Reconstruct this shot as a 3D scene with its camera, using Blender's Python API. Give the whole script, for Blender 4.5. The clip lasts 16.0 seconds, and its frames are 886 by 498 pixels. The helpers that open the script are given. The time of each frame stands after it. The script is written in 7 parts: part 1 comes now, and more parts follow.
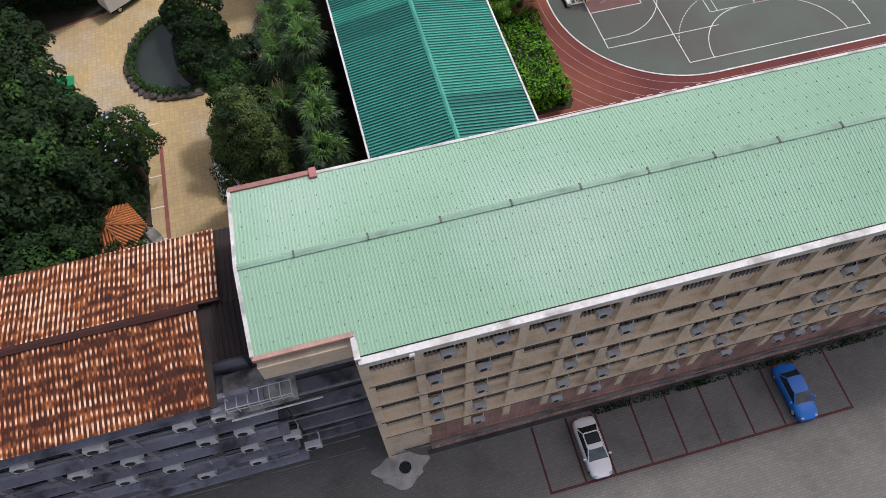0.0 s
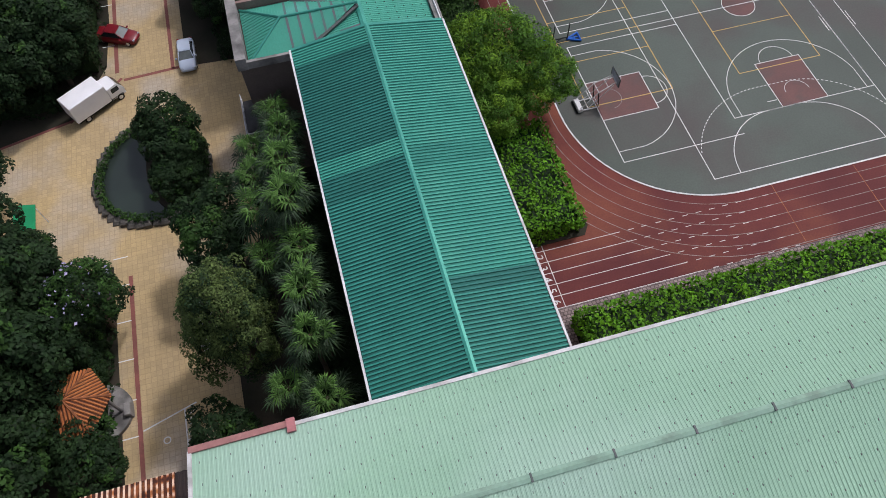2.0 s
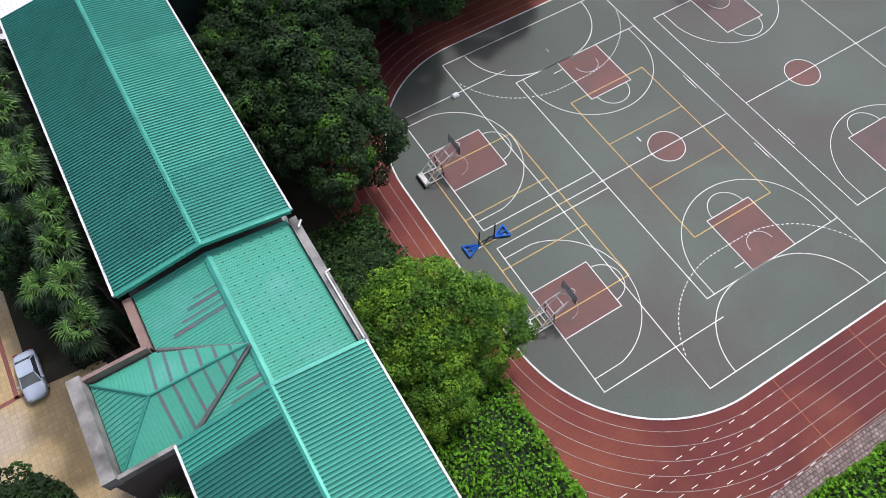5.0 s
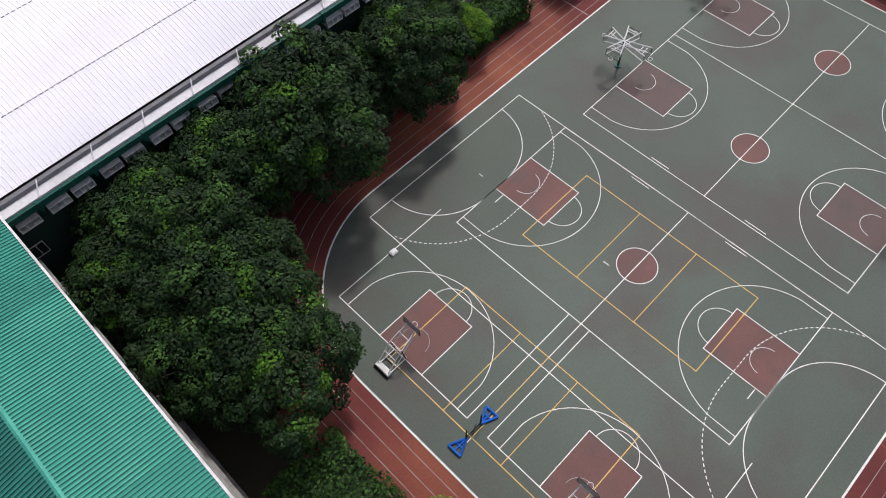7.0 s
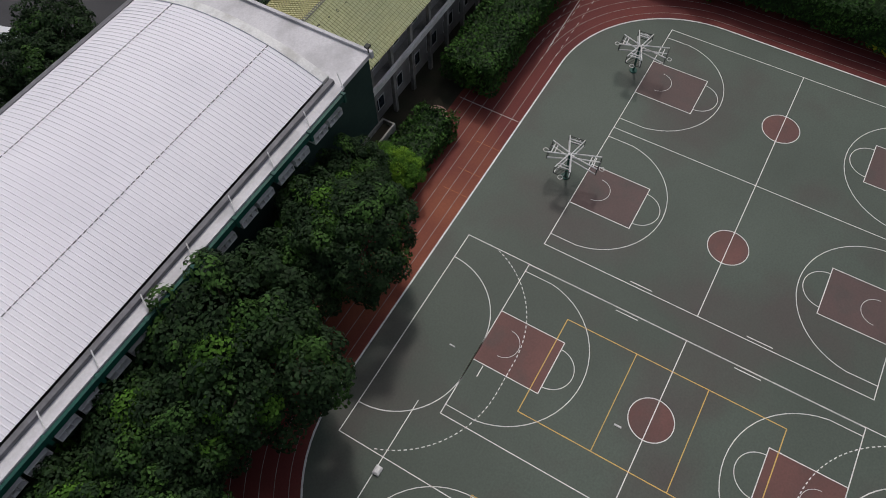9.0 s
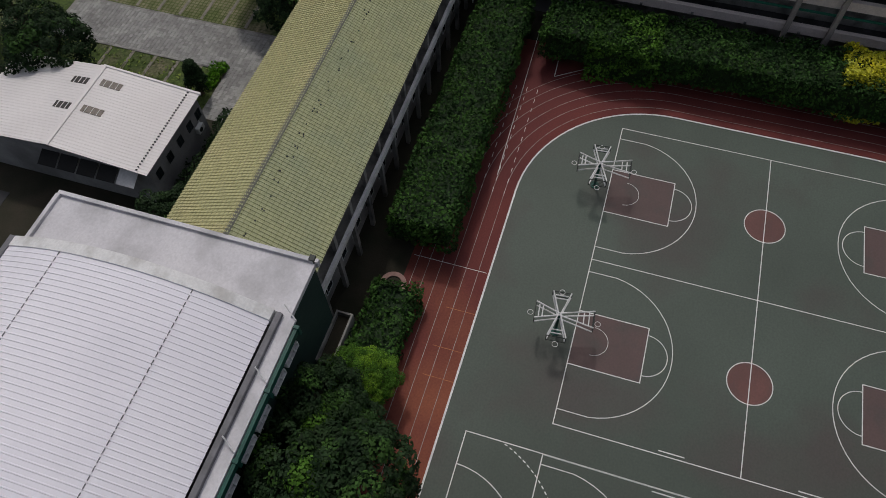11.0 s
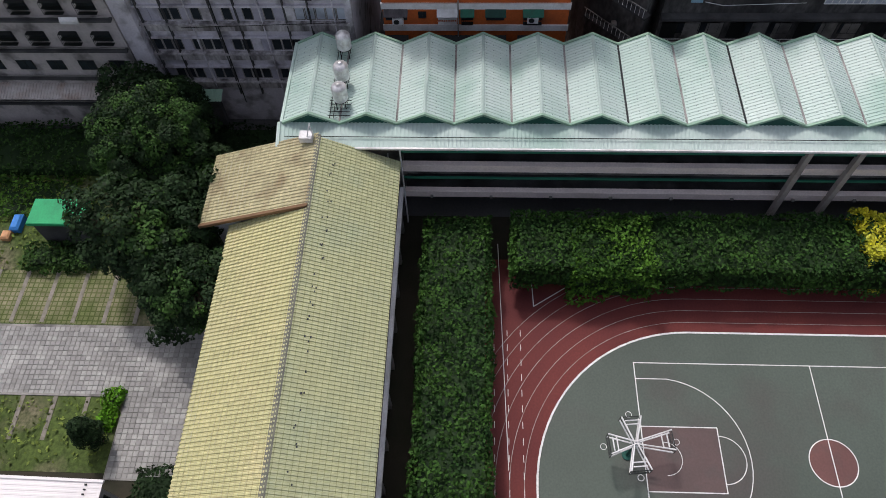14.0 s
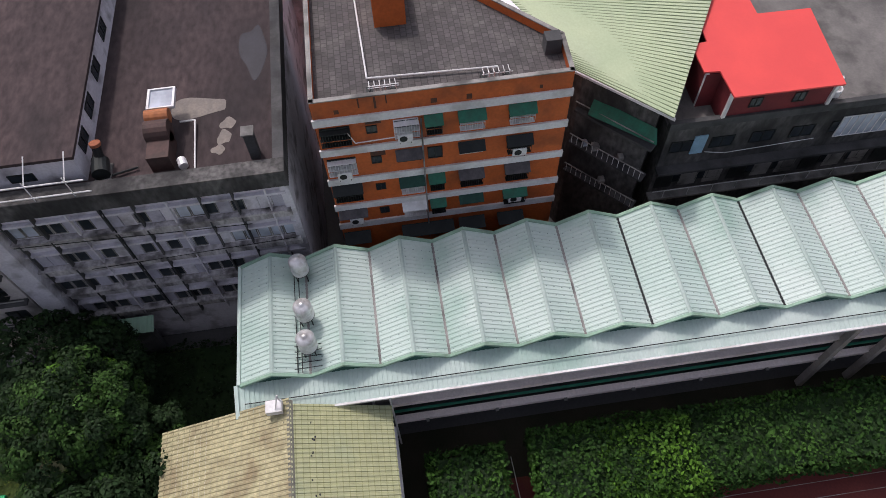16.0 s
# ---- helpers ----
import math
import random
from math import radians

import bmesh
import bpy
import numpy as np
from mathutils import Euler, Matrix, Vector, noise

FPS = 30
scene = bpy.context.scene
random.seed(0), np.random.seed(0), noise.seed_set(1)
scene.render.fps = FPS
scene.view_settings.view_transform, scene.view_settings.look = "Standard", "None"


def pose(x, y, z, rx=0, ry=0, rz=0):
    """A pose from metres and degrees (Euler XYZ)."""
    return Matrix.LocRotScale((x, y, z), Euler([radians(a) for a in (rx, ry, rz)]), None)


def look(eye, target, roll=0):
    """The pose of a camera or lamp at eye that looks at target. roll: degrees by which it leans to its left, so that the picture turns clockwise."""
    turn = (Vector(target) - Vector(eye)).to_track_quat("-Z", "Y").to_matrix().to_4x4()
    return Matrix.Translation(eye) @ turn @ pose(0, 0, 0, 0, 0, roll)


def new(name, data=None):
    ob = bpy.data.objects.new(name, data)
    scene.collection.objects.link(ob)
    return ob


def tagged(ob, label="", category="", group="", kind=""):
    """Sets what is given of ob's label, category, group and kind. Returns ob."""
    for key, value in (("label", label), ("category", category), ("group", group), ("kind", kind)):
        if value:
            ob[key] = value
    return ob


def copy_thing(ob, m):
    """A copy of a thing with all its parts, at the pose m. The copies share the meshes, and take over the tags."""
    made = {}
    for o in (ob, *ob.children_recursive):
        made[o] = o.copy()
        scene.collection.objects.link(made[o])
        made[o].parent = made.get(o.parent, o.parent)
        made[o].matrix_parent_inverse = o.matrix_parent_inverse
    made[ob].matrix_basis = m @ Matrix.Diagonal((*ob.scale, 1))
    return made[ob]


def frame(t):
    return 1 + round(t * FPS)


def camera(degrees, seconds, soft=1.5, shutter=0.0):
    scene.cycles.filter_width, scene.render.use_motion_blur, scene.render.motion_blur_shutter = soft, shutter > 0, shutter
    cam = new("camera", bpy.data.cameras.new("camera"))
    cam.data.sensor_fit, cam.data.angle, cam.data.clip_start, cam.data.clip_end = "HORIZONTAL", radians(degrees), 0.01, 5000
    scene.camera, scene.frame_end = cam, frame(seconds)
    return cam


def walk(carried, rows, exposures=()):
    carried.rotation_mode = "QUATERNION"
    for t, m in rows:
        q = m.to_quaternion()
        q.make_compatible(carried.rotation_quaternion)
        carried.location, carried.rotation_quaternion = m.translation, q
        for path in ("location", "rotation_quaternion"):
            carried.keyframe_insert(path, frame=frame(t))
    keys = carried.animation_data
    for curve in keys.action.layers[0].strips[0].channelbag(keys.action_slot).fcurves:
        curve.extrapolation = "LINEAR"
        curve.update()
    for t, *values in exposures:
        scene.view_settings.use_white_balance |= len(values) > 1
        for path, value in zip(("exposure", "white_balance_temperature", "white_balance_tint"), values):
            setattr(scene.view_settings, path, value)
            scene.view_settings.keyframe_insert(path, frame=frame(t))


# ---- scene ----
cam = camera(64.3, 16.0, soft=0.75)
METRES, EYE, TILT, LEAN, TURN = 140.0, 53.3, -60.9, 0.8, -15.0
EXPOSURES = [(0.0, -0.1, 6300, 17), (2.0, -0.3, 6100, 18), (3.5, 0.1, 6050, 18), (5.0, 0.22, 6100, 17), (7.5, -0.2, 6400, 14), (9.0, -0.68, 6450, 12), (11.5, -0.98, 6450, 12), (12.5, -0.47, 6450, 13), (13.5, -0.12, 6400, 15), (14.5, 0.02, 6350, 18), (16.0, -0.02, 6400, 20)]
ROWS = [
    (0.0, 0.0, 0.0, 0.0, 0.0, 0.0, 0.0),
    (0.5, -0.0003, 0.01, 0.0185, 0.01, 0.14, -0.02),
    (1.0, -0.0006, 0.021, 0.0396, 0.01, 0.23, -0.03),
    (1.5, -0.0011, 0.0334, 0.0624, 0.01, 0.35, 0.08),
    (2.0, -0.0017, 0.0464, 0.0865, -0.15, 0.43, 0.44),
    (2.5, -0.0026, 0.0602, 0.1116, -0.79, 0.51, 1.66),
    (3.0, -0.0032, 0.0746, 0.1378, -1.76, 0.54, 3.44),
    (3.5, -0.0031, 0.0891, 0.1648, -2.82, 0.54, 5.5),
    (4.0, -0.0027, 0.1041, 0.1919, -4.35, 0.48, 8.25),
    (4.5, -0.0015, 0.1191, 0.2194, -6.03, 0.27, 11.25),
    (5.0, 0.0003, 0.1343, 0.2471, -7.81, -0.06, 14.3),
    (7.5, 0.0293, 0.2098, 0.379, -17.72, -2.96, 29.38),
    (8.0, 0.0403, 0.224, 0.405, -20.0, -4.06, 32.31),
    (8.5, 0.0519, 0.2384, 0.4301, -22.52, -5.24, 35.23),
    (9.0, 0.0664, 0.2519, 0.4552, -25.12, -6.7, 38.1),
    (11.5, 0.163, 0.3113, 0.5675, -39.67, -16.05, 50.23),
    (12.0, 0.1873, 0.3216, 0.5884, -42.82, -18.39, 52.01),
    (12.5, 0.213, 0.3316, 0.6077, -46.02, -20.76, 53.62),
    (13.0, 0.2406, 0.3402, 0.6267, -49.46, -23.52, 55.14),
    (13.5, 0.2691, 0.3482, 0.644, -53.11, -26.41, 56.56),
    (14.0, 0.2983, 0.3561, 0.6603, -57.11, -29.58, 57.83),
    (14.5, 0.3282, 0.3632, 0.6751, -61.38, -32.97, 59.04),
    (15.0, 0.3599, 0.3693, 0.6893, -65.93, -36.79, 60.05),
    (15.5, 0.392, 0.3746, 0.7022, -70.72, -40.81, 60.93),
    (16.0, 0.4238, 0.3801, 0.7136, -75.56, -44.72, 61.6),
]
walk(cam, [(t, pose(0, 0, EYE, TILT, LEAN, TURN) @ pose(METRES * x, METRES * y, METRES * z, 90 + pitch, roll, yaw)) for t, x, y, z, yaw, pitch, roll in ROWS],
     exposures=EXPOSURES)

# ---- light ----
SUN_TO = Vector((1.8, 0.92, 3.3)).normalized()
world = bpy.data.worlds.new("world")
scene.world = world
world.use_nodes = True
wn = world.node_tree
sky = wn.nodes.new("ShaderNodeTexSky")
sky.sky_type = 'NISHITA'
sky.sun_disc = False
sky.sun_elevation = math.asin(SUN_TO.z)
sky.sun_rotation = math.atan2(SUN_TO.x, SUN_TO.y)
sky.air_density, sky.dust_density, sky.ozone_density = 1.0, 4.0, 1.0
wn.nodes["Background"].inputs["Strength"].default_value = 0.14
veil = wn.nodes.new("ShaderNodeHueSaturation")
veil.inputs["Saturation"].default_value = 0.5
wn.links.new(sky.outputs[0], veil.inputs["Color"])
wn.links.new(veil.outputs[0], wn.nodes["Background"].inputs["Color"])
sun = new("sun", bpy.data.lights.new("sun", 'SUN'))
sun.data.energy, sun.data.angle, sun.data.color = 1.95, radians(5.0), (1.0, 0.95, 0.88)
sun.matrix_world = look(SUN_TO * 200, (0, 0, 0))


# ---- materials ----
def material(name, c1, c2=None, scale=0.5, rough=0.75, metal=0.0, bump=0.0, bscale=8.0, grain=0.12, gscale=6.0,
             stain=None, sscale=0.15, samount=0.5, vary=0.0, island=0.0, stretch=(1, 1, 1), spec=0.3):
    """Two tones on a broad noise, a fine grain, stains of a third tone, relief, and variation from piece to piece."""
    m = bpy.data.materials.new(name)
    m.use_nodes = True
    n, l = m.node_tree.nodes, m.node_tree.links
    b = n["Principled BSDF"]
    b.inputs["Roughness"].default_value, b.inputs["Metallic"].default_value = rough, metal
    b.inputs["Specular IOR Level"].default_value = spec
    geo = n.new("ShaderNodeNewGeometry")
    mp = n.new("ShaderNodeMapping")
    mp.inputs["Scale"].default_value = stretch
    l.new(geo.outputs["Position"], mp.inputs["Vector"])

    def noise_at(sc, detail=4.0):
        t = n.new("ShaderNodeTexNoise")
        t.inputs["Scale"].default_value, t.inputs["Detail"].default_value = sc, detail
        l.new(mp.outputs[0], t.inputs["Vector"])
        return t.outputs["Fac"]

    def ramp(src, a, z):
        r = n.new("ShaderNodeMapRange")
        r.inputs["From Min"].default_value, r.inputs["From Max"].default_value = a, z
        l.new(src, r.inputs["Value"])
        return r.outputs[0]

    def mixed(fac, a, z, mode='MIX'):
        x = n.new("ShaderNodeMix")
        x.data_type, x.blend_type = 'RGBA', mode
        for sock, val in ((x.inputs[0], fac), (x.inputs[6], a), (x.inputs[7], z)):
            if isinstance(val, (float, int)):
                sock.default_value = val
            elif isinstance(val, tuple):
                sock.default_value = (*val, 1)
            else:
                l.new(val, sock)
        return x.outputs[2]

    def times(a, k):
        x = n.new("ShaderNodeMath")
        x.operation = 'MULTIPLY'
        l.new(a, x.inputs[0])
        x.inputs[1].default_value = k
        return x.outputs[0]
    c2 = c2 or tuple(v * 0.75 for v in c1)
    col = mixed(ramp(noise_at(scale), 0.35, 0.65), c1, c2)
    if stain:
        col = mixed(times(ramp(noise_at(sscale, 6.0), 0.5, 0.68), samount), col, stain)
    if grain:
        col = mixed(times(ramp(noise_at(gscale, 3.0), 0.3, 0.7), grain * 2), col, tuple(v * 0.45 for v in c2))
    if vary or island:
        src = geo.outputs["Random Per Island"]
        if vary:
            info = n.new("ShaderNodeObjectInfo")
            src = info.outputs["Random"]
        hs = n.new("ShaderNodeHueSaturation")
        k = vary or island
        r = n.new("ShaderNodeMapRange")
        r.inputs["To Min"].default_value, r.inputs["To Max"].default_value = 1 - k, 1 + k
        l.new(src, r.inputs["Value"])
        l.new(r.outputs[0], hs.inputs["Value"])
        l.new(col, hs.inputs["Color"])
        col = hs.outputs[0]
    l.new(col, b.inputs["Base Color"])
    if bump:
        bn = n.new("ShaderNodeBump")
        bn.inputs["Strength"].default_value, bn.inputs["Distance"].default_value = bump, 0.05
        l.new(noise_at(bscale, 3.0), bn.inputs["Height"])
        l.new(bn.outputs[0], b.inputs["Normal"])
    return m


def joints(m, w, h, mortar, gap=0.03, turn=0.0, offset=0.5, tone=0.15):
    """Lays a grid of joints, with a tone of its own for each unit, over a material's colour."""
    n, l = m.node_tree.nodes, m.node_tree.links
    b = n["Principled BSDF"]
    src = b.inputs["Base Color"].links[0].from_socket
    geo = n.new("ShaderNodeNewGeometry")
    mp = n.new("ShaderNodeMapping")
    mp.inputs["Rotation"].default_value = (0, 0, radians(turn))
    l.new(geo.outputs["Position"], mp.inputs["Vector"])
    br = n.new("ShaderNodeTexBrick")
    br.offset = offset
    br.inputs["Scale"].default_value = 1.0
    br.inputs["Brick Width"].default_value, br.inputs["Row Height"].default_value = w, h
    br.inputs["Mortar Size"].default_value = gap
    br.inputs["Color1"].default_value = (1 - tone, 1 - tone, 1 - tone, 1)
    br.inputs["Color2"].default_value = (1 + tone, 1 + tone, 1 + tone, 1)
    br.inputs["Mortar"].default_value = (*mortar, 1)
    l.new(mp.outputs[0], br.inputs["Vector"])
    x = n.new("ShaderNodeMix")
    x.data_type, x.blend_type = 'RGBA', 'MULTIPLY'
    x.inputs[0].default_value = 1.0
    l.new(src, x.inputs[6])
    l.new(br.outputs["Color"], x.inputs[7])
    l.new(x.outputs[2], b.inputs["Base Color"])
    return m


def glass_material(name, tint=(0.02, 0.025, 0.03)):
    m = material(name, tint, tuple(v * 1.8 for v in tint), 0.6, rough=0.15, spec=0.3, grain=0)
    return m


EARTH = material("earth", (0.05, 0.042, 0.03), (0.03, 0.032, 0.02), 0.4, 0.95, bump=0.4)
TOWN = material("town_ground", (0.12, 0.12, 0.12), (0.08, 0.08, 0.08), 0.05, 0.9)
ASPHALT = joints(material("parking_paver", (0.225, 0.216, 0.2), (0.18, 0.173, 0.16), 0.12, 0.85, bump=0.2, stain=(0.13, 0.127, 0.12), sscale=0.3, samount=0.6), 0.4, 0.2, (0.8, 0.8, 0.8), 0.02, tone=0.08)
ROAD = material("asphalt", (0.07, 0.07, 0.075), (0.055, 0.055, 0.06), 0.2, 0.85)
YELLOW = joints(material("yellow_paver", (0.56, 0.42, 0.21), (0.47, 0.36, 0.2), 0.16, 0.85, bump=0.15, stain=(0.5, 0.44, 0.36), sscale=0.12, samount=0.9), 0.45, 0.45, (0.8, 0.79, 0.8), 0.02, offset=0.0, tone=0.07)
REDPAVE = material("red_paver", (0.3, 0.11, 0.09), (0.22, 0.09, 0.075), 0.8, 0.85)
COBBLE = joints(material("pink_stone_setts", (0.38, 0.3, 0.28), (0.26, 0.2, 0.19), 1.5, 0.9, bump=0.4, gscale=3, grain=0.3), 0.35, 0.3, (0.45, 0.45, 0.45), 0.04, tone=0.25)
COURT = material("court_green", (0.094, 0.12, 0.099), (0.07, 0.089, 0.073), 0.06, 0.6, bump=0.08, bscale=30, stain=(0.082, 0.07, 0.066), sscale=0.09, samount=0.85, grain=0.14)
TRACK = material("track_red", (0.168, 0.037, 0.031), (0.112, 0.023, 0.023), 0.12, 0.75, bump=0.15, bscale=40, stain=(0.31, 0.1, 0.05), sscale=0.055, samount=0.9, grain=0.15)
KEYRED = material("key_red", (0.175, 0.08, 0.07), (0.135, 0.066, 0.06), 0.3, 0.65, stain=(0.1, 0.072, 0.066), sscale=0.4, samount=0.7)
KEYBROWN = material("key_brown", (0.125, 0.082, 0.078), (0.105, 0.074, 0.07), 0.3, 0.65, stain=(0.08, 0.075, 0.07), sscale=0.5, samount=0.6)
LINE = material("line_white", (0.85, 0.86, 0.84), (0.7, 0.71, 0.69), 1.2, 0.7, grain=0.15)
LINEDIM = material("line_worn", (0.42, 0.42, 0.4), (0.26, 0.22, 0.2), 1.0, 0.7, grain=0.2)
LINEYEL = material("line_yellow", (0.75, 0.5, 0.13), (0.6, 0.42, 0.15), 1.0, 0.7)
LINERED = material("line_dark_red", (0.13, 0.035, 0.038), (0.085, 0.03, 0.032), 1.0, 0.75)
LINEORA = material("line_orange", (0.5, 0.2, 0.08), (0.36, 0.13, 0.06), 1.0, 0.75)
BEIGE = material("beige_render", (0.9, 0.73, 0.53), (0.82, 0.67, 0.49), 0.3, 0.85, bump=0.1, stain=(0.45, 0.37, 0.27), sscale=0.6, samount=0.45)
BLUEGREY = material("grey_render", (0.38, 0.38, 0.435), (0.27, 0.27, 0.315), 0.4, 0.85, stain=(0.07, 0.07, 0.072), sscale=0.6, samount=0.9)
PINKTILE = joints(material("pink_tile", (0.55, 0.32, 0.26), (0.44, 0.26, 0.22), 0.5, 0.7, stain=(0.2, 0.15, 0.12), sscale=0.5), 0.4, 0.4, (0.7, 0.7, 0.7), 0.02)
CONC = material("concrete", (0.34, 0.33, 0.31), (0.22, 0.215, 0.205), 0.5, 0.9, bump=0.3, stain=(0.07, 0.068, 0.065), sscale=0.5, samount=0.8)
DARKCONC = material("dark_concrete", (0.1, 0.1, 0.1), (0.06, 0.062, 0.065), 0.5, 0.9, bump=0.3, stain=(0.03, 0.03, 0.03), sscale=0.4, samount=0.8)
PALECONC = material("pale_concrete", (0.72, 0.71, 0.74), (0.6, 0.59, 0.62), 0.25, 0.8, bump=0.1, stain=(0.42, 0.42, 0.43), sscale=0.25, samount=0.7)
WHITE = material("white_paint", (0.8, 0.8, 0.8), (0.7, 0.7, 0.7), 0.6, 0.5, stain=(0.4, 0.38, 0.35), sscale=0.6, samount=0.5)
PINKWHITE = material("pinkish_rail", (0.93, 0.82, 0.77), (0.86, 0.75, 0.71), 0.4, 0.8, stain=(0.6, 0.52, 0.48), sscale=0.5, samount=0.4)
PALEGREEN = material("pale_green_sheet", (0.33, 0.53, 0.38), (0.29, 0.48, 0.34), 0.12, 0.6, stain=(0.4, 0.57, 0.46), sscale=0.07, samount=0.8, grain=0.06, spec=0.2)
PALEGREEN2 = material("pale_green_cap", (0.31, 0.49, 0.37), (0.25, 0.4, 0.3), 0.5, 0.6, stain=(0.14, 0.18, 0.14), sscale=0.8)
TEAL = material("teal_sheet", (0.0405, 0.275, 0.215), (0.0324, 0.24, 0.186), 0.6, 0.6, stain=(0.0473, 0.306, 0.249), sscale=0.5, samount=0.6, grain=0.1, spec=0.2)
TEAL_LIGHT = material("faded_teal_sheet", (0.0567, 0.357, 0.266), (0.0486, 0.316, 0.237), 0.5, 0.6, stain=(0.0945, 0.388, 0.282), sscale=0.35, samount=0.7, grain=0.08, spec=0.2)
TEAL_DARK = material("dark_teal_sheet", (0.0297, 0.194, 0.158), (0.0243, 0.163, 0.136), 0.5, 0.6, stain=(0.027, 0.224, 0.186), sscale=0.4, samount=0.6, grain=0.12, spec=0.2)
# trough colours: dirt together with painted shade between the ribs
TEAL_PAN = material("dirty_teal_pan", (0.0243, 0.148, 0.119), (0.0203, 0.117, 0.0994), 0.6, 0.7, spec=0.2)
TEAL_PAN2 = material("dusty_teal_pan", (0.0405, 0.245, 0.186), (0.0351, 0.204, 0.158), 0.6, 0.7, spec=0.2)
TEALCAP = material("teal_cap", (0.0675, 0.367, 0.282), (0.0473, 0.286, 0.226), 0.5, 0.42, metal=0.2)
TEALLIGHT = material("light_teal_sheet", (0.081, 0.388, 0.282), (0.0675, 0.347, 0.249), 0.3, 0.6, stain=(0.135, 0.428, 0.362), sscale=0.3, samount=0.7, grain=0.08, spec=0.2)
TEALDIRT = material("weathered_teal_sheet", (0.0607, 0.204, 0.169), (0.162, 0.133, 0.158), 1.4, 0.6, metal=0.1)
PURPLEDIRT = material("weathered_flashing", (0.17, 0.15, 0.16), (0.1, 0.13, 0.12), 1.5, 0.7)
RUST = material("rust_sheet", (0.12, 0.038, 0.02), (0.05, 0.018, 0.013), 1.2, 0.85, bump=0.3, stain=(0.42, 0.14, 0.045), sscale=1.3, samount=0.85, grain=0.3, gscale=4)
def rust_ribs(name, wear=0.0):
    """Worn rib tops: broken dashes of pale primer with orange edges over dark brown rust."""
    m = material(name, (0.3, 0.09, 0.03), (0.12, 0.035, 0.018), 2.0, 0.75, grain=0.2)
    n, l = m.node_tree.nodes, m.node_tree.links
    geo = n.new("ShaderNodeNewGeometry")

    def noise(scale, stretch, detail):
        mp = n.new("ShaderNodeMapping")
        mp.inputs["Scale"].default_value = stretch
        l.new(geo.outputs["Position"], mp.inputs["Vector"])
        t = n.new("ShaderNodeTexNoise")
        t.inputs["Scale"].default_value, t.inputs["Detail"].default_value = scale, detail
        l.new(mp.outputs[0], t.inputs["Vector"])
        return t.outputs["Fac"]

    def maths(op, a, b):
        q = n.new("ShaderNodeMath")
        q.operation = op
        for k, v in enumerate((a, b)):
            if isinstance(v, float):
                q.inputs[k].default_value = v
            else:
                l.new(v, q.inputs[k])
        return q.outputs[0]
    dash = noise(1.0, (2.2, 1.5, 0), 3.0)
    band = noise(1.0, (0.12, 1.1, 0), 1.0)
    patch = noise(1.0, (0.16, 0.14, 0), 2.0)
    total = maths('ADD', maths('ADD', maths('MULTIPLY', dash, 0.9), maths('MULTIPLY', band, 0.5)), maths('MULTIPLY', patch, 0.8))
    sep = n.new("ShaderNodeSeparateXYZ")
    l.new(geo.outputs["Position"], sep.inputs[0])
    wob = maths('ADD', maths('MULTIPLY', sep.outputs[1], 9.5), maths('MULTIPLY', noise(0.5, (1, 1, 0), 2.0), 9.0))
    total = maths('ADD', total, maths('MULTIPLY', maths('SINE', wob, 0.0), 0.13))
    ramp = n.new("ShaderNodeValToRGB")
    e = ramp.color_ramp.elements
    e[0].position, e[0].color = 0.405 + wear, (0.05, 0.016, 0.011, 1)
    e[1].position, e[1].color = 0.585 + wear, (0.8, 0.58, 0.42, 1)
    for p, c in ((0.455, (0.16, 0.045, 0.02, 1)), (0.51, (0.5, 0.18, 0.06, 1))):
        q = e.new(p + wear)
        q.color = c
    l.new(maths('MULTIPLY', total, 0.46), ramp.inputs[0])
    l.new(ramp.outputs[0], n["Principled BSDF"].inputs["Base Color"])
    return m


RUSTTOP = rust_ribs("worn_pale_paint_on_rust", -0.02)
RUSTTOP2 = rust_ribs("heavier_rust_on_ribs", 0.028)
BROWNSHEET = material("brown_sheet", (0.045, 0.03, 0.027), (0.03, 0.022, 0.02), 0.7, 0.7)
WHITESHEET = material("white_sheet", (0.86, 0.845, 0.9), (0.81, 0.795, 0.86), 0.06, 0.6, grain=0.03, stain=(0.74, 0.73, 0.79), sscale=0.15, spec=0.2)
YELLOWTILE = joints(material("yellow_green_tile", (0.6, 0.575, 0.31), (0.54, 0.53, 0.29), 0.12, 0.65, stain=(0.63, 0.57, 0.33), sscale=0.25, grain=0.16, gscale=3, spec=0.15), 0.3, 0.394, (0.72, 0.7, 0.6), 0.02, offset=0.0, tone=0.05)
YELLOWTILE2 = joints(material("faded_olive_tile", (0.52, 0.53, 0.31), (0.47, 0.49, 0.3), 0.15, 0.65, stain=(0.43, 0.48, 0.32), sscale=0.3, grain=0.12, gscale=3, spec=0.15), 0.3, 0.365, (0.72, 0.74, 0.64), 0.025, offset=0.0, tone=0.06)
MINT = material("mint_white_sheet", (0.58, 0.68, 0.635), (0.49, 0.62, 0.565), 0.1, 0.6, stain=(0.33, 0.49, 0.42), sscale=0.16, samount=0.8, grain=0.05, spec=0.2)
MINTCAP = material("mint_ridge_cap", (0.44, 0.55, 0.51), (0.36, 0.47, 0.43), 0.5, 0.6)
MINTFIX = material("mint_fixing", (0.3, 0.4, 0.37), None, 1.0, 0.7)
HOUSEWHITE = material("white_house_sheet", (0.8, 0.77, 0.76), (0.74, 0.71, 0.7), 0.15, 0.5, grain=0.04)
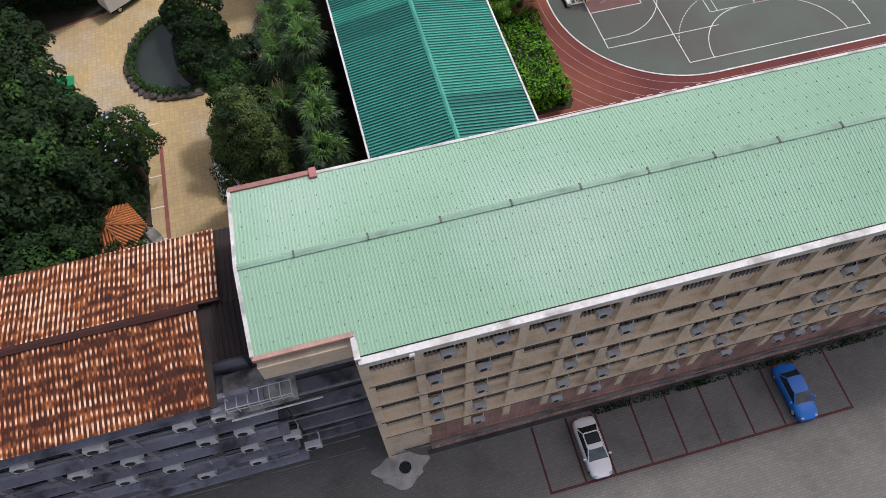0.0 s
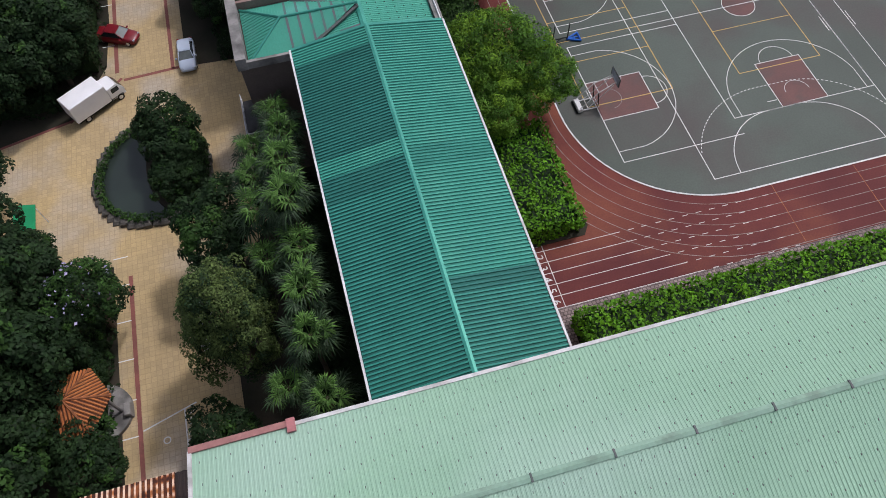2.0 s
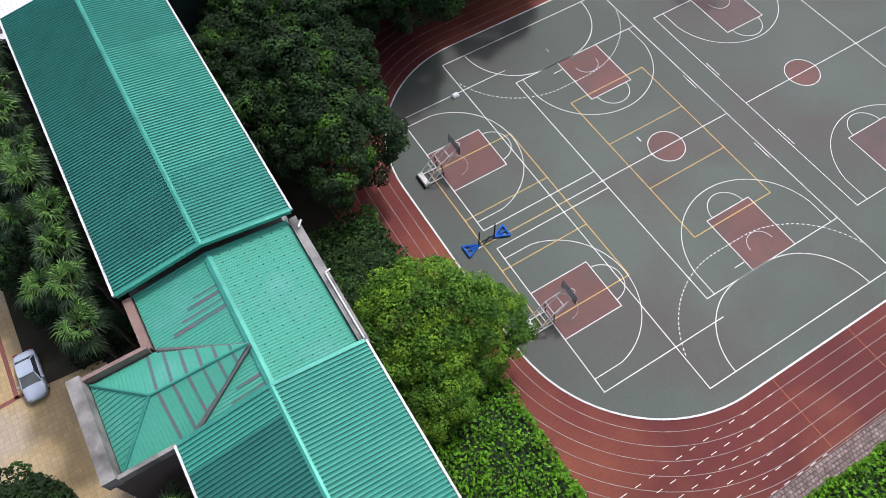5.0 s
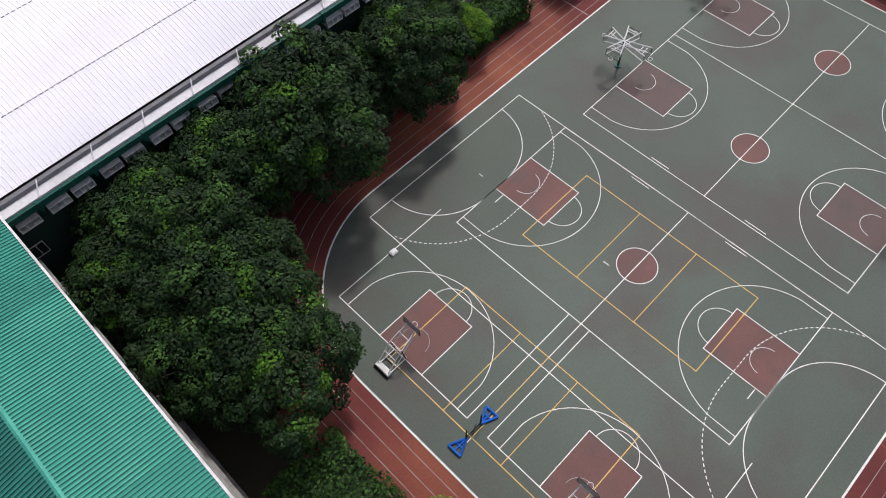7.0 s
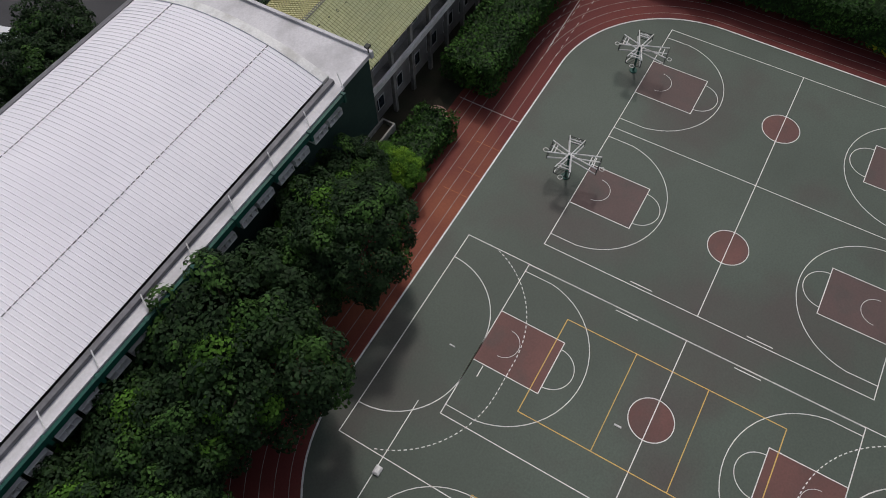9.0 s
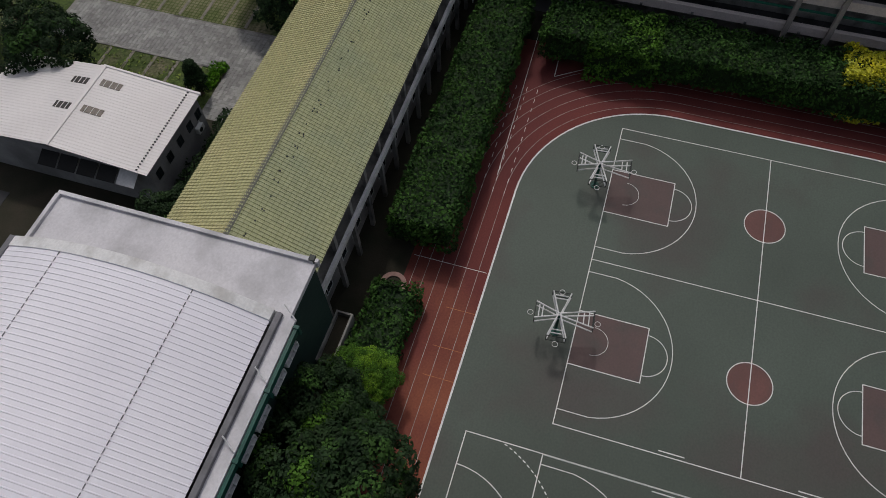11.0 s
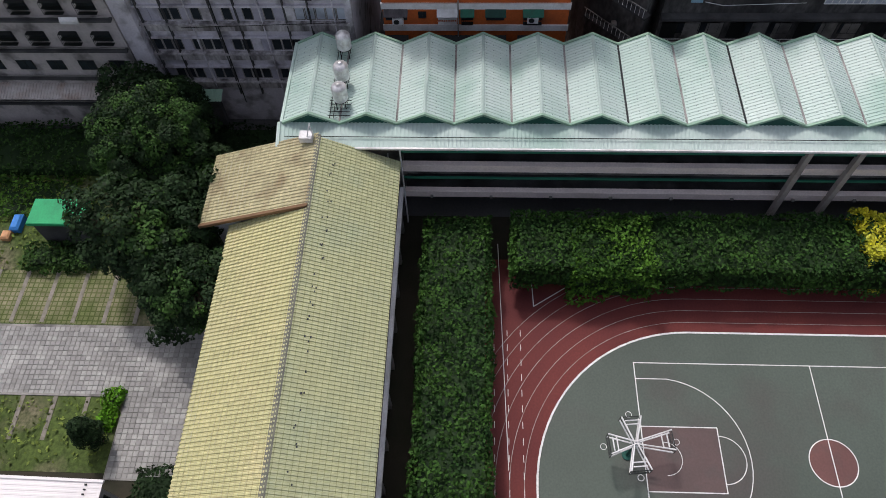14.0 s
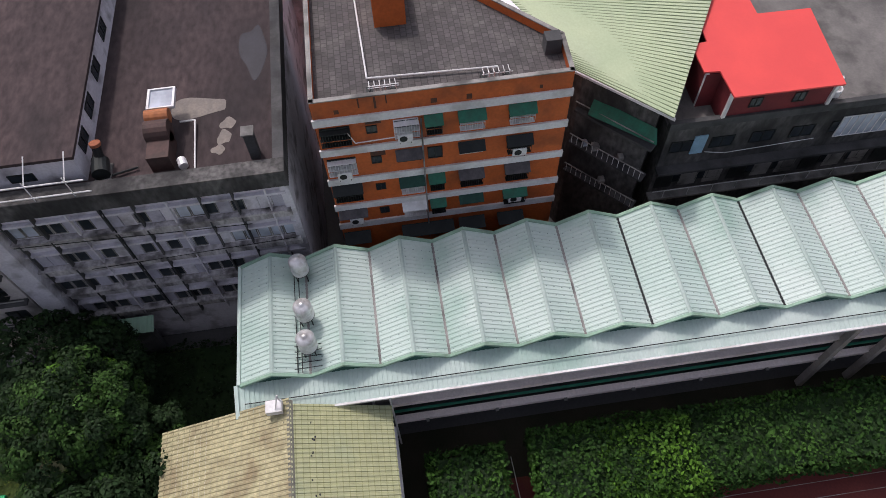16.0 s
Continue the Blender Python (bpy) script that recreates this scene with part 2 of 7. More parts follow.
ORANGE = material("orange_tile", (0.64, 0.15, 0.036), (0.5, 0.115, 0.03), 0.4, 0.6, stain=(0.2, 0.065, 0.03), sscale=0.5, samount=0.6, grain=0.15, gscale=5)
REDROOF = material("red_sheet", (0.75, 0.085, 0.075), (0.68, 0.075, 0.07), 0.3, 0.5, grain=0.02)
REDWALL = material("dark_red_wall", (0.2, 0.03, 0.035), (0.14, 0.025, 0.03), 0.6, 0.7)
LIME = material("pale_lime_sheet", (0.46, 0.545, 0.35), (0.4, 0.49, 0.31), 0.3, 0.55, stain=(0.5, 0.56, 0.42), sscale=0.15, grain=0.08)
LIMERIB = material("lime_rib", (0.3, 0.37, 0.22), None, 0.5, 0.6)
ROOFMUD = material("brown_roof_screed", (0.09, 0.064, 0.064), (0.05, 0.038, 0.04), 0.16, 0.9, bump=0.2, stain=(0.026, 0.023, 0.024), sscale=0.17, samount=0.8, grain=0.35, gscale=2.5, stretch=(0.5, 1, 1))
ROOFGREY = joints(material("grey_roof_tile", (0.11, 0.1, 0.1), (0.08, 0.075, 0.075), 0.3, 0.9, stain=(0.17, 0.16, 0.15), sscale=0.6, samount=0.6), 0.4, 0.4, (0.65, 0.65, 0.65), 0.03, tone=0.2)
LGREY = material("stained_pale_wall", (0.74, 0.72, 0.77), (0.6, 0.58, 0.63), 0.4, 0.85, stain=(0.16, 0.15, 0.15), sscale=0.6, samount=0.8)
OLDWALL = material("sooty_patched_wall", (0.16, 0.155, 0.15), (0.05, 0.05, 0.05), 0.35, 0.9, bump=0.3, stain=(0.02, 0.02, 0.021), sscale=0.4, samount=0.9, grain=0.35, gscale=3, stretch=(1, 1, 0.5))
TERRACOTTA = material("terracotta", (0.55, 0.2, 0.06), (0.45, 0.15, 0.05), 0.9, 0.75, stain=(0.25, 0.12, 0.05), sscale=1.0)
GLASS = glass_material("dark_window")
BLACKGLASS = glass_material("unlit_window", (0.008, 0.009, 0.01))
PALEGLASS = glass_material("pale_window", (0.3, 0.33, 0.38))
STEEL = material("steel", (0.82, 0.82, 0.82), (0.72, 0.72, 0.72), 1.0, 0.4, metal=0.25)
TANKSTEEL = material("tank_stainless_steel", (0.8, 0.8, 0.8), (0.64, 0.64, 0.64), 2.0, 0.35, metal=0.5, stain=(0.4, 0.36, 0.3), sscale=2.0, samount=0.5)
DARKSTEEL = material("dark_steel", (0.03, 0.035, 0.035), None, 1.0, 0.5, metal=0.4)
ACGREY = material("grey_ac_casing", (0.6, 0.6, 0.6), (0.48, 0.48, 0.49), 1.0, 0.5)
ACWHITE = material("white_ac_casing", (0.82, 0.82, 0.82), (0.7, 0.7, 0.69), 1.0, 0.5)
BLACK = material("black_rubber", (0.015, 0.015, 0.015), None, 1.0, 0.7)
GREENAWN = material("green_awning", (0.02, 0.16, 0.1), (0.03, 0.12, 0.08), 1.5, 0.55)
GREENCANVAS = material("bright_green_canvas", (0.02, 0.42, 0.16), (0.015, 0.3, 0.12), 0.5, 0.6)
DKGREENPAINT = material("dark_green_paint", (0.012, 0.1, 0.075), (0.01, 0.07, 0.055), 0.6, 0.5)
WATER = material("pond_water", (0.03, 0.045, 0.035), (0.025, 0.035, 0.03), 0.3, 0.15, grain=0, spec=0.5)
ROCK = material("rock", (0.16, 0.15, 0.13), (0.09, 0.085, 0.075), 1.5, 0.9, bump=0.5)
BARK = material("bark", (0.11, 0.085, 0.06), (0.07, 0.055, 0.04), 2.0, 0.9, bump=0.5)
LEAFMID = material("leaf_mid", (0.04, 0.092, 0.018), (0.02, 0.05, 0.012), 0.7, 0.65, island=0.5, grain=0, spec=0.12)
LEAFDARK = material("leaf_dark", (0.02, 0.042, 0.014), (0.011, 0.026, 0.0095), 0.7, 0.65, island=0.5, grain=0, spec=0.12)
LEAFHEDGE = material("leaf_hedge", (0.036, 0.09, 0.015), (0.014, 0.04, 0.009), 0.5, 0.65, island=0.6, grain=0, spec=0.12)
LEAFBRIGHT = material("leaf_bright", (0.105, 0.27, 0.012), (0.06, 0.17, 0.012), 0.7, 0.65, island=0.5, grain=0, spec=0.12)
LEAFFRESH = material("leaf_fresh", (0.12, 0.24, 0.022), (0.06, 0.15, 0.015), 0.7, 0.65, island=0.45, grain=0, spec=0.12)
LEAFLIME = material("leaf_lime", (0.15, 0.28, 0.02), (0.09, 0.19, 0.016), 0.7, 0.65, island=0.35, grain=0, spec=0.12)
LEAFYEL = material("leaf_yellow", (0.6, 0.55, 0.02), (0.4, 0.42, 0.03), 0.6, 0.5, island=0.3, grain=0)
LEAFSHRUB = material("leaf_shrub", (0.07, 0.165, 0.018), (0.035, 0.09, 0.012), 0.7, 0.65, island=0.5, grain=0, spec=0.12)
LEAFOLIVE = material("leaf_olive", (0.085, 0.125, 0.034), (0.05, 0.08, 0.024), 0.7, 0.65, island=0.5, grain=0, spec=0.12)
PALM = material("palm_leaf", (0.05, 0.088, 0.038), (0.02, 0.04, 0.019), 0.9, 0.55, island=0.45, grain=0, spec=0.2)
PALMYOUNG = material("young_palm_leaf", (0.1, 0.21, 0.042), (0.05, 0.11, 0.026), 0.9, 0.55, island=0.4, grain=0, spec=0.2)
GRASS = material("grass", (0.1, 0.15, 0.034), (0.06, 0.095, 0.024), 0.25, 0.9, bump=0.6, bscale=12, stain=(0.26, 0.225, 0.15), sscale=0.25, samount=0.9, grain=0.4, gscale=3)
BAYSTRIP = material("bay_strip_paver", (0.3, 0.27, 0.24), (0.2, 0.19, 0.16), 1.2, 0.9, stain=(0.12, 0.13, 0.06), sscale=0.8, samount=0.8)
BAYPAVE = joints(material("grassy_bay_paver", (0.27, 0.25, 0.16), (0.13, 0.15, 0.06), 0.5, 0.9, bump=0.4, stain=(0.1, 0.14, 0.035), sscale=0.35, samount=0.8), 0.45, 0.45, (0.5, 0.6, 0.35), 0.06, offset=0.0, tone=0.12)
LEAFGRASS = material("grass_blade", (0.16, 0.21, 0.045), (0.1, 0.15, 0.03), 0.5, 0.7, island=0.5, grain=0, spec=0.12)
GREYPAVER = material("grey_paver", (0.36, 0.36, 0.345), (0.27, 0.27, 0.26), 0.2, 0.9, vary=0.2, bump=0.2, stain=(0.48, 0.48, 0.46), sscale=0.3, samount=0.6)
GREYPAVER2 = material("grey_paver_rest", (0.36, 0.36, 0.345), (0.27, 0.27, 0.26), 0.2, 0.9, island=0.2, bump=0.2, stain=(0.48, 0.48, 0.46), sscale=0.3, samount=0.6)


# ---- mesh helpers ----
class Geo:
    """Vertices and faces of one mesh."""

    def __init__(self):
        self.v, self.f = [], []

    def add(self, vs, fs):
        k = len(self.v)
        self.v += [tuple(p) for p in vs]
        self.f += [tuple(i + k for i in f) for f in fs]
        return self

    def box(self, x0, x1, y0, y1, z0, z1):
        vs = [(x, y, z) for z in (z0, z1) for x, y in ((x0, y0), (x1, y0), (x1, y1), (x0, y1))]
        return self.add(vs, [(3, 2, 1, 0), (4, 5, 6, 7), (0, 1, 5, 4), (1, 2, 6, 5), (2, 3, 7, 6), (3, 0, 4, 7)])

    def bevelled(self, x0, x1, y0, y1, z0, z1, b=0.04):
        """A box whose upper edges are chamfered."""
        rings = [(0, z0), (0, z1 - b), (b, z1)]
        vs = [(x, y, z) for d, z in rings for x, y in ((x0 + d, y0 + d), (x1 - d, y0 + d), (x1 - d, y1 - d), (x0 + d, y1 - d))]
        fs = [(3, 2, 1, 0), (8, 9, 10, 11)]
        for r in (0, 4):
            fs += [(r + i, r + (i + 1) % 4, r + 4 + (i + 1) % 4, r + 4 + i) for i in range(4)]
        return self.add(vs, fs)

    def prism(self, pts, z0, z1):
        n = len(pts)
        vs = [(x, y, z0) for x, y in pts] + [(x, y, z1) for x, y in pts]
        fs = [tuple(range(n - 1, -1, -1)), tuple(range(n, 2 * n))]
        return self.add(vs, fs + [(i, (i + 1) % n, n + (i + 1) % n, n + i) for i in range(n)])

    def slab(self, corners, thick):
        """A sheet on four corners, thick metres deep along z."""
        vs = [(x, y, z - thick) for x, y, z in corners] + list(corners)
        return self.add(vs, [(3, 2, 1, 0), (4, 5, 6, 7), (0, 1, 5, 4), (1, 2, 6, 5), (2, 3, 7, 6), (3, 0, 4, 7)])

    def tube(self, p, q, r, n=8, r2=None):
        p, q = Vector(p), Vector(q)
        d = (q - p).normalized()
        a = d.orthogonal().normalized()
        b = d.cross(a)
        vs = []
        for c, rr in ((p, r), (q, r if r2 is None else r2)):
            vs += [c + (a * math.cos(t) + b * math.sin(t)) * rr for t in (2 * math.pi * i / n for i in range(n))]
        fs = [(i, (i + 1) % n, n + (i + 1) % n, n + i) for i in range(n)]
        return self.add(vs, fs + [tuple(range(n - 1, -1, -1)), tuple(range(n, 2 * n))])

    def ring(self, c, r0, r1, z0, z1, n=32, a0=0.0, a1=360.0):
        """An upright band between two radii, from angle to angle."""
        full = abs(a1 - a0) >= 360
        m = n if full else n + 1
        vs = []
        for i in range(m):
            t = radians(a0 + (a1 - a0) * i / n)
            co, si = math.cos(t), math.sin(t)
            vs += [(c[0] + co * r, c[1] + si * r, z) for r, z in ((r0, z0), (r1, z0), (r1, z1), (r0, z1))]
        fs = []
        for i in range(n):
            a, b = 4 * i, 4 * ((i + 1) % m)
            fs += [(a + k, b + k, b + (k + 1) % 4, a + (k + 1) % 4) for k in range(4)]
        return self.add(vs, fs)

    def revolve(self, c, prof, n=24):
        """A surface of revolution about the upright axis at c: radii and heights from the bottom up."""
        vs = [(c[0] + r * math.cos(2 * math.pi * i / n), c[1] + r * math.sin(2 * math.pi * i / n), c[2] + z) for r, z in prof for i in range(n)]
        fs = [(k * n + i, k * n + (i + 1) % n, (k + 1) * n + (i + 1) % n, (k + 1) * n + i) for k in range(len(prof) - 1) for i in range(n)]
        return self.add(vs, fs + [tuple(range((len(prof) - 1) * n, len(prof) * n))])

    def corrugated(self, o, u, v, pitch=0.3, depth=0.05, top=0.35, rows=1, step=0.0, which="all"):
        """A ribbed sheet from corner o along u, its ribs running along v; rows of laps step down along v."""
        o, u, v = Vector(o), Vector(u), Vector(v)
        nrm = u.cross(v).normalized()
        if nrm.z < 0:
            nrm = -nrm
        count = max(1, round(u.length / pitch))
        prof = []
        for i in range(count):
            for s, h in ((0, 0), (1 - top - 0.2, 0), (1 - top - 0.1, 1), (0.9, 1)):
                prof.append(((i + s) / count, h))
        prof.append((1, 0))
        for r in range(rows):
            a, z = r / rows, (r + 1) / rows
            lift = nrm * step
            lo = [o + u * s + v * a + nrm * (depth * h) for s, h in prof]
            hi = [o + u * s + v * z + nrm * (depth * h) + lift for s, h in prof]
            n = len(prof)
            fs = []
            for i in range(n - 1):
                is_top = i % 4 == 2
                if which == "all" or (which == "top") == is_top:
                    fs.append((i, i + 1, n + i + 1, n + i))
            self.add(lo + hi, fs)
        return self


ORG = {}


def thing(name, label="", category="", group="", at=(0, 0, 0), kind=""):
    ob = new(name)
    ob.location = at
    ORG[ob.name] = Vector(at)
    ob.empty_display_size = 0.3
    return tagged(ob, label, category, group, kind)


def part(name, geo, mat_, parent=None, label="", smooth=False, kind=""):
    """One mesh object under a thing or a part; its vertices are given in the thing's own world place."""
    org = ORG.get(parent.name, Vector()) if parent else Vector()
    me = bpy.data.meshes.new(name)
    me.from_pydata([(x - org.x, y - org.y, z - org.z) for x, y, z in geo.v], [], geo.f)
    me.materials.append(mat_)
    me.update()
    if smooth:
        me.polygons.foreach_set("use_smooth", [True] * len(me.polygons))
    ob = new(name, me)
    if parent:
        ob.parent = parent
        ORG[ob.name] = org
    return tagged(ob, label, kind=kind)


def structure(name, geo, mat_, label, category="ground"):
    ob = part(name, geo, mat_)
    return tagged(ob, label, category, kind="structure")


def place(proto, m, used):
    """The first placing moves the pattern itself, later ones copy it."""
    if proto.name not in used:
        used.add(proto.name)
        proto.matrix_basis = m
        return proto
    return copy_thing(proto, m)


USED = set()


def rounded(x0, x1, y0, y1, r, n=20):
    pts = []
    for cx, cy, a in ((x1 - r, y1 - r, 0), (x0 + r, y1 - r, 90), (x0 + r, y0 + r, 180), (x1 - r, y0 + r, 270)):
        pts += [(cx + r * math.cos(radians(a + 90 * i / n)), cy + r * math.sin(radians(a + 90 * i / n))) for i in range(n + 1)]
    return pts


def loop(geo, pts, w, z, closed=True, dash=None):
    """A painted line of width w along a path on the ground."""
    n = len(pts)
    run = 0.0
    for i in range(n if closed else n - 1):
        p, q = Vector(pts[i]), Vector(pts[(i + 1) % n])
        d = q - p
        ln = d.length
        if ln < 1e-6:
            continue
        d /= ln
        s = Vector((-d.y, d.x)) * (w / 2)
        pieces = [(0, ln)]
        if dash:
            on, off = dash
            pieces, t = [], 0.0
            while t < ln:
                ph = (run + t) % (on + off)
                if ph < on:
                    e = min(ln, t + on - ph)
                    pieces.append((t, e))
                    t = e + 1e-4
                else:
                    t += on + off - ph + 1e-4
        for a, e in pieces:
            ext = 0 if dash else w / 2 * 0.5
            a_, e_ = p + d * (a - ext), p + d * (e + ext)
            geo.add([(*(a_ - s), z), (*(e_ - s), z), (*(e_ + s), z), (*(a_ + s), z)], [(0, 1, 2, 3)])
        run += ln
    return geo


def arc(c, r, a0, a1, n=24):
    return [(c[0] + r * math.cos(radians(a0 + (a1 - a0) * i / n)), c[1] + r * math.sin(radians(a0 + (a1 - a0) * i / n))) for i in range(n + 1)]


# ---- ground ----
structure("ground", Geo().box(-1500, 1500, -1500, 1500, -0.6, -0.1), TOWN, "grey town ground reaching to the horizon")
structure("ground_beds", Geo().box(-60, 104, 23, 150, -0.1, -0.02), EARTH, "dark damp earth of planting beds under trees")
structure("road_parking", Geo().box(-60, 90, -40, 23, -0.1, 0.0), ASPHALT, "dark grey paved car park beside the classroom block", "car park")
structure("road_north", Geo().box(-10, 66, 131, 150, -0.02, 0.01), ROAD, "grey asphalt road behind the sports hall", "road")
structure("pavement_plaza", Geo().prism([(-17.3, 24.8), (-8, 24.8), (-8, 44), (-3.4, 50), (-2.4, 60), (-3.4, 70.5), (-9, 70.9), (-9, 112), (-16.9, 112),
          (-16.5, 80), (-17, 73), (-20.6, 66.6), (-25.2, 65.7), (-32, 64), (-32, 52), (-23, 53.5), (-21, 48.9), (-17.3, 48.9)], -0.1, 0.02), YELLOW,
          "yellow paved forecourt and drive with worn pale patches", "pavement")
structure("track", Geo().box(14.2, 99.4, 34.6, 92.4, -0.1, 0.0), TRACK, "dark red running track with white lanes", "track")
structure("court", Geo().prism(rounded(25.6, 92.6, 41.1, 85.35, 13.0), -0.05, 0.02), COURT, "grey-green sports court with painted lines", "court")
structure("pavement_setts", Geo().box(15.0, 99.4, 33.0, 34.6, -0.1, 0.03), COBBLE, "pale pinkish stone setts beside the track", "pavement")
structure("pavement_setts_west", Geo().box(14.3, 18.9, 24.4, 33.0, -0.1, 0.03), COBBLE, "pale pinkish stone paving beside the wing", "pavement")
structure("bed_west", Geo().prism([(14.2, 40.7), (23.0, 40.7), (23.6, 41.6), (22.6, 48), (19.0, 53), (18.6, 92.3), (14.2, 92.3)], -0.05, 0.06), EARTH, "dark earth bed under clipped shrubs", "planting bed")
kerb = Geo()
loop(kerb, rounded(25.6, 92.6, 41.1, 85.35, 13.0), 0.16, 0.05)
structure("kerb", kerb, LINE, "white painted kerb line round the court", "kerb")

# lane lines
lanes = Geo()
for k, off in enumerate((0.95, 2.05, 3.15, 4.25, 5.35, 6.35)):
    loop(lanes, rounded(25.6 - off, 92.6 + off, 41.1 - off, 85.35 + off, 13.0 + off, 28), 0.05, 0.006)
structure("lane_lines", lanes, LINEDIM, "worn white lane lines on the track", "markings")
straight = Geo()
for k in range(6):
    y = 40.15 - 1.1 * k
    loop(straight, [(17.6, y), (25.5 + k * 1.1, y)], 0.06, 0.008, False)
    loop(straight, [(25.5 + k * 1.1, y), (40.5, y)], 0.06, 0.008, False, (0.55, 0.75))
    y = 86.3 + 1.1 * k
    if k < 3:
        loop(straight, [(79, y), (93, y)], 0.05, 0.008, False, (0.55, 0.75))
loop(straight, [(18.95, 41.2), (18.95, 34.7)], 0.06, 0.008, False)
loop(straight, [(70.5, 85.6), (70.5, 92.2)], 0.05, 0.008, False)
loop(straight, [(97.1, 85.2), (94.8, 85.1), (97.4, 81.2)], 0.08, 0.008, False)
loop(straight, [(81.0, 87.45), (101.0, 88.1)], 0.06, 0.009, False)
structure("straight_lane_lines", straight, LINE, "white straight and dashed lane lines on the track", "markings")
marks = Geo()
for x in (41.2, 49.5, 57.9):
    loop(marks, [(x, 41.0), (x, 34.8)], 0.05, 0.009, False)
for x in (60.2, 66.4, 62.8):
    loop(marks, [(x, 85.5), (x, 88.0)], 0.05, 0.009, False)
structure("orange_track_marks", marks, LINEORA, "thin orange marks across the track", "markings")


def writing(text, x, y, z, size, turn, mat_, name="lane_number"):
    cu = bpy.data.curves.new(name, 'FONT')
    cu.body, cu.size, cu.align_x, cu.align_y = text, size, 'CENTER', 'CENTER'
    tmp = new(name, cu)
    bpy.context.view_layer.update()
    me = bpy.data.meshes.new_from_object(tmp.evaluated_get(bpy.context.evaluated_depsgraph_get()))
    bpy.data.objects.remove(tmp)
    me.materials.append(mat_)
    ob = new(name, me)
    ob.matrix_basis = pose(x, y, z, 0, 0, turn)
    return tagged(ob, "white painted lane number " + text + " on the track", "lane number", "lane numbers", "structure")


for k in range(6):
    writing(str(k + 1), 18.35, 40.7 - 1.1 * k, 0.01, 1.0, -90, LINE)

# courts
CY = 63.18
white, yellow, red, brown, dimw = Geo(), Geo(), Geo(), Geo(), Geo()
ZL = 0.032


def rect(g, x0, x1, y0, y1, w=0.085):
    loop(g, [(x0, y0), (x1, y0), (x1, y1), (x0, y1)], w, ZL)


def half(g, xm, base, sgn, fill, reach=6.85, hoop_arc=True):
    """Key, free-throw arc and three-point line at one end; base is the end line, sgn points into the court."""
    z = 0.026
    y1 = base + sgn * 5.8
    fill.box(xm - 2.45, xm + 2.45, min(base, y1), max(base, y1), 0.0, z)
    loop(g, [(xm - 2.45, base), (xm - 2.45, y1), (xm + 2.45, y1), (xm + 2.45, base)], 0.085, ZL, False)
    loop(g, arc((xm, y1), 1.8, 0, 180 * sgn), 0.075, ZL, False)
    a = arc((xm, base + sgn * 1.575), reach, 8, 172)
    if sgn < 0:
        a = [(x, 2 * (base + sgn * 1.575) - y) for x, y in a]
    loop(g, [(a[0][0], base)] + a + [(a[-1][0], base)], 0.075, ZL, False)
    if hoop_arc:
        loop(g, arc((xm, base + sgn * 1.575), 1.25, 0, 180 * sgn), 0.05, ZL, False)


rect(white, 36.55, 56.78, 42.98, 83.4)
rect(white, 41.6, 56.74, 49.0, 77.4)
loop(white, [(28.0, CY), (56.74, CY)], 0.085, ZL, False)
for base, sgn in ((77.4, -1), (49.0, 1)):
    half(white, 49.2, base, sgn, red)
white.ring((49.2, CY), 1.72, 1.8, 0.02, ZL, 40)
red.ring((49.2, CY), 0.0, 1.72, 0.0, 0.026, 40)
for base, sgn in ((83.4, -1), (42.98, 1)):
    a0 = arc((48.2, base), 6.0, 0, 90 * sgn, 16)
    a1 = arc((45.2, base), 6.0, 90 * sgn, 180 * sgn, 16)
    loop(white, a0 + a1, 0.085, ZL, False)
    b0 = arc((48.2, base), 9.0, 20 * sgn, 90 * sgn, 30)
    b1 = arc((45.2, base), 9.0, 90 * sgn, 160 * sgn, 30)
    loop(white, b0 + b1, 0.085, ZL, False, (0.25, 0.2))
    loop(white, [(45.6, base + sgn * 7.0), (46.6, base + sgn * 7.0)], 0.085, ZL, False)
for x0, x1 in ((59.25, 74.45), (74.45, 89.85)):
    loop(white, [(x1, 49.0), (x0, 49.0), (x0, 77.2), (x1, 77.2)], 0.08, ZL, False)
    xm = (x0 + x1) / 2
    for base, sgn in ((77.2, -1), (49.0, 1)):
        half(white, xm, base, sgn, brown, 6.4)
    white.ring((xm, CY), 1.72, 1.8, 0.02, ZL, 40)
    red.ring((xm, CY), 0.0, 1.72, 0.0, 0.026, 40)
loop(white, [(59.25, CY), (89.85, CY)], 0.08, ZL + 0.004, False)
loop(white, [(89.85, 49.0), (89.85, 77.2)], 0.08, ZL, False)
for x in (56.45, 59.55):
    for y0, y1 in ((67.3, 69.2), (57.0, 59.1)):
        loop(white, [(x, y0), (x, y1)], 0.09, ZL + 0.003, False)
# half courts to the west, their ends facing east
for y0, y1 in ((47.05, 62.3), (64.45, 79.4)):
    loop(white, [(41.6, y0), (29.35, y0), (29.35, y1), (41.6, y1)], 0.085, ZL, False)
    ym = 54.7 if y0 < 50 else 71.9
    red.box(29.35, 35.15, ym - 2.45, ym + 2.45, 0.0, 0.026)
    loop(white, [(29.35, ym - 2.45), (35.15, ym - 2.45), (35.15, ym + 2.45), (29.35, ym + 2.45)], 0.085, ZL, False)
    loop(white, arc((35.15, ym), 1.8, -90, 90), 0.075, ZL, False)
    loop(dimw, arc((30.92, ym), 1.25, -90, 90), 0.05, ZL, False)
    a = arc((30.92, ym), 6.5, -80, 80)
    loop(white, [(29.35, a[0][1])] + a + [(29.35, a[-1][1])], 0.075, ZL, False)
rect(yellow, 44.72, 53.68, 54.1, 72.3)
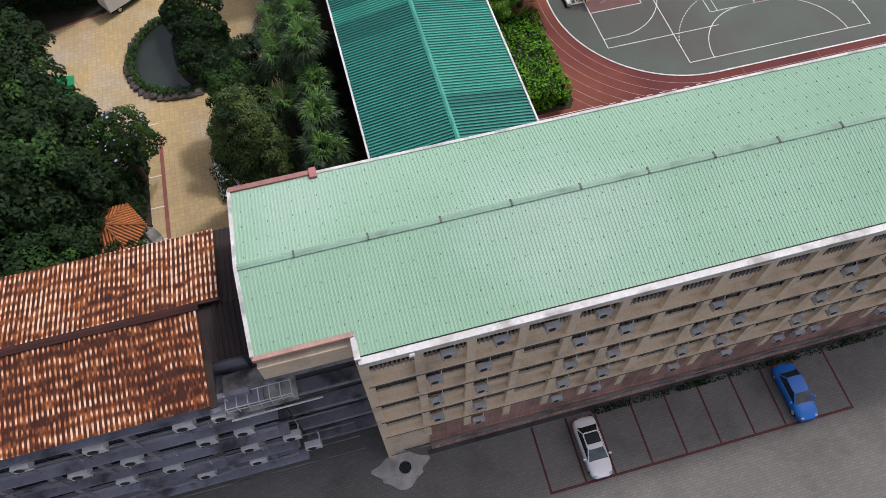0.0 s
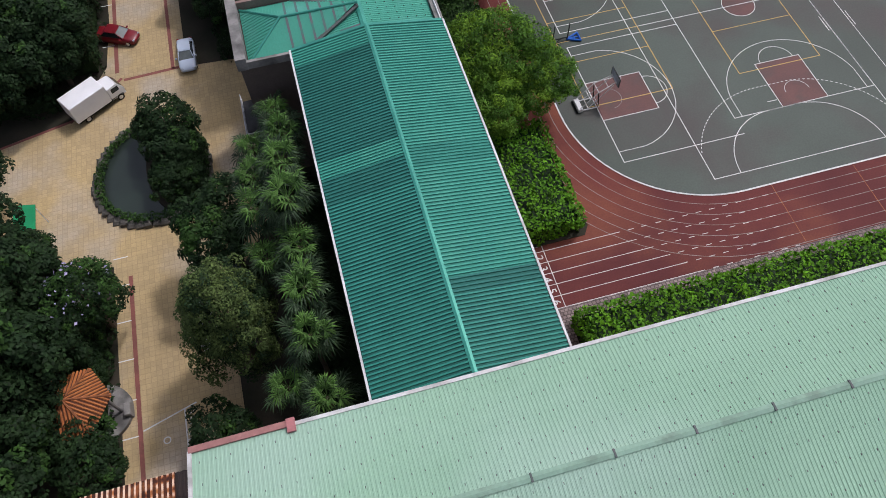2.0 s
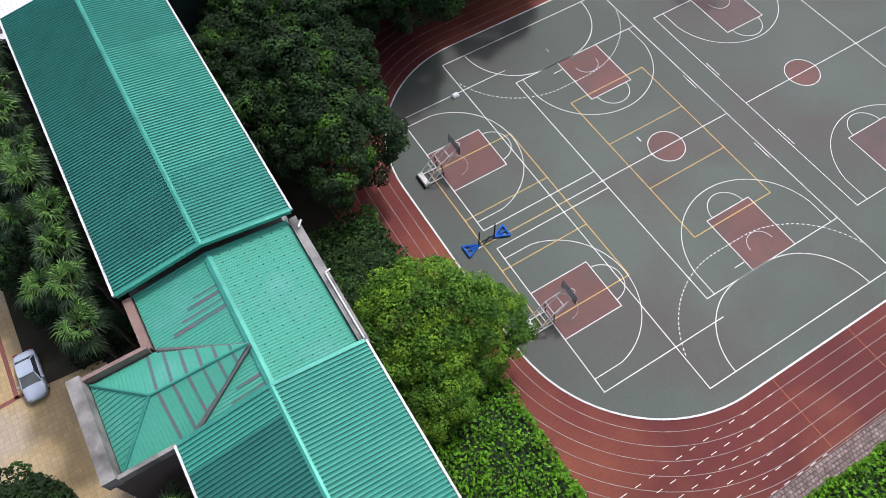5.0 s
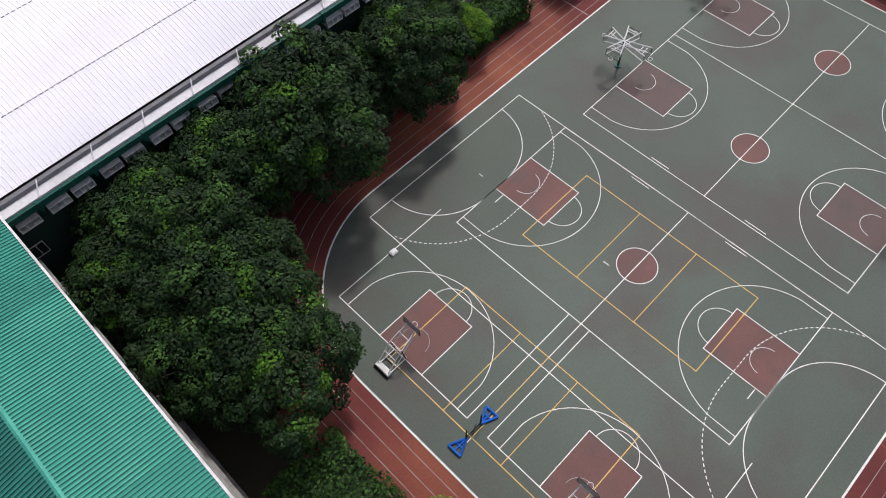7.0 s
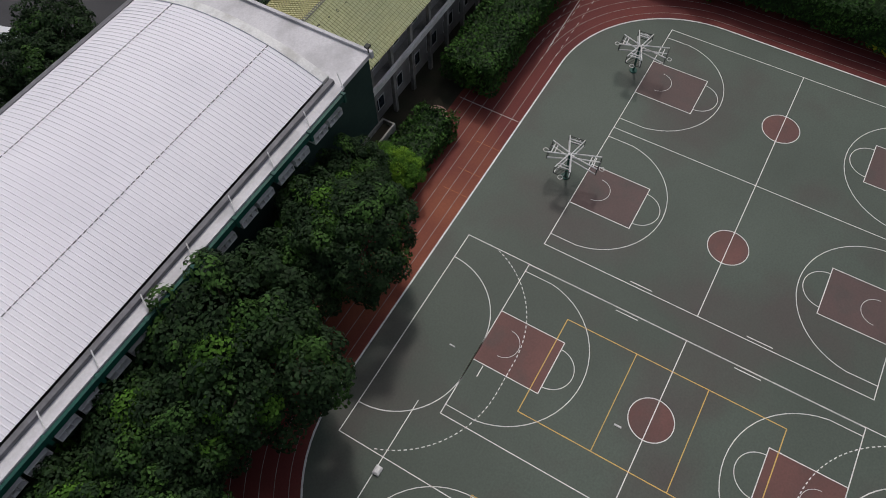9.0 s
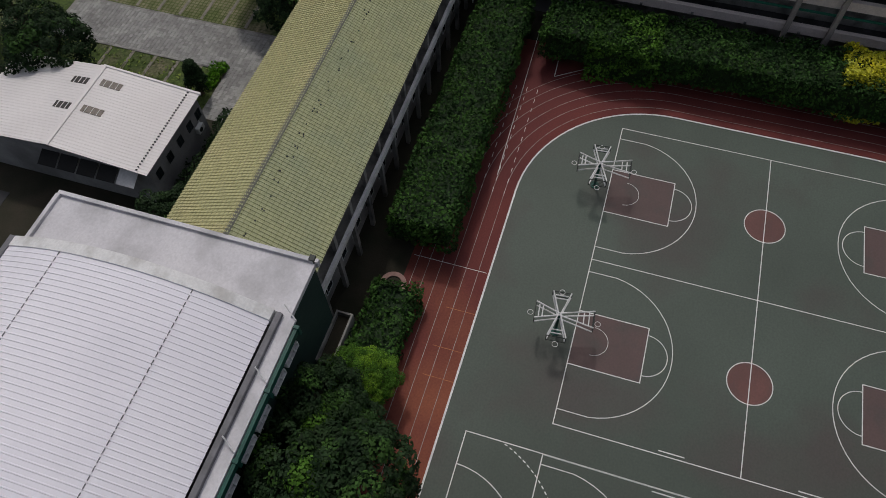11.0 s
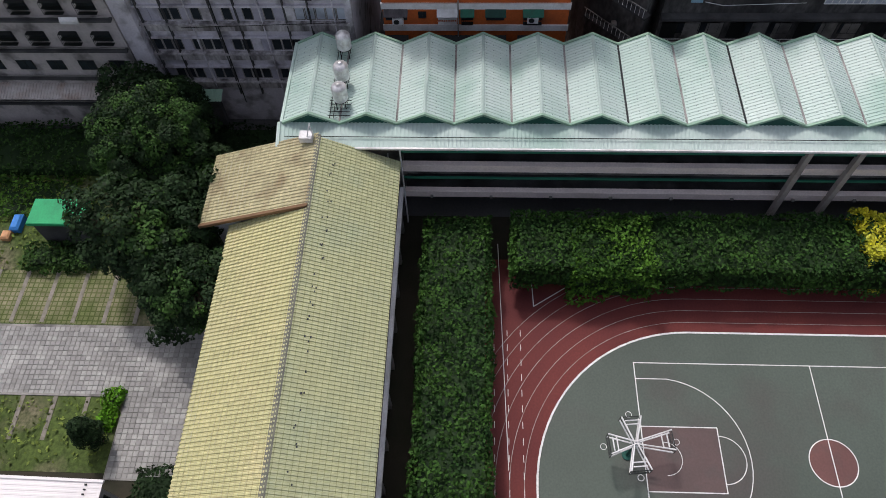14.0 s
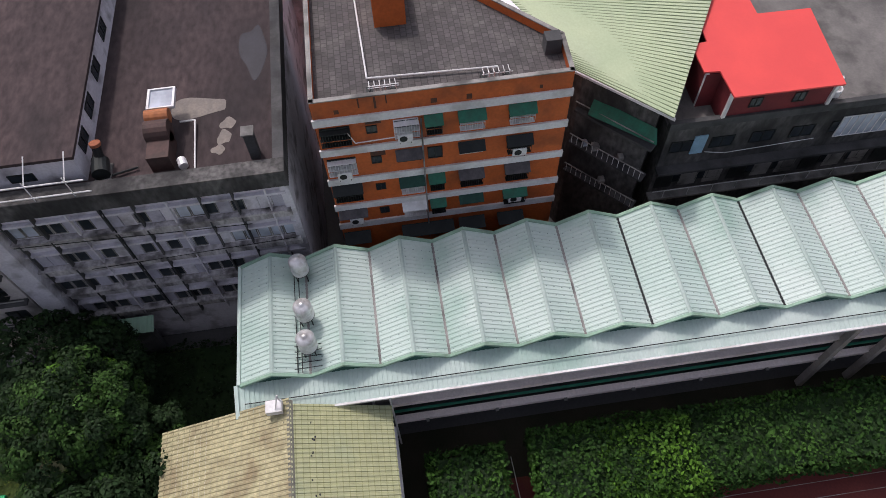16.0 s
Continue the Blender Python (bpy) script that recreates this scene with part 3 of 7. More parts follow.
for y in (60.2, 66.2):
    loop(yellow, [(44.72, y), (53.68, y)], 0.075, ZL + 0.004, False)
    loop(yellow, [(28.5, y), (37.5, y)], 0.075, ZL + 0.004, False)
rect(yellow, 28.5, 37.5, 54.2, 72.3)
loop(yellow, [(28.5, CY), (37.5, CY)], 0.075, ZL + 0.004, False)
for nm, g, mt, lb in (("court_lines", white, LINE, "white painted court lines"), ("volleyball_lines", yellow, LINEYEL, "yellow painted volleyball lines"),
                      ("court_keys", red, KEYRED, "faded red painted keys and centre circles"), ("court_keys_brown", brown, KEYBROWN, "faded brown painted keys"),
                      ("court_arcs", dimw, LINEDIM, "worn white arcs under the hoops")):
    structure(nm, g, mt, lb + " on the sports court", "markings")


# ---- building parts ----
def wall_box(b, x0, x1, y0, y1, z0, z1, mt, label=""):
    return part("wall", Geo().box(x0, x1, y0, y1, z0, z1), mt, b, label)


def window(b, axis, c, u, z, w, h, frame_mt=WHITE, glass=GLASS, out=-1, bars=1, depth=0.06):
    """A framed window on a wall: axis 'x' or 'y' is the wall's normal, c the wall's plane, u the middle along the wall; out: the side it faces."""
    fr, pn = Geo(), Geo()

    def bx(g, u0, u1, z0, z1, d0, d1):
        lo, hi = sorted((c + out * d0, c + out * d1))
        if axis == 'x':
            g.box(lo, hi, u0, u1, z0, z1)
        else:
            g.box(u0, u1, lo, hi, z0, z1)
    t = 0.06
    ring_, lo, hi = [], c + out * -0.02, c + out * depth
    for q in (lo, hi):
        for a_, b_ in ((w / 2, h / 2), (w / 2 - t, h / 2 - t)):
            for su, sz in ((-1, -1), (1, -1), (1, 1), (-1, 1)):
                uu, zz = u + su * a_, z + sz * b_
                ring_.append((q, uu, zz) if axis == 'x' else (uu, q, zz))
    fs = []
    for k in range(4):
        k2 = (k + 1) % 4
        fs += [(8 + k, 8 + k2, 12 + k2, 12 + k), (k, k2, 8 + k2, 8 + k), (4 + k, 12 + k, 12 + k2, 4 + k2), (k, 4 + k, 4 + k2, k2)]
    fr.add(ring_, fs)
    bx(pn, u - w / 2 + t * 0.5, u + w / 2 - t * 0.5, z - h / 2 + t * 0.5, z + h / 2 - t * 0.5, -0.01, 0.02)
    wn_ = part("window", fr, frame_mt, b)
    part("pane", pn, glass, wn_)
    for k in range(1, bars + 1):
        x = u - w / 2 + (w - t) * k / (bars + 1)
        mu = Geo()
        bx(mu, x, x + t, z - h / 2 + t, z + h / 2 - t, -0.02, depth)
        part("mullion", mu, frame_mt, wn_)
    return wn_


def ac_unit(mt, label):
    """An outdoor air-conditioner unit, 0.85 wide, facing -y."""
    a = thing("air_conditioner", label, "air conditioner", "outdoor units on the facades")
    part("casing", Geo().bevelled(-0.42, 0.42, -0.36, 0.0, 0.06, 0.66, 0.03), mt, a)
    part("fan_grille", Geo().tube((-0.1, -0.365, 0.36), (-0.1, -0.385, 0.36), 0.22, 14), DARKSTEEL, a, "round dark fan grille")
    part("pipe", Geo().tube((0.34, -0.1, 0.6), (0.42, 0.1, 0.85), 0.03, 6).tube((0.42, 0.1, 0.85), (0.42, 0.16, 1.5), 0.03, 6), WHITE, a, "white insulated pipe")
    for x in (-0.32, 0.32):
        part("bracket", Geo().box(x - 0.02, x + 0.02, -0.4, 0.12, 0.0, 0.06), DARKSTEEL, a)
    return a


AC_GREY = ac_unit(ACGREY, "grey outdoor air-conditioner unit on a facade ledge")
AC_WHITE = ac_unit(ACWHITE, "off-white outdoor air-conditioner unit on a facade ledge")


GUTTER = material("weathered_gutter", (0.76, 0.76, 0.75), (0.64, 0.63, 0.61), 0.8, 0.6, stain=(0.25, 0.24, 0.22), sscale=0.7, samount=0.7)
# ---- long classroom block ----
A = thing("classroom_building", "five-storey beige classroom block with a pale green sheet roof", "building", at=(15, 18, 0))
AX0, AX1 = -1.25, 62.0
WP = 13.05
wall_box(A, AX0, AX1, WP, 23.2, 0, 20.3, BEIGE)
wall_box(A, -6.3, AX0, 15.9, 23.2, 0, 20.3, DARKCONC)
part("side_parapet", Geo().box(-6.2, AX0 - 0.02, 13.7, 15.9, 18.9, 20.45), BEIGE, A)
part("end_pier", Geo().box(AX0 - 0.25, AX0 + 0.15, 12.7, 16.0, 0.0, 20.5), BEIGE, A)
PITCH = 2.83
FLOORS = (17.0, 13.45, 9.9, 6.35)
cols = [AX0 + 0.05 + PITCH * i for i in range(23)]
for i, x in enumerate(cols):
    part("pier", Geo().box(x - 0.25, x + 0.25, 12.68, WP, 3.6 if i else 0, 20.05), BEIGE, A)
for z in FLOORS:
    part("ledge", Geo().box(AX0, AX1, 12.62, WP, z - 0.26, z), BEIGE, A)
    part("conduit", Geo().tube((AX0, 12.6, z - 0.3), (AX1, 12.6, z - 0.3), 0.03, 6), PURPLEDIRT, A)
for z in FLOORS:
    for i in range(22):
        xm = cols[i] + PITCH / 2
        window(A, 'y', WP, xm, z + 2.1, PITCH - 0.5, 1.6, DARKSTEEL, BLACKGLASS, -1, 2)
        part("sill", Geo().box(cols[i] + 0.2, cols[i + 1] - 0.2, 12.9, WP, z + 1.36, z + 1.44), BEIGE, A)
vent = Geo()
for i in range(22):
    for k in range(9):
        x = cols[i] + 0.45 + k * 0.24
        vent.box(x, x + 0.07, 12.86, 12.92, 18.35, 19.05)
part("vent_bar", vent, CONC, A, kind="stuff")
part("soffit_beam", Geo().box(AX0, AX1, 12.52, WP, 20.1, 20.42), BEIGE, A)
part("top_beam", Geo().box(AX0, AX1, 12.9, WP, 19.15, 19.3), BEIGE, A)
part("ground_floor_wall", Geo().box(AX0 + 3, AX1, 12.95, WP, 0.0, 6.0), PINKTILE, A, "pinkish brown tiled wall")
for k, z in enumerate((0.35, 0.8, 1.25)):
    part("plinth_step", Geo().box(AX0 + 3, AX1, 12.5 + 0.15 * k, 12.95, 0 if k == 0 else z - 0.44, z), CONC if k == 1 else PINKTILE, A)
# roof
RY, RZ, SZ, NZ = 18.62, 22.05, 20.75, 21.0
part("roof", Geo().corrugated((-6.2, 24.0, NZ), (AX1 + 6.2, 0, 0), (0, RY - 24.0, RZ - NZ), 0.2, 0.022), PALEGREEN, A)
part("roof", Geo().corrugated((AX0, 12.85, SZ), (AX1 - AX0, 0, 0), (0, RY - 12.85, RZ - SZ), 0.2, 0.022)
              .corrugated((-6.2, 14.15, SZ + 0.3), (6.2 + AX0, 0, 0), (0, RY - 14.15, RZ - SZ - 0.3), 0.2, 0.022), PALEGREEN, A)
part("roof_lining", Geo().slab([(-6.2, 24.0, NZ - 0.04), (AX1, 24.0, NZ - 0.04), (AX1, RY, RZ - 0.04), (-6.2, RY, RZ - 0.04)], 0.1)
     .slab([(AX0, 12.9, SZ - 0.04), (AX0, RY, RZ - 0.04), (AX1, RY, RZ - 0.04), (AX1, 12.9, SZ - 0.04)], 0.1), CONC, A)
cap = Geo()
for s in (-1, 1):
    cap.slab([(-6.3, RY, RZ + 0.1), (AX1, RY, RZ + 0.1), (AX1, RY + s * 0.18, RZ + 0.045), (-6.3, RY + s * 0.18, RZ + 0.045)], 0.03)
part("ridge_cap", cap, PALEGREEN2, A)
for i in range(18):
    x = -3.3 + 3.85 * i
    part("cap_joint", Geo().box(x - 0.05, x + 0.05, RY - 0.2, RY + 0.2, RZ + 0.04, RZ + 0.12), PURPLEDIRT, A)
nails = Geo()
rng = random.Random(3)
for row in range(5):
    for k in range(96):
        x = -5.8 + 0.7 * k + rng.uniform(-0.08, 0.08)
        for y0, z0 in ((24.0, NZ), (12.85, SZ)):
            if y0 < 20 and x < AX0 and row == 0:
                continue
            t = (row + 0.5) / 5
            y, z = y0 + (RY - y0) * t, z0 + (RZ - z0) * t
            nails.box(x - 0.016, x + 0.016, y - 0.05, y + 0.05, z + 0.0, z + 0.04)
part("fixing_row", nails, PURPLEDIRT, A, kind="stuff")
part("gutter", Geo().box(AX0 - 0.1, AX1, 12.46, 12.84, 20.43, 20.76), GUTTER, A, "white gutter with dark lip")
part("gutter_lip", Geo().box(AX0 - 0.1, AX1, 12.845, 12.9, 20.7, 20.8), DARKSTEEL, A)
part("gutter", Geo().box(-1.6, AX1, 24.0, 24.18, 20.8, 21.08), GUTTER, A)
part("gutter", Geo().box(-6.3, -1.6, 24.0, 24.3, 20.8, 21.14), material("pink_gutter", (0.42, 0.2, 0.18), None, 1, 0.6), A, "pinkish gutter piece")
part("gutter_outlet", Geo().box(-1.75, -1.35, 23.7, 24.35, 20.9, 21.25), material("pink_outlet", (0.5, 0.2, 0.2), None, 1, 0.6), A)
part("verge", Geo().slab([(-6.36, 24.1, NZ + 0.1), (-6.36, RY, RZ + 0.1), (-6.18, RY, RZ + 0.1), (-6.18, 24.1, NZ + 0.1)], 0.25)
     .slab([(-6.36, RY, RZ + 0.1), (-6.36, 14.1, SZ + 0.4), (-6.18, 14.1, SZ + 0.4), (-6.18, RY, RZ + 0.1)], 0.25), GUTTER, A)
part("eave_trim", Geo().box(-6.3, AX0 - 0.05, 13.9, 14.16, 20.75, 21.05), material("pink_trim", (0.55, 0.34, 0.28), None, 1, 0.6), A)
part("eave_corner", Geo().box(AX0 - 0.25, AX0 + 0.05, 12.7, 14.4, 20.4, 20.95), GUTTER, A)
part("lamp_head", Geo().bevelled(1.1, 1.4, 12.3, 12.6, 20.4, 20.62, 0.05), WHITE, A)
part("railing", Geo().tube((AX0, 12.5, 1.5), (AX1, 12.5, 1.5), 0.04, 6), CONC, A)
for x in (3.16, 6.0, 8.8, 11.65):
    place(AC_GREY, pose(x, 12.7, 18.75) @ Matrix.Scale(0.98, 4), USED)
for z in (15.2, 11.3, 7.7):
    for k in range(7):
        for dx in (2.4, 5.22):
            if not (k == 2 and dx > 5 and z > 15):
                place(AC_GREY, pose(dx + 8.52 * k, 12.7, z) @ Matrix.Scale(0.98, 4), USED)
for x in (5.25, 10.95, 13.83, 19.8, 23.9, 28.1, 29.75, 31.0, 36.6, 39.3):
    place(AC_GREY, pose(x, 12.74, 4.25) @ Matrix.Scale(0.98, 4), USED)

# ---- rusty roofed block beside it ----
B = thing("rust_roof_building", "grey block under a rusted ribbed sheet roof", "building", at=(-20, 19, 0))
wall_box(B, -45, -9.6, 14.6, 24.2, 0, 16.9, BLUEGREY)
wall_box(B, -9.6, -7.6, 16.2, 24.2, 0, 16.6, BLUEGREY)
wall_box(B, -9.6, -7.6, 14.6, 16.2, 0, 15.0, BLUEGREY)
bx0, bx1 = -45.0, -8.25
for y0, z0, x1, zr in ((24.6, 17.05, -8.25, 17.8), (13.8, 16.85, -9.55, 17.75)):
    vv = (0, 19.35 - y0 + (0.18 if y0 > 20 else -0.12), zr - z0)
    sh = part("roof", Geo().corrugated((bx0, y0, z0), (x1 - bx0, 0, 0), vv, 0.27, 0.05, 0.4), RUST, B, "rusted ribbed sheet")
    part("worn_ribs", Geo().corrugated((bx0, y0, z0 + 0.006), (x1 - bx0, 0, 0), vv, 0.27, 0.05, 0.4, which="top"), RUSTTOP if y0 > 20 else RUSTTOP2, sh, kind="stuff")
part("ridge_cap", Geo().slab([(bx0, 19.35, 17.95), (-8.1, 19.35, 17.95), (-8.1, 19.6, 17.86), (bx0, 19.6, 17.86)], 0.03)
     .slab([(bx0, 19.1, 17.86), (-9.4, 19.1, 17.86), (-9.4, 19.35, 17.95), (bx0, 19.35, 17.95)], 0.03), material("dark_rust", (0.06, 0.024, 0.02), None, 0.8, 0.85), B)
part("link_roof", Geo().corrugated((-8.35, 24.6, 16.9), (2.0, 0, 0), (0, -5.2, 0.6), 0.3, 0.05).corrugated((-9.7, 16.2, 16.9), (3.4, 0, 0), (0, 3.2, 0.6), 0.3, 0.05), BROWNSHEET, B, "dark brown sheet strip")
part("link_lower", Geo().slab([(-9.75, 13.7, 16.8), (-9.2, 13.7, 16.8), (-9.2, 16.3, 17.1), (-9.75, 16.3, 17.1)], 0.08), BROWNSHEET, B)
for z in (15.6, 12.1, 8.6, 5.1, 1.6):
    part("ledge", Geo().box(-45, -7.0, 13.85, 14.6, z - 0.18, z), BLUEGREY, B)
    part("upstand", Geo().box(-45, -7.6, 14.3, 14.6, z, z + 0.7), BLUEGREY, B)
    part("pipe", Geo().tube((-45, 13.75, z - 0.75), (-3, 13.75, z - 0.85), 0.045, 6), CONC, B)
    part("floor_edge", Geo().box(-6.9, -1.6, 15.0, 15.85, z - 0.5, z), BLUEGREY, B)
for i in range(13):
    x = -44 + 2.9 * i
    part("pier", Geo().box(x - 0.17, x + 0.17, 14.2, 14.6, 0, 16.8 if x < -10 else 14.9), BLUEGREY, B)
    for z in (13.7, 10.2, 6.7):
        window(B, 'y', 14.6, x + 1.45, z + 0.15, 2.5, 1.9, DARKSTEEL, GLASS, -1, 2)
part("terrace", Geo().box(-9.2, -5.2, 13.6, 16.0, 15.0, 15.25), material("weathered_slab", (0.55, 0.53, 0.5), (0.22, 0.22, 0.21), 1.2, 0.9, bump=0.3, stain=(0.05, 0.05, 0.05), sscale=0.9, samount=0.9), B, "weathered concrete terrace slab")
rk = Geo()
for k in range(7):
    rk.tube((-9.0 + 0.6 * k, 13.7, 15.25), (-9.0 + 0.6 * k, 13.7, 16.0), 0.03, 6)
    rk.tube((-9.0 + 0.6 * k, 13.7, 16.0), (-9.0 + 0.6 * k, 14.5, 16.0), 0.03, 6)
for y, z in ((13.7, 16.0), (14.5, 16.0), (13.7, 15.6)):
    rk.tube((-9.0, y, z), (-5.4, y, z), 0.03, 6)
part("pipe_rack", rk, WHITE, B, "white pipe frame")
part("beam", Geo().tube((-9.0, 13.4, 14.9), (-3.9, 13.4, 15.0), 0.06, 6), WHITE, B)
for z, xs in ((14.35, (-20.3, -16.4, -11.6, -9.5)), (10.85, (-18.8, -15.8, -11.4, -9.2)), (7.35, (-17.5, -14.6, -9.7, -7)), (4.0, (-13.5, -10, -6.2))):
    for x in xs:
        place(AC_WHITE, pose(x, 14.15, z) @ Matrix.Scale(1.15, 4), USED)

# ---- teal roofed wing ----
C = thing("teal_roof_wing", "long school wing under a teal ribbed sheet roof", "building", at=(8, 59, 0))
wall_box(C, 2.7, 13.5, 24.3, 94.0, 0, 13.3, material("wing_wall", (0.2, 0.17, 0.15), (0.14, 0.12, 0.11), 0.4, 0.85, stain=(0.06, 0.06, 0.06)))
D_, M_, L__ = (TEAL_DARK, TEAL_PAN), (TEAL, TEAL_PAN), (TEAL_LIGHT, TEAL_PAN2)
# panel bands; the west slope's shade is also put into its darker colours
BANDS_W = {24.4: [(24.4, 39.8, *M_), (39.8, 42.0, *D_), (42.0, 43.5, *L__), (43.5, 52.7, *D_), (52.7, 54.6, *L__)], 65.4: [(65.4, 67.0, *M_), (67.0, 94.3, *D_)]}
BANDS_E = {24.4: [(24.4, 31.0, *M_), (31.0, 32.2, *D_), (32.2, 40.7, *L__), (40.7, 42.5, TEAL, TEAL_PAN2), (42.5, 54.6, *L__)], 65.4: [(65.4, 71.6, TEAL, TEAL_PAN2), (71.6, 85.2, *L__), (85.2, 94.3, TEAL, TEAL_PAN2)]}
for y0, y1, ez, rz, xe in ((24.4, 54.6, 14.55, 15.55, 14.0), (65.4, 94.3, 14.55, 15.55, 14.15)):
    xw = 2.15
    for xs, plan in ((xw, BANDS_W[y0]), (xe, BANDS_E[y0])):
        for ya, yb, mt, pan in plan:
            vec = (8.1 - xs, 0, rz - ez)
            pnl = part("roof_panel", Geo().corrugated((xs, ya, ez), (0, yb - ya, 0), vec, 0.27, 0.065, 0.42), pan, C, "teal ribbed sheet with dirt and shade in its trough colour")
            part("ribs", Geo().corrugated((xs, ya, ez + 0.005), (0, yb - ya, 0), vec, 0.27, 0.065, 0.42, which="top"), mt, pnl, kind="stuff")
    part("ridge_cap", Geo().slab([(7.93, y0, rz + 0.06), (8.1, y0, rz + 0.1), (8.1, y1, rz + 0.1), (7.93, y1, rz + 0.06)], 0.03)
         .slab([(8.1, y0, rz + 0.1), (8.27, y0, rz + 0.06), (8.27, y1, rz + 0.06), (8.1, y1, rz + 0.1)], 0.03), TEALCAP, C)
    for x in (xw, xe):
        part("gutter", Geo().box(x - 0.17 if x < 8 else x + 0.03, x - 0.03 if x < 8 else x + 0.17, y0, y1, ez - 0.1, ez + 0.1), WHITE, C, "thin white gutter edge")
    yend = y1 if y0 < 60 else y0
    for xa, xb in ((xw, 8.1), (xe, 8.1)):
        part("verge", Geo().slab([(xa, yend - 0.12, ez + 0.1), (xb, yend - 0.12, rz + 0.1), (xb, yend + 0.12, rz + 0.1), (xa, yend + 0.12, ez + 0.1)], 0.3), TEALCAP, C)
# lower middle roof
part("middle_roof", Geo().corrugated((2.9, 60.9, 13.6), (0, 4.6, 0), (5.2, 0, 0.8), 0.22, 0.035).corrugated((13.7, 54.5, 13.6), (0, 11.0, 0), (-5.6, 0, 0.8), 0.22, 0.03)
     .corrugated((2.9, 54.5, 13.6), (0, 6.4, 0), (5.2, 0, 0.8), 0.22, 0.035), TEALLIGHT, C, "lighter teal lower roof with fixings")
part("middle_ridge", Geo().slab([(7.85, 54.6, 14.5), (8.1, 54.6, 14.56), (8.1, 65.4, 14.56), (7.85, 65.4, 14.5)], 0.03)
     .slab([(8.1, 54.6, 14.56), (8.35, 54.6, 14.5), (8.35, 65.4, 14.5), (8.1, 65.4, 14.56)], 0.03), TEALCAP, C)
fx = Geo()
for k in range(16):
    for j in range(7):
        x, y = 8.8 + j * 0.72, 55.0 + k * 0.66
        fx.box(x - 0.045, x + 0.045, y - 0.02, y + 0.02, 13.6 + (13.7 - x) / 5.6 * 0.8 + 0.04, 13.6 + (13.7 - x) / 5.6 * 0.8 + 0.09)
part("fixing_row", fx, DARKSTEEL, C, kind="stuff")
for y0, y1, x0 in ((61.15, 61.4, 4.2), (61.75, 61.9, 5.0), (62.3, 62.5, 5.6), (62.9, 63.0, 6.2), (54.75, 54.95, 5.0), (55.35, 55.5, 5.6), (55.95, 56.15, 6.2)):
    za, zb = 13.6 + (x0 - 2.9) / 5.2 * 0.8 + 0.05, 13.6 + (7.8 - 2.9) / 5.2 * 0.8 + 0.05
    part("dirt_streak", Geo().slab([(x0, y0, za), (7.8, y0, zb), (7.8, y1, zb), (x0, y1, za)], 0.006), TEALDIRT, C, "dark grimy streak on the sheet")
part("parapet", Geo().box(13.75, 14.35, 54.7, 65.3, 12.6, 13.9), CONC, C, "stained concrete parapet")
part("parapet", Geo().box(2.25, 2.8, 61.3, 65.3, 12.6, 13.9), material("brown_parapet", (0.3, 0.2, 0.17), None, 0.6, 0.8), C)
part("drain_pipe", Geo().tube((14.1, 55.0, 14.0), (14.1, 60.3, 14.0), 0.06, 8).tube((14.1, 60.3, 14.0), (14.5, 60.5, 13.8), 0.06, 8).tube((14.1, 64.3, 14.0), (14.5, 64.8, 13.9), 0.07, 8), WHITE, C)
for y0, y1 in ((24.4, 54.3), (65.6, 94.0)):
    for z in (12.4, 8.9, 5.4, 1.9):
        n = int((y1 - y0) / 3.3)
        for i in range(n):
            window(C, 'x', 13.5, y0 + 2 + 3.3 * i, z, 2.2, 1.5, WHITE, GLASS, 1, 2)
            window(C, 'x', 2.7, y0 + 2 + 3.3 * i, z, 2.2, 1.5, WHITE, GLASS, -1, 2)
        part("ledge", Geo().box(13.5, 14.0, y0, y1, z - 1.0, z - 0.85), CONC, C)
# stair tower with its hipped roof
T = thing("stair_tower", "brown rendered stair tower with a hipped teal roof", "building", at=(0.5, 58, 0))
wall_box(T, -1.95, 2.66, 54.8, 61.2, 0, 13.6, material("tower_wall", (0.17, 0.135, 0.115), (0.13, 0.105, 0.095), 0.5, 0.85))
part("parapet", Geo().box(-2.1, -1.3, 54.55, 61.4, 13.6, 14.75), CONC, T)
part("parapet", Geo().box(-1.3, 2.64, 54.6, 54.85, 13.6, 14.3), CONC, T)
part("parapet", Geo().box(-1.3, 2.64, 61.1, 61.35, 13.6, 14.45), material("tower_parapet", (0.3, 0.2, 0.18), None, 0.6, 0.8), T)
h0, h1, hz, hr = 54.9, 61.0, 13.75, 15.0
part("hip_roof", Geo().add([(-1.2, h0, hz), (-1.2, h1, hz), (1.9, 57.9, hr)], [(0, 2, 1)]), TEALLIGHT, T)
ribs = Geo()
for k in range(1, 20):
    y = h0 + (h1 - h0) * k / 20
    t = 1 - abs(y - 57.9) / 3.05
    ribs.tube((-1.2, y, hz + 0.03), (-1.2 + 3.1 * t, y, hz + 0.03 + (hr - hz) * t), 0.045, 4)
part("rib", ribs, TEALLIGHT, T, kind="stuff")
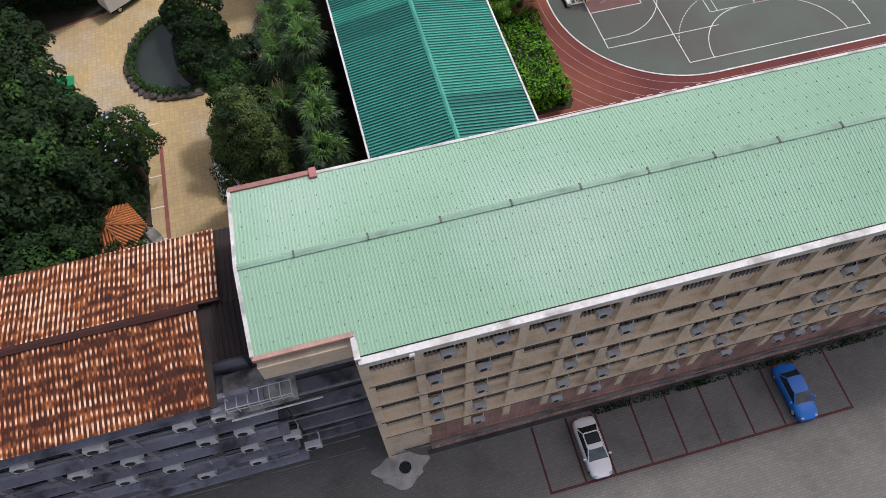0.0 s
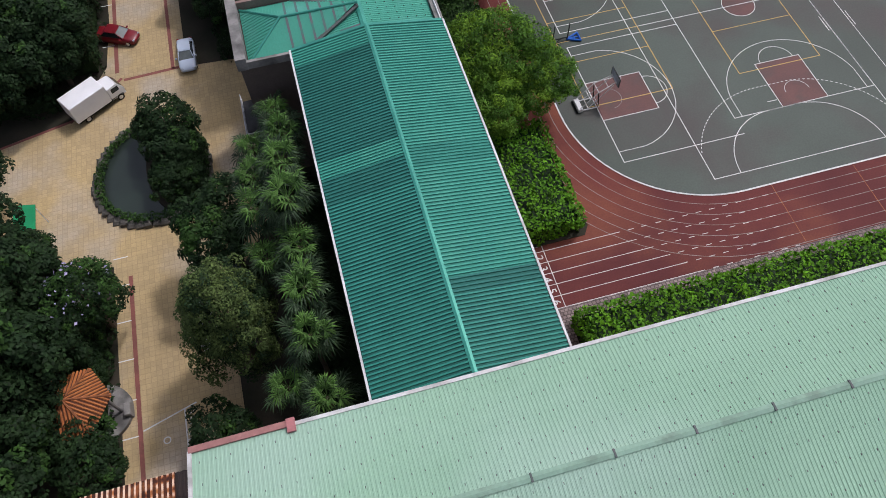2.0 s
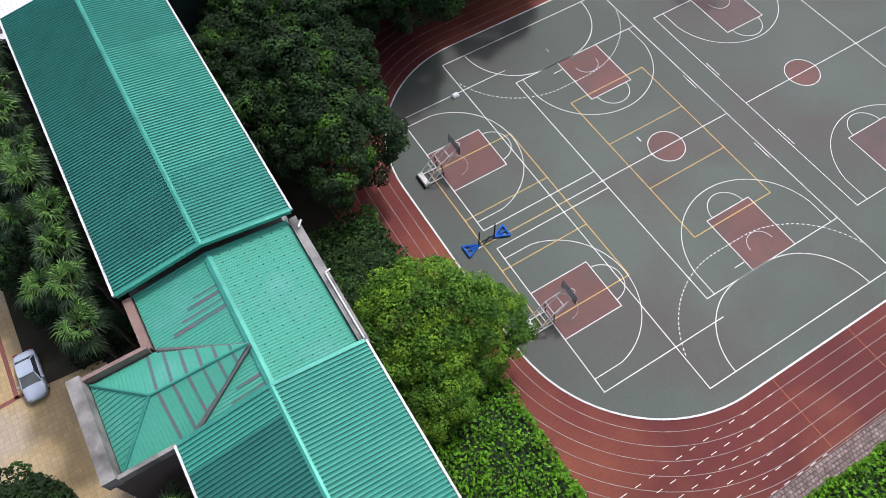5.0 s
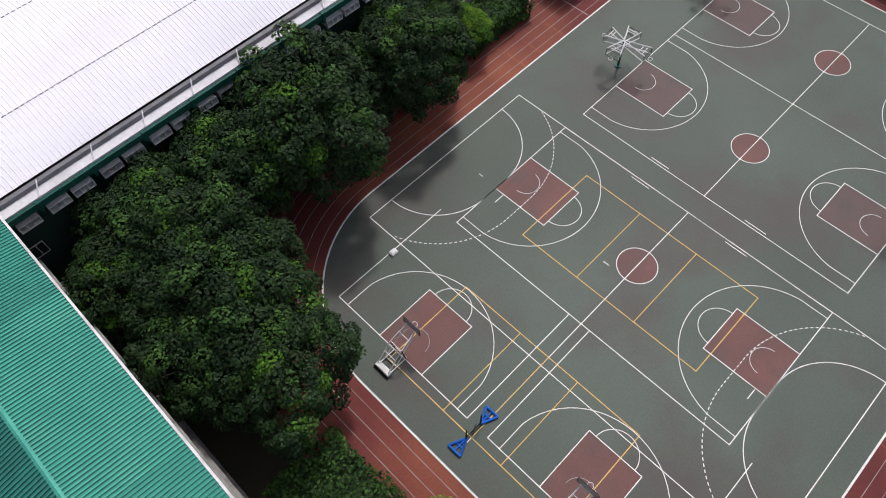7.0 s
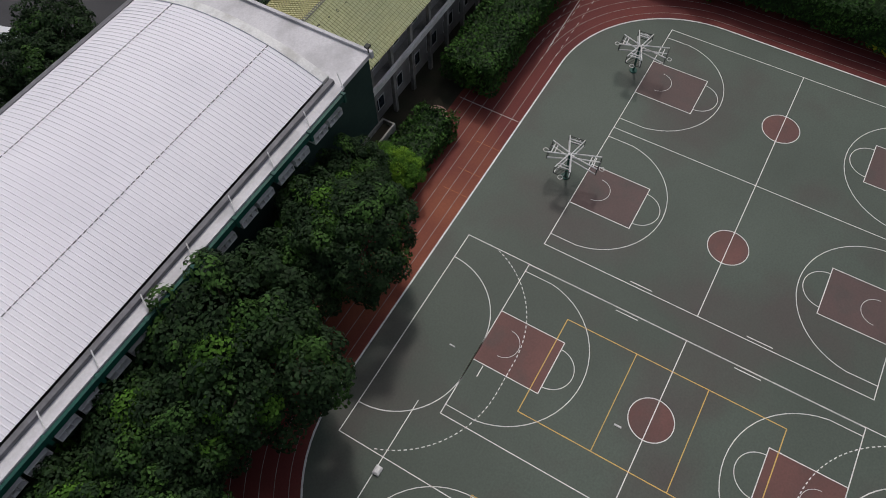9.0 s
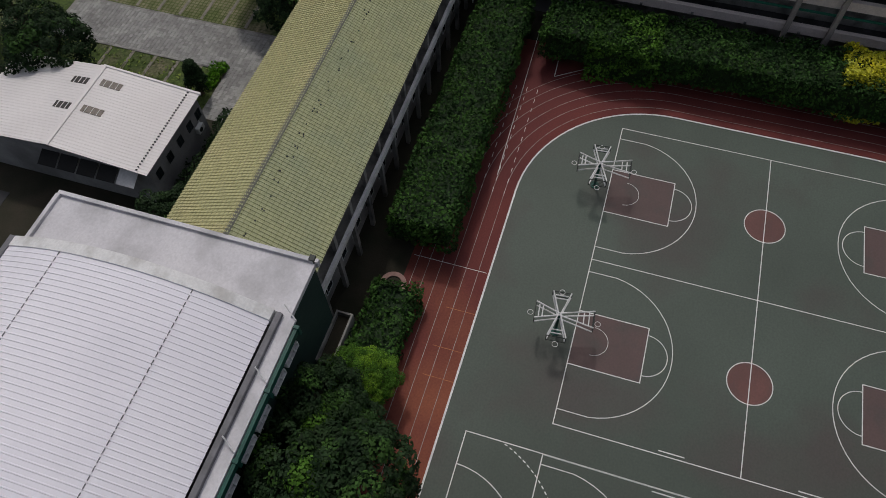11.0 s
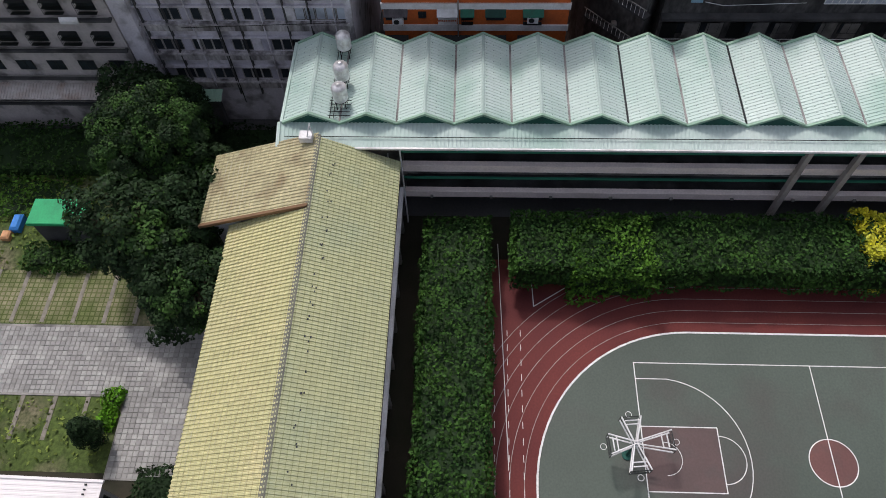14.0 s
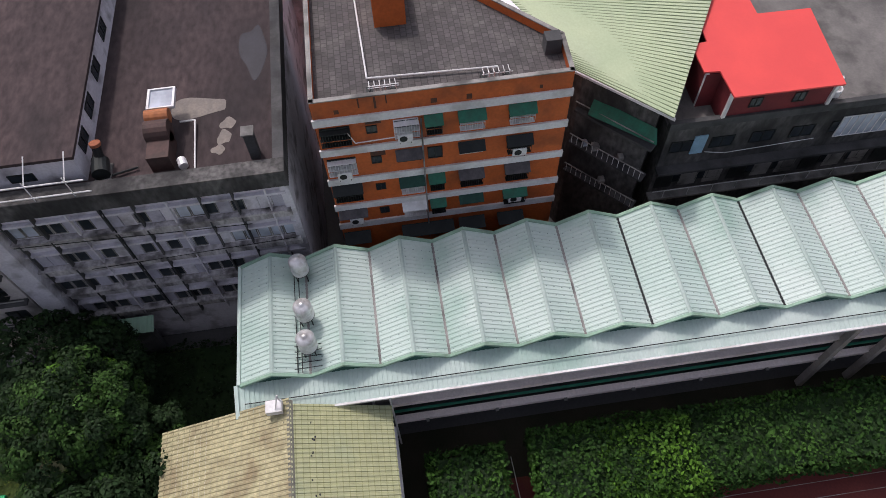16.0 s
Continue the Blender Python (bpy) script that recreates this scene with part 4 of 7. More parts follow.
for s, h in ((1, h1), (-1, h0)):
    n = 40
    hr_, strip = Geo(), []
    for k in range(n + 1):
        xa = -1.2 + (8.0 + 1.2) * k / n
        tt = min(1.0, (xa + 1.2) / 3.1)
        lim = 1.0 if xa < 3.0 else max(0.05, 1 - (xa - 3.0) / 5.0)
        low_ = max(lim, 1 - tt) if k else 1.0
        top_ = 1 - tt if k else 0.999
        strip.append(((xa, 57.9 + (h - 57.9) * low_, hz + (hr - hz) * (1 - low_)), (xa, 57.9 + (h - 57.9) * top_, hz + (hr - hz) * (1 - top_))))
        hr_.tube(Vector(strip[-1][0]) + Vector((0, 0, 0.02)), Vector(strip[-1][1]) + Vector((0, 0.001, 0.02)), 0.03, 4)
        if k > 14 and k % 4 == 0:
            (p, q), (p0, q0) = strip[-1], strip[-2]
            lift = Vector((0, 0, 0.03))
            part("dirt_streak", Geo().slab([tuple(Vector(v) + lift) for v in (p0, p, q, q0)], 0.004), TEALDIRT, T, "grey weathered streak")
    g = Geo().add([v for pq in strip for v in pq], [(2 * k, 2 * k + 2, 2 * k + 3, 2 * k + 1) for k in range(n)])
    part("hip_roof", g, TEALLIGHT, T)
    part("hip_rib", hr_, TEALLIGHT, T, kind="stuff")
    part("hip_cap", Geo().tube((-1.2, h, hz + 0.05), (1.9, 57.9, hr + 0.05), 0.1, 6), TEALCAP, T)
    part("valley", Geo().tube((3.0, h, hz + 0.04), (8.0, 57.9, hr - 0.3), 0.16, 6), PURPLEDIRT, T)
part("hip_cap", Geo().tube((1.9, 57.9, hr + 0.05), (8.0, 57.9, hr + 0.02), 0.1, 6), TEALCAP, T)
part("entrance_slab", Geo().box(-3.7, -2.0, 56.2, 61.2, 3.2, 3.45), DARKCONC, T)
rl = Geo()
for k in range(6):
    rl.tube((-3.6, 56.3 + 0.95 * k, 3.45), (-3.6, 56.3 + 0.95 * k, 4.5), 0.04, 6)
for z in (3.9, 4.5):
    rl.tube((-3.6, 56.3, z), (-3.6, 61.1, z), 0.045, 6)
    rl.tube((-3.6, 56.3, z), (-2.1, 56.3, z), 0.045, 6)
part("railing", rl, WHITE, T, "pale pipe railing")

# ---- sports hall ----
SEAM = material("lilac_grey_metal", (0.2, 0.2, 0.22), (0.14, 0.14, 0.15), 1.0, 0.6)
D = thing("sports_hall", "large sports hall with a white barrel sheet roof", "building", at=(30, 106, 0))
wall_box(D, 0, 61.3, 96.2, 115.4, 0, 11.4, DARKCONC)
NB = 28
ys = [96.4 + (116.0 - 96.4) * i / NB for i in range(NB + 1)]
bz = lambda y: 12.75 + 2.1 * (1 - ((y - 106.2) / 9.8) ** 2)
pitch = 0.4
nx = int(56.9 / pitch)
prof = [(i * pitch + dx, h) for i in range(nx) for dx, h in ((0, 0), (0.28, 0), (0.31, 0.04), (0.37, 0.04))]
g = Geo().add([(x, y, bz(y) + h) for y in ys for x, h in prof],
              [(k * len(prof) + i, k * len(prof) + i + 1, (k + 1) * len(prof) + i + 1, (k + 1) * len(prof) + i) for k in range(NB) for i in range(len(prof) - 1)])
part("barrel_roof", g, WHITESHEET, D)
for yj in (101.3, 111.05):
    sm = Geo()
    for k in range(113):
        sm.box(0.02 + 0.5 * k, 0.36 + 0.5 * k, yj - 0.022, yj + 0.022, bz(yj) - 0.01, bz(yj) + 0.06)
    part("roof_seam", sm, SEAM, D, kind="stuff")
eg = Geo()
for k in range(NB):
    eg.slab([(56.3, ys[k], bz(ys[k]) + 0.1), (57.1, ys[k], bz(ys[k]) + 0.1), (57.1, ys[k + 1], bz(ys[k + 1]) + 0.1), (56.3, ys[k + 1], bz(ys[k + 1]) + 0.1)], 0.9)
part("end_trim", eg, WHITE, D)
part("flat_roof", Geo().box(57.0, 61.5, 95.6, 115.8, 11.3, 11.75), PALECONC, D, "white coated flat roof with stains")
part("upstand", Geo().box(61.5, 61.8, 95.4, 116.0, 11.3, 12.0), PALECONC, D)
part("upstand", Geo().box(57.0, 61.5, 115.8, 116.1, 11.3, 12.0), PALECONC, D)
part("gutter", Geo().box(0, 57.1, 95.0, 95.9, 12.0, 12.25), PALECONC, D, "pale gutter with dark edge")
part("eave_strip", Geo().box(0, 57.1, 95.9, 96.3, 12.25, 12.62), SEAM, D)
part("north_trim", Geo().box(0, 57.1, 116.0, 116.4, 12.4, 12.85), SEAM, D)
for i in range(13):
    x = 56.6 - 4.46 * i
    part("brace", Geo().box(x - 0.12, x + 0.12, 94.62, 96.2, 11.2, 12.2), DKGREENPAINT, D)
    if i < 12:
        part("green_fascia", Geo().box(x - 4.34, x - 0.12, 94.7, 94.95, 11.55, 12.1), DKGREENPAINT, D)
        for k in range(2):
            window(D, 'y', 95.7, x - 1.3 - 2.0 * k, 10.6, 1.7, 0.7, WHITE, GLASS, -1, 2, 0.9)
    part("bracket_pipe", Geo().tube((x + 0.4, 95.0, 12.3), (x + 1.0, 95.9, 12.9), 0.05, 6), WHITE, D)
# green kept very dark: the shade below the eaves is in its colour
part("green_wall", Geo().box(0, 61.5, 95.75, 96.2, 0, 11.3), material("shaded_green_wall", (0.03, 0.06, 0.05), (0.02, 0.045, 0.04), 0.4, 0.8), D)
part("corner_lamp", Geo().tube((61.4, 95.6, 12.0), (61.4, 95.6, 12.6), 0.06, 6).box(61.2, 61.6, 95.4, 95.8, 12.6, 12.8), DARKSTEEL, D)
for x in (14, 26, 38, 50):
    window(D, 'y', 95.75, x, 7.0, 1.8, 1.4, WHITE, GLASS, -1, 2)
P_ = thing("planter_box", "pale concrete planter trough filled with dark soil", "planter", at=(60.0, 95.1, 0))
pg = Geo()
for bx in ((57.8, 62.2, 95.56, 95.72), (57.8, 62.2, 94.3, 94.46), (57.8, 57.96, 94.46, 95.56), (62.04, 62.2, 94.46, 95.56)):
    pg.box(*bx, 0, 3.2)
part("trough", pg, CONC, P_)
part("soil", Geo().box(57.96, 62.04, 94.46, 95.56, 0, 2.7), EARTH, P_)

# ---- yellow-green tiled wing ----
E_ = thing("yellow_roof_wing", "low school wing with a yellow-green tile-pattern roof", "building", at=(82, 102, 0))
wall_box(E_, 61.9, 103.0, 97.6, 108.4, 0, 8.9, material("wing_wall_pale", (0.35, 0.34, 0.33), None, 0.5, 0.85, stain=(0.08, 0.08, 0.08)))
wall_box(E_, 97.4, 103.2, 108.4, 110.8, 0, 8.9, WHITE)
ER, EZR, EZ = 102.5, 12.0, 8.95
def courses(b, x0, x1, y0, z0, n, mt, label, depth=0.055):
    """Courses of tile-pattern sheet, each lapped over the one below."""
    rf = None
    for r in range(n):
        ya, yb = y0 + (ER - y0) * r / n, y0 + (ER - y0) * (r + 1) / n
        za, zb = z0 + (EZR - z0) * r / n + 0.02, z0 + (EZR - z0) * (r + 1) / n + 0.055
        part("tile_course", Geo().corrugated((x0, ya, za), (x1 - x0, 0, 0), (0, yb - ya, zb - za), 0.3, depth, 0.4), mt, b, label)


courses(E_, 61.8, 103.2, 96.3, EZ, 17, YELLOWTILE2, "faded olive tile-pattern sheet")
courses(E_, 61.8, 96.8, 109.2, EZ, 17, YELLOWTILE, "yellow-green tile-pattern sheet", 0.06)
courses(E_, 96.6, 103.6, 111.5, 9.0, 22, material("worn_yellow_tile", (0.56, 0.52, 0.31), (0.49, 0.45, 0.27), 0.3, 0.65, stain=(0.2, 0.13, 0.07), sscale=0.6, samount=0.6, grain=0.3, gscale=3), "worn yellow tile-pattern sheet")
part("porch_verge", Geo().slab([(96.5, 111.5, 9.25), (96.75, 111.5, 9.25), (96.75, ER, EZR + 0.28), (96.5, ER, EZR + 0.28)], 0.3), material("rusty_trim", (0.22, 0.13, 0.07), None, 1, 0.8), E_)
part("ridge_cap", Geo().slab([(61.8, ER - 0.2, EZR + 0.02), (103.4, ER - 0.2, EZR + 0.02), (103.4, ER, EZR + 0.1), (61.8, ER, EZR + 0.1)], 0.03)
     .slab([(61.8, ER, EZR + 0.1), (103.4, ER, EZR + 0.1), (103.4, ER + 0.2, EZR + 0.02), (61.8, ER + 0.2, EZR + 0.02)], 0.03), material("grey_olive_cap", (0.2, 0.2, 0.15), (0.13, 0.13, 0.11), 2, 0.7), E_)
dots = Geo()
rng = random.Random(8)
for k in range(34):
    x = 62.5 + 1.2 * k + rng.uniform(-0.2, 0.2)
    for q in range(rng.randint(1, 3)):
        y = ER - 1.05 - rng.uniform(0, 0.5)
        xx = x + rng.uniform(-0.2, 0.2)
        dots.box(xx - 0.06, xx + 0.06, y - 0.05, y + 0.05, EZR - (ER - y) * 0.477 + 0.03, EZR - (ER - y) * 0.477 + 0.1)
part("fixing_row", dots, DARKSTEEL, E_, kind="stuff")
part("gable", Geo().add([(103.0, 97.6, 8.9), (103.0, 108.4, 8.9), (103.0, ER, 11.8), (102.7, 97.6, 8.9), (102.7, 108.4, 8.9), (102.7, ER, 11.8)], [(0, 1, 2), (5, 4, 3), (0, 3, 4, 1), (1, 4, 5, 2), (2, 5, 3, 0)]), CONC, E_)
part("corridor_beam", Geo().box(61.0, 102.6, 96.25, 96.55, 5.75, 6.35), WHITE, E_, "white corridor beam")
part("corridor_floor", Geo().box(61.0, 102.6, 96.55, 97.6, 5.6, 5.8), CONC, E_)
for k in range(13):
    x = 62.6 + 3.3 * k
    part("pillar", Geo().box(x - 0.2, x + 0.2, 96.6, 96.95, 0, 8.85), CONC, E_)
    window(E_, 'y', 97.6, x + 1.6, 7.4, 2.0, 1.4, WHITE, GLASS, -1, 1)
    window(E_, 'y', 97.6, x + 1.6, 2.0, 2.0, 1.6, WHITE, GLASS, -1, 1)
part("skylight_box", Geo().box(102.6, 103.4, 102.9, 103.9, 12.0, 12.5), WHITE, E_)
part("pipe", Geo().tube((103.3, 103.0, 12.0), (103.3, 103.0, 13.4), 0.05, 6).tube((103.3, 103.0, 13.4), (102.7, 103.3, 12.4), 0.05, 6), WHITE, E_)

# ---- sawtooth roofed block ----
F = thing("sawtooth_building", "long school block with a pale mint folded sheet roof", "building", at=(109, 72, 0))
wall_box(F, 106.2, 113.6, 28, 105.8, 0, 11.0, CONC)
TP = 4.58
NT = 16
for k in range(NT):
    r = 103.45 - TP * k
    for s in (1, -1):
        pn_ = part("roof_panel", Geo().corrugated((105.1, r + s * TP / 2, 11.45), (8.95, 0, 0), (0, -s * TP / 2, 1.15), 0.32, 0.04), MINT, F)
        fz = Geo()
        for q in range(4):
            for w_ in range(13):
                t_ = (q + 0.5) / 4
                x, y, z = 105.5 + 0.64 * w_, r + s * TP / 2 * (1 - t_), 11.45 + 1.15 * t_
                fz.box(x - 0.014, x + 0.014, y - 0.04, y + 0.04, z + 0.0, z + 0.05)
        part("fixing_row", fz, MINTFIX, pn_, kind="stuff")
    cp = Geo()
    for s in (1, -1):
        cp.slab([(105.0, r, 12.69), (114.15, r, 12.69), (114.15, r + s * 0.14, 12.63), (105.0, r + s * 0.14, 12.63)], 0.03)
    part("ridge_cap", cp, MINTCAP, F)
    part("valley", Geo().box(105.1, 114.0, r - TP / 2 - 0.09, r - TP / 2 + 0.09, 11.42, 11.53), DARKSTEEL if k in (5, 7) else CONC, F)
    for x0, x1 in ((104.95, 105.15), (113.95, 114.2)):
        for s in (1, -1):
            part("verge", Geo().slab([(x0, r, 12.74), (x1, r, 12.74), (x1, r + s * TP / 2, 11.6), (x0, r + s * TP / 2, 11.6)], 0.22), PALEGREEN2, F)
    part("gable", Geo().add([(105.15, r - TP / 2, 11.0), (105.15, r + TP / 2, 11.0), (105.15, r + TP / 2, 11.45), (105.15, r, 12.6), (105.15, r - TP / 2, 11.45)], [(0, 1, 2, 3, 4)]), DKGREENPAINT, F)
    part("fascia_light", Geo().box(104.75, 105.0, r - 0.3 - TP / 2, r + 0.3 - TP / 2, 11.0, 11.3), MINT, F)
part("apron_roof", Geo().corrugated((103.2, 28, 10.75), (0, 78.0, 0), (2.0, 0, 0.72), 0.32, 0.04), MINT, F)
part("apron_edge", Geo().box(103.05, 103.2, 28, 106.0, 10.6, 10.8), WHITE, F)
part("end_verge", Geo().slab([(103.1, 105.9, 10.9), (105.1, 105.9, 11.55), (105.1, 106.15, 11.55), (103.1, 106.15, 10.9)], 0.3), MINT, F)
part("end_verge", Geo().box(105.1, 114.1, 105.72, 105.95, 11.3, 11.6), MINT, F)
for z in (7.2, 3.6):
    part("corridor_rail", Geo().box(103.75, 103.95, 28, 96.3, z - 0.2, z + 0.85), PINKWHITE, F, "pinkish rendered corridor parapet")
    part("corridor_floor", Geo().box(103.95, 106.2, 28, 96.3, z - 0.35, z - 0.1), DARKCONC, F)
    part("rail_cap", Geo().box(103.5, 104.0, 28, 96.3, z + 0.85, z + 0.93), PINKWHITE, F)
    for k in range(20):
        window(F, 'x', 106.2, 30.5 + 3.4 * k, z + 2.2, 2.6, 1.0, DKGREENPAINT, GLASS, -1, 2)
part("roof_wire", Geo().tube((103.9, 28, 11.2), (103.9, 105.5, 11.2), 0.035, 5), DARKSTEEL, F, "dark wire along the apron roof")
GREENEDGE = material("green_painted_edge", (0.03, 0.2, 0.13), (0.025, 0.15, 0.1), 0.6, 0.6)
part("green_gutter", Geo().box(103.4, 103.6, 28, 96.3, 9.9, 10.3), GREENEDGE, F)
part("green_edge", Geo().box(103.6, 103.74, 28, 96.3, 6.2, 6.4), GREENEDGE, F)
for y in (60.2, 64.2):
    part("pillar", Geo().box(103.1, 103.6, y - 0.22, y + 0.22, 0, 10.6), material("pillar_concrete", (0.42, 0.38, 0.35), None, 0.6, 0.85), F)
part("downpipe", Geo().tube((103.3, 96.3, 0), (103.3, 96.3, 10.7), 0.07, 8), WHITE, F)
for k in range(9):
    y = 94 - 5.2 * k
    part("wall_lamp", Geo().box(103.55, 103.75, y - 0.12, y + 0.12, 3.5, 3.7), CONC, F)
TANK = thing("water_tank", "round stainless steel rooftop water tank with domed lid", "water tank", "water tanks on the roof")
part("drum", Geo().revolve((0, 0, 0.3), [(0.6, 0), (0.62, 0.03), (0.6, 0.06), (0.6, 0.36), (0.62, 0.39), (0.6, 0.42), (0.6, 0.76), (0.62, 0.79), (0.6, 0.82), (0.6, 1.2)]), TANKSTEEL, TANK)
part("lid", Geo().revolve((0, 0, 1.5), [(0.62, 0), (0.6, 0.06), (0.5, 0.2), (0.34, 0.3), (0.2, 0.34), (0.19, 0.4), (0.02, 0.42)]), TANKSTEEL, TANK, smooth=True)
for k in range(4):
    c, s = math.cos(radians(45 + 90 * k)) * 0.5, math.sin(radians(45 + 90 * k)) * 0.5
    part("leg", Geo().tube((c, s, -0.9), (c, s, 0.3), 0.04, 6), DARKSTEEL, TANK)
part("base_ring", Geo().ring((0, 0), 0.4, 0.62, 0.24, 0.3, 24), DARKSTEEL, TANK)
for x, y in ((112.5, 101.35), (109.0, 101.15), (106.7, 101.05)):
    place(TANK, pose(x, y, 11.55 + 0.75), USED)
TP_ = thing("tank_pipework", "thin steel pipes and frame beside roof water tanks", "pipework", at=(108, 101.8, 12))
pp = Geo()
for y in (101.9, 101.6):
    pp.tube((105.2, y, 11.9), (112.8, y, 12.1), 0.035, 6)
for k in range(5):
    pp.tube((105.5 + 0.4 * k, 100.3, 11.9), (105.5 + 0.4 * k, 102.3, 11.9), 0.03, 6)
part("pipe", pp, DARKSTEEL, TP_)


# ---- neighbouring town blocks ----
def awning(b, x, y, z, w, mt, d=0.55):
    """A sloping awning on a wall that faces -x."""
    part("awning", Geo().slab([(x - d, y - w / 2, z - 0.45), (x, y - w / 2, z), (x, y + w / 2, z), (x - d, y + w / 2, z - 0.45)], 0.04)
         .add([(x - d, y - w / 2, z - 0.45), (x, y - w / 2, z), (x, y - w / 2, z - 0.45)], [(0, 1, 2)])
         .add([(x - d, y + w / 2, z - 0.45), (x, y + w / 2, z - 0.45), (x, y + w / 2, z)], [(0, 1, 2)]), mt, b)


def grille(b, x, y, z, w, h, d=0.4, mt=None):
    g = Geo()
    n = max(3, int(w / 0.16))
    for k in range(n + 1):
        yy = y - w / 2 + w * k / n
        g.box(x - d, x - d + 0.03, yy - 0.015, yy + 0.015, z - h / 2, z + h / 2)
    for zz in (z - h / 2, z, z + h / 2):
        g.box(x - d, x, y - w / 2, y + w / 2, zz - 0.015, zz + 0.015)
    part("window_cage", g, mt or DARKSTEEL, b, kind="stuff")


G = thing("orange_apartment_building", "orange tiled apartment block with white bands", "building", at=(122, 91, 0))
gx = 117.05
gpoly = [(gx, 82.3), (120.4, 82.2), (131.0, 91.9), (131.0, 98.4), (gx, 98.5)]
part("wall", Geo().prism(gpoly, 0, 23.0), ORANGE, G)
part("roof_deck", Geo().prism([(gx + 0.25, 82.55), (120.3, 82.45), (130.75, 92.0), (130.75, 98.15), (gx + 0.25, 98.25)], 22.9, 23.15), ROOFGREY, G, "grey tiled flat roof")
for a, b_ in zip(gpoly, gpoly[1:] + gpoly[:1]):
    a, b_ = Vector(a), Vector(b_)
    d = (b_ - a).normalized()
    n_ = Vector((-d.y, d.x)) * 0.25
    part("parapet", Geo().prism([tuple(a), tuple(b_), tuple(b_ + n_), tuple(a + n_)], 23.0, 23.75), ORANGE, G)
    part("coping", Geo().prism([tuple(a - n_ * 0.1), tuple(b_ - n_ * 0.1), tuple(b_ + n_ * 1.1), tuple(a + n_ * 1.1)], 23.75, 23.83), CONC, G)
for z in (22.05, 19.2, 16.1, 13.1, 10.75):
    part("white_band", Geo().box(gx - 0.14, gx + 0.02, 82.2, 98.6, z - 0.32, z + 0.3), WHITE, G)
STREAK = material("soot_streak", (0.12, 0.05, 0.03), (0.08, 0.05, 0.04), 3, 0.9)
for k, (y, w, h) in enumerate(((94.6, 0.14, 1.0), (93.9, 0.08, 0.7), (97.0, 0.3, 0.35), (91.0, 0.4, 0.4), (88.8, 0.35, 0.45), (84.3, 0.2, 0.3), (95.6, 0.1, 0.8))):
    zt = 23.7 if k in (0, 1, 6) else 22.95
    part("soot_streak", Geo().prism([(gx - 0.006, y - w / 2), (gx + 0.004, y - w / 2), (gx + 0.004, y + w / 2), (gx - 0.006, y + w / 2)], zt - h, zt), STREAK, G)
WY = (97.35, 95.05, 92.85, 91.1, 88.65, 85.4)
WW = (1.9, 0.7, 1.6, 1.0, 1.6, 1.6)
# dark panel added over the orange side paints the narrow gap's shade
part("side_wall", Geo().box(gx + 0.2, 131.0, 98.5, 98.56, 0, 23.4), DARKCONC, G, "dark panel standing for the shaded gap beside the wall")
GREYAWN = material("grey_awning", (0.11, 0.1, 0.105), (0.07, 0.065, 0.07), 1.5, 0.6)
DKGREENAWN = material("dark_green_awning", (0.015, 0.07, 0.05), (0.012, 0.05, 0.04), 1.5, 0.55)
AWN = {"G": GREENAWN, "D": DKGREENAWN, "K": DARKSTEEL, "A": GREYAWN, "W": WHITE}
ROWS_G = (("-k", "--", "-w", "Gk", "Gw", "Gw"), ("-w", "--", "A-", "--", "K-", "Kk"), ("Kk", "--", "Dw", "Gk", "Ak", "Ak"), ("A-", "--", "Ww", "Gk", "D-", "Gk"))
for fl, z in enumerate((20.9, 17.9, 14.95, 12.1)):
    for k, (y, w) in enumerate(zip(WY, WW)):
        h = 0.7 if k == 1 else 1.15
        aw, cg = ROWS_G[fl][k]
        window(G, 'x', gx, y, z, w, h, WHITE if (fl, k) in ((1, 4), (0, 2)) else DARKSTEEL, PALEGLASS if (k, fl) in ((4, 1), (2, 3)) else GLASS, -1, 1)
        if aw != "-":
            awning(G, gx - 0.08, y, z + 0.75, w + 0.2, AWN[aw], 0.62)
        if cg != "-":
            grille(G, gx - 0.06, y, z - 0.15, w, h, 0.42, WHITE if cg == "w" else DARKSTEEL)
part("cable", Geo().tube((gx - 0.3, 96.6, 21.2), (gx - 0.3, 96.2, 20.1), 0.04, 5).tube((gx - 0.3, 96.2, 20.1), (gx - 0.3, 93.6, 20.2), 0.04, 5), WHITE, G)
for y, z in ((94.9, 21.0), (94.9, 17.9)):
    part("soot_streak", Geo().box(gx - 0.006, gx + 0.004, y - 0.5, y + 0.5, z + 0.36, z + 0.8), STREAK, G)
for y in (97.4, 93.0, 88.6, 85.6, 91.0):
    awning(G, gx - 0.1, y, 9.9, 2.0, DARKSTEEL, 0.9)
for y, z in ((93.0, 19.75), (97.3, 16.7), (85.4, 16.9), (97.2, 11.3), (85.4, 11.5)):
    place(AC_WHITE, pose(gx - 0.1, y, z, 0, 0, -90), USED)
part("downpipe", Geo().tube((gx - 0.2, 91.9, 8), (gx - 0.2, 91.9, 21.5), 0.06, 6), CONC, G)
part("roof_pipe", Geo().tube((119.0, 94.9, 23.35), (130, 95.2, 23.35), 0.06, 6).tube((119.0, 94.9, 23.35), (118.6, 86.8, 23.4), 0.06, 6).tube((118.3, 94.9, 23.3), (118.3, 93.0, 23.3), 0.04, 6), WHITE, G)
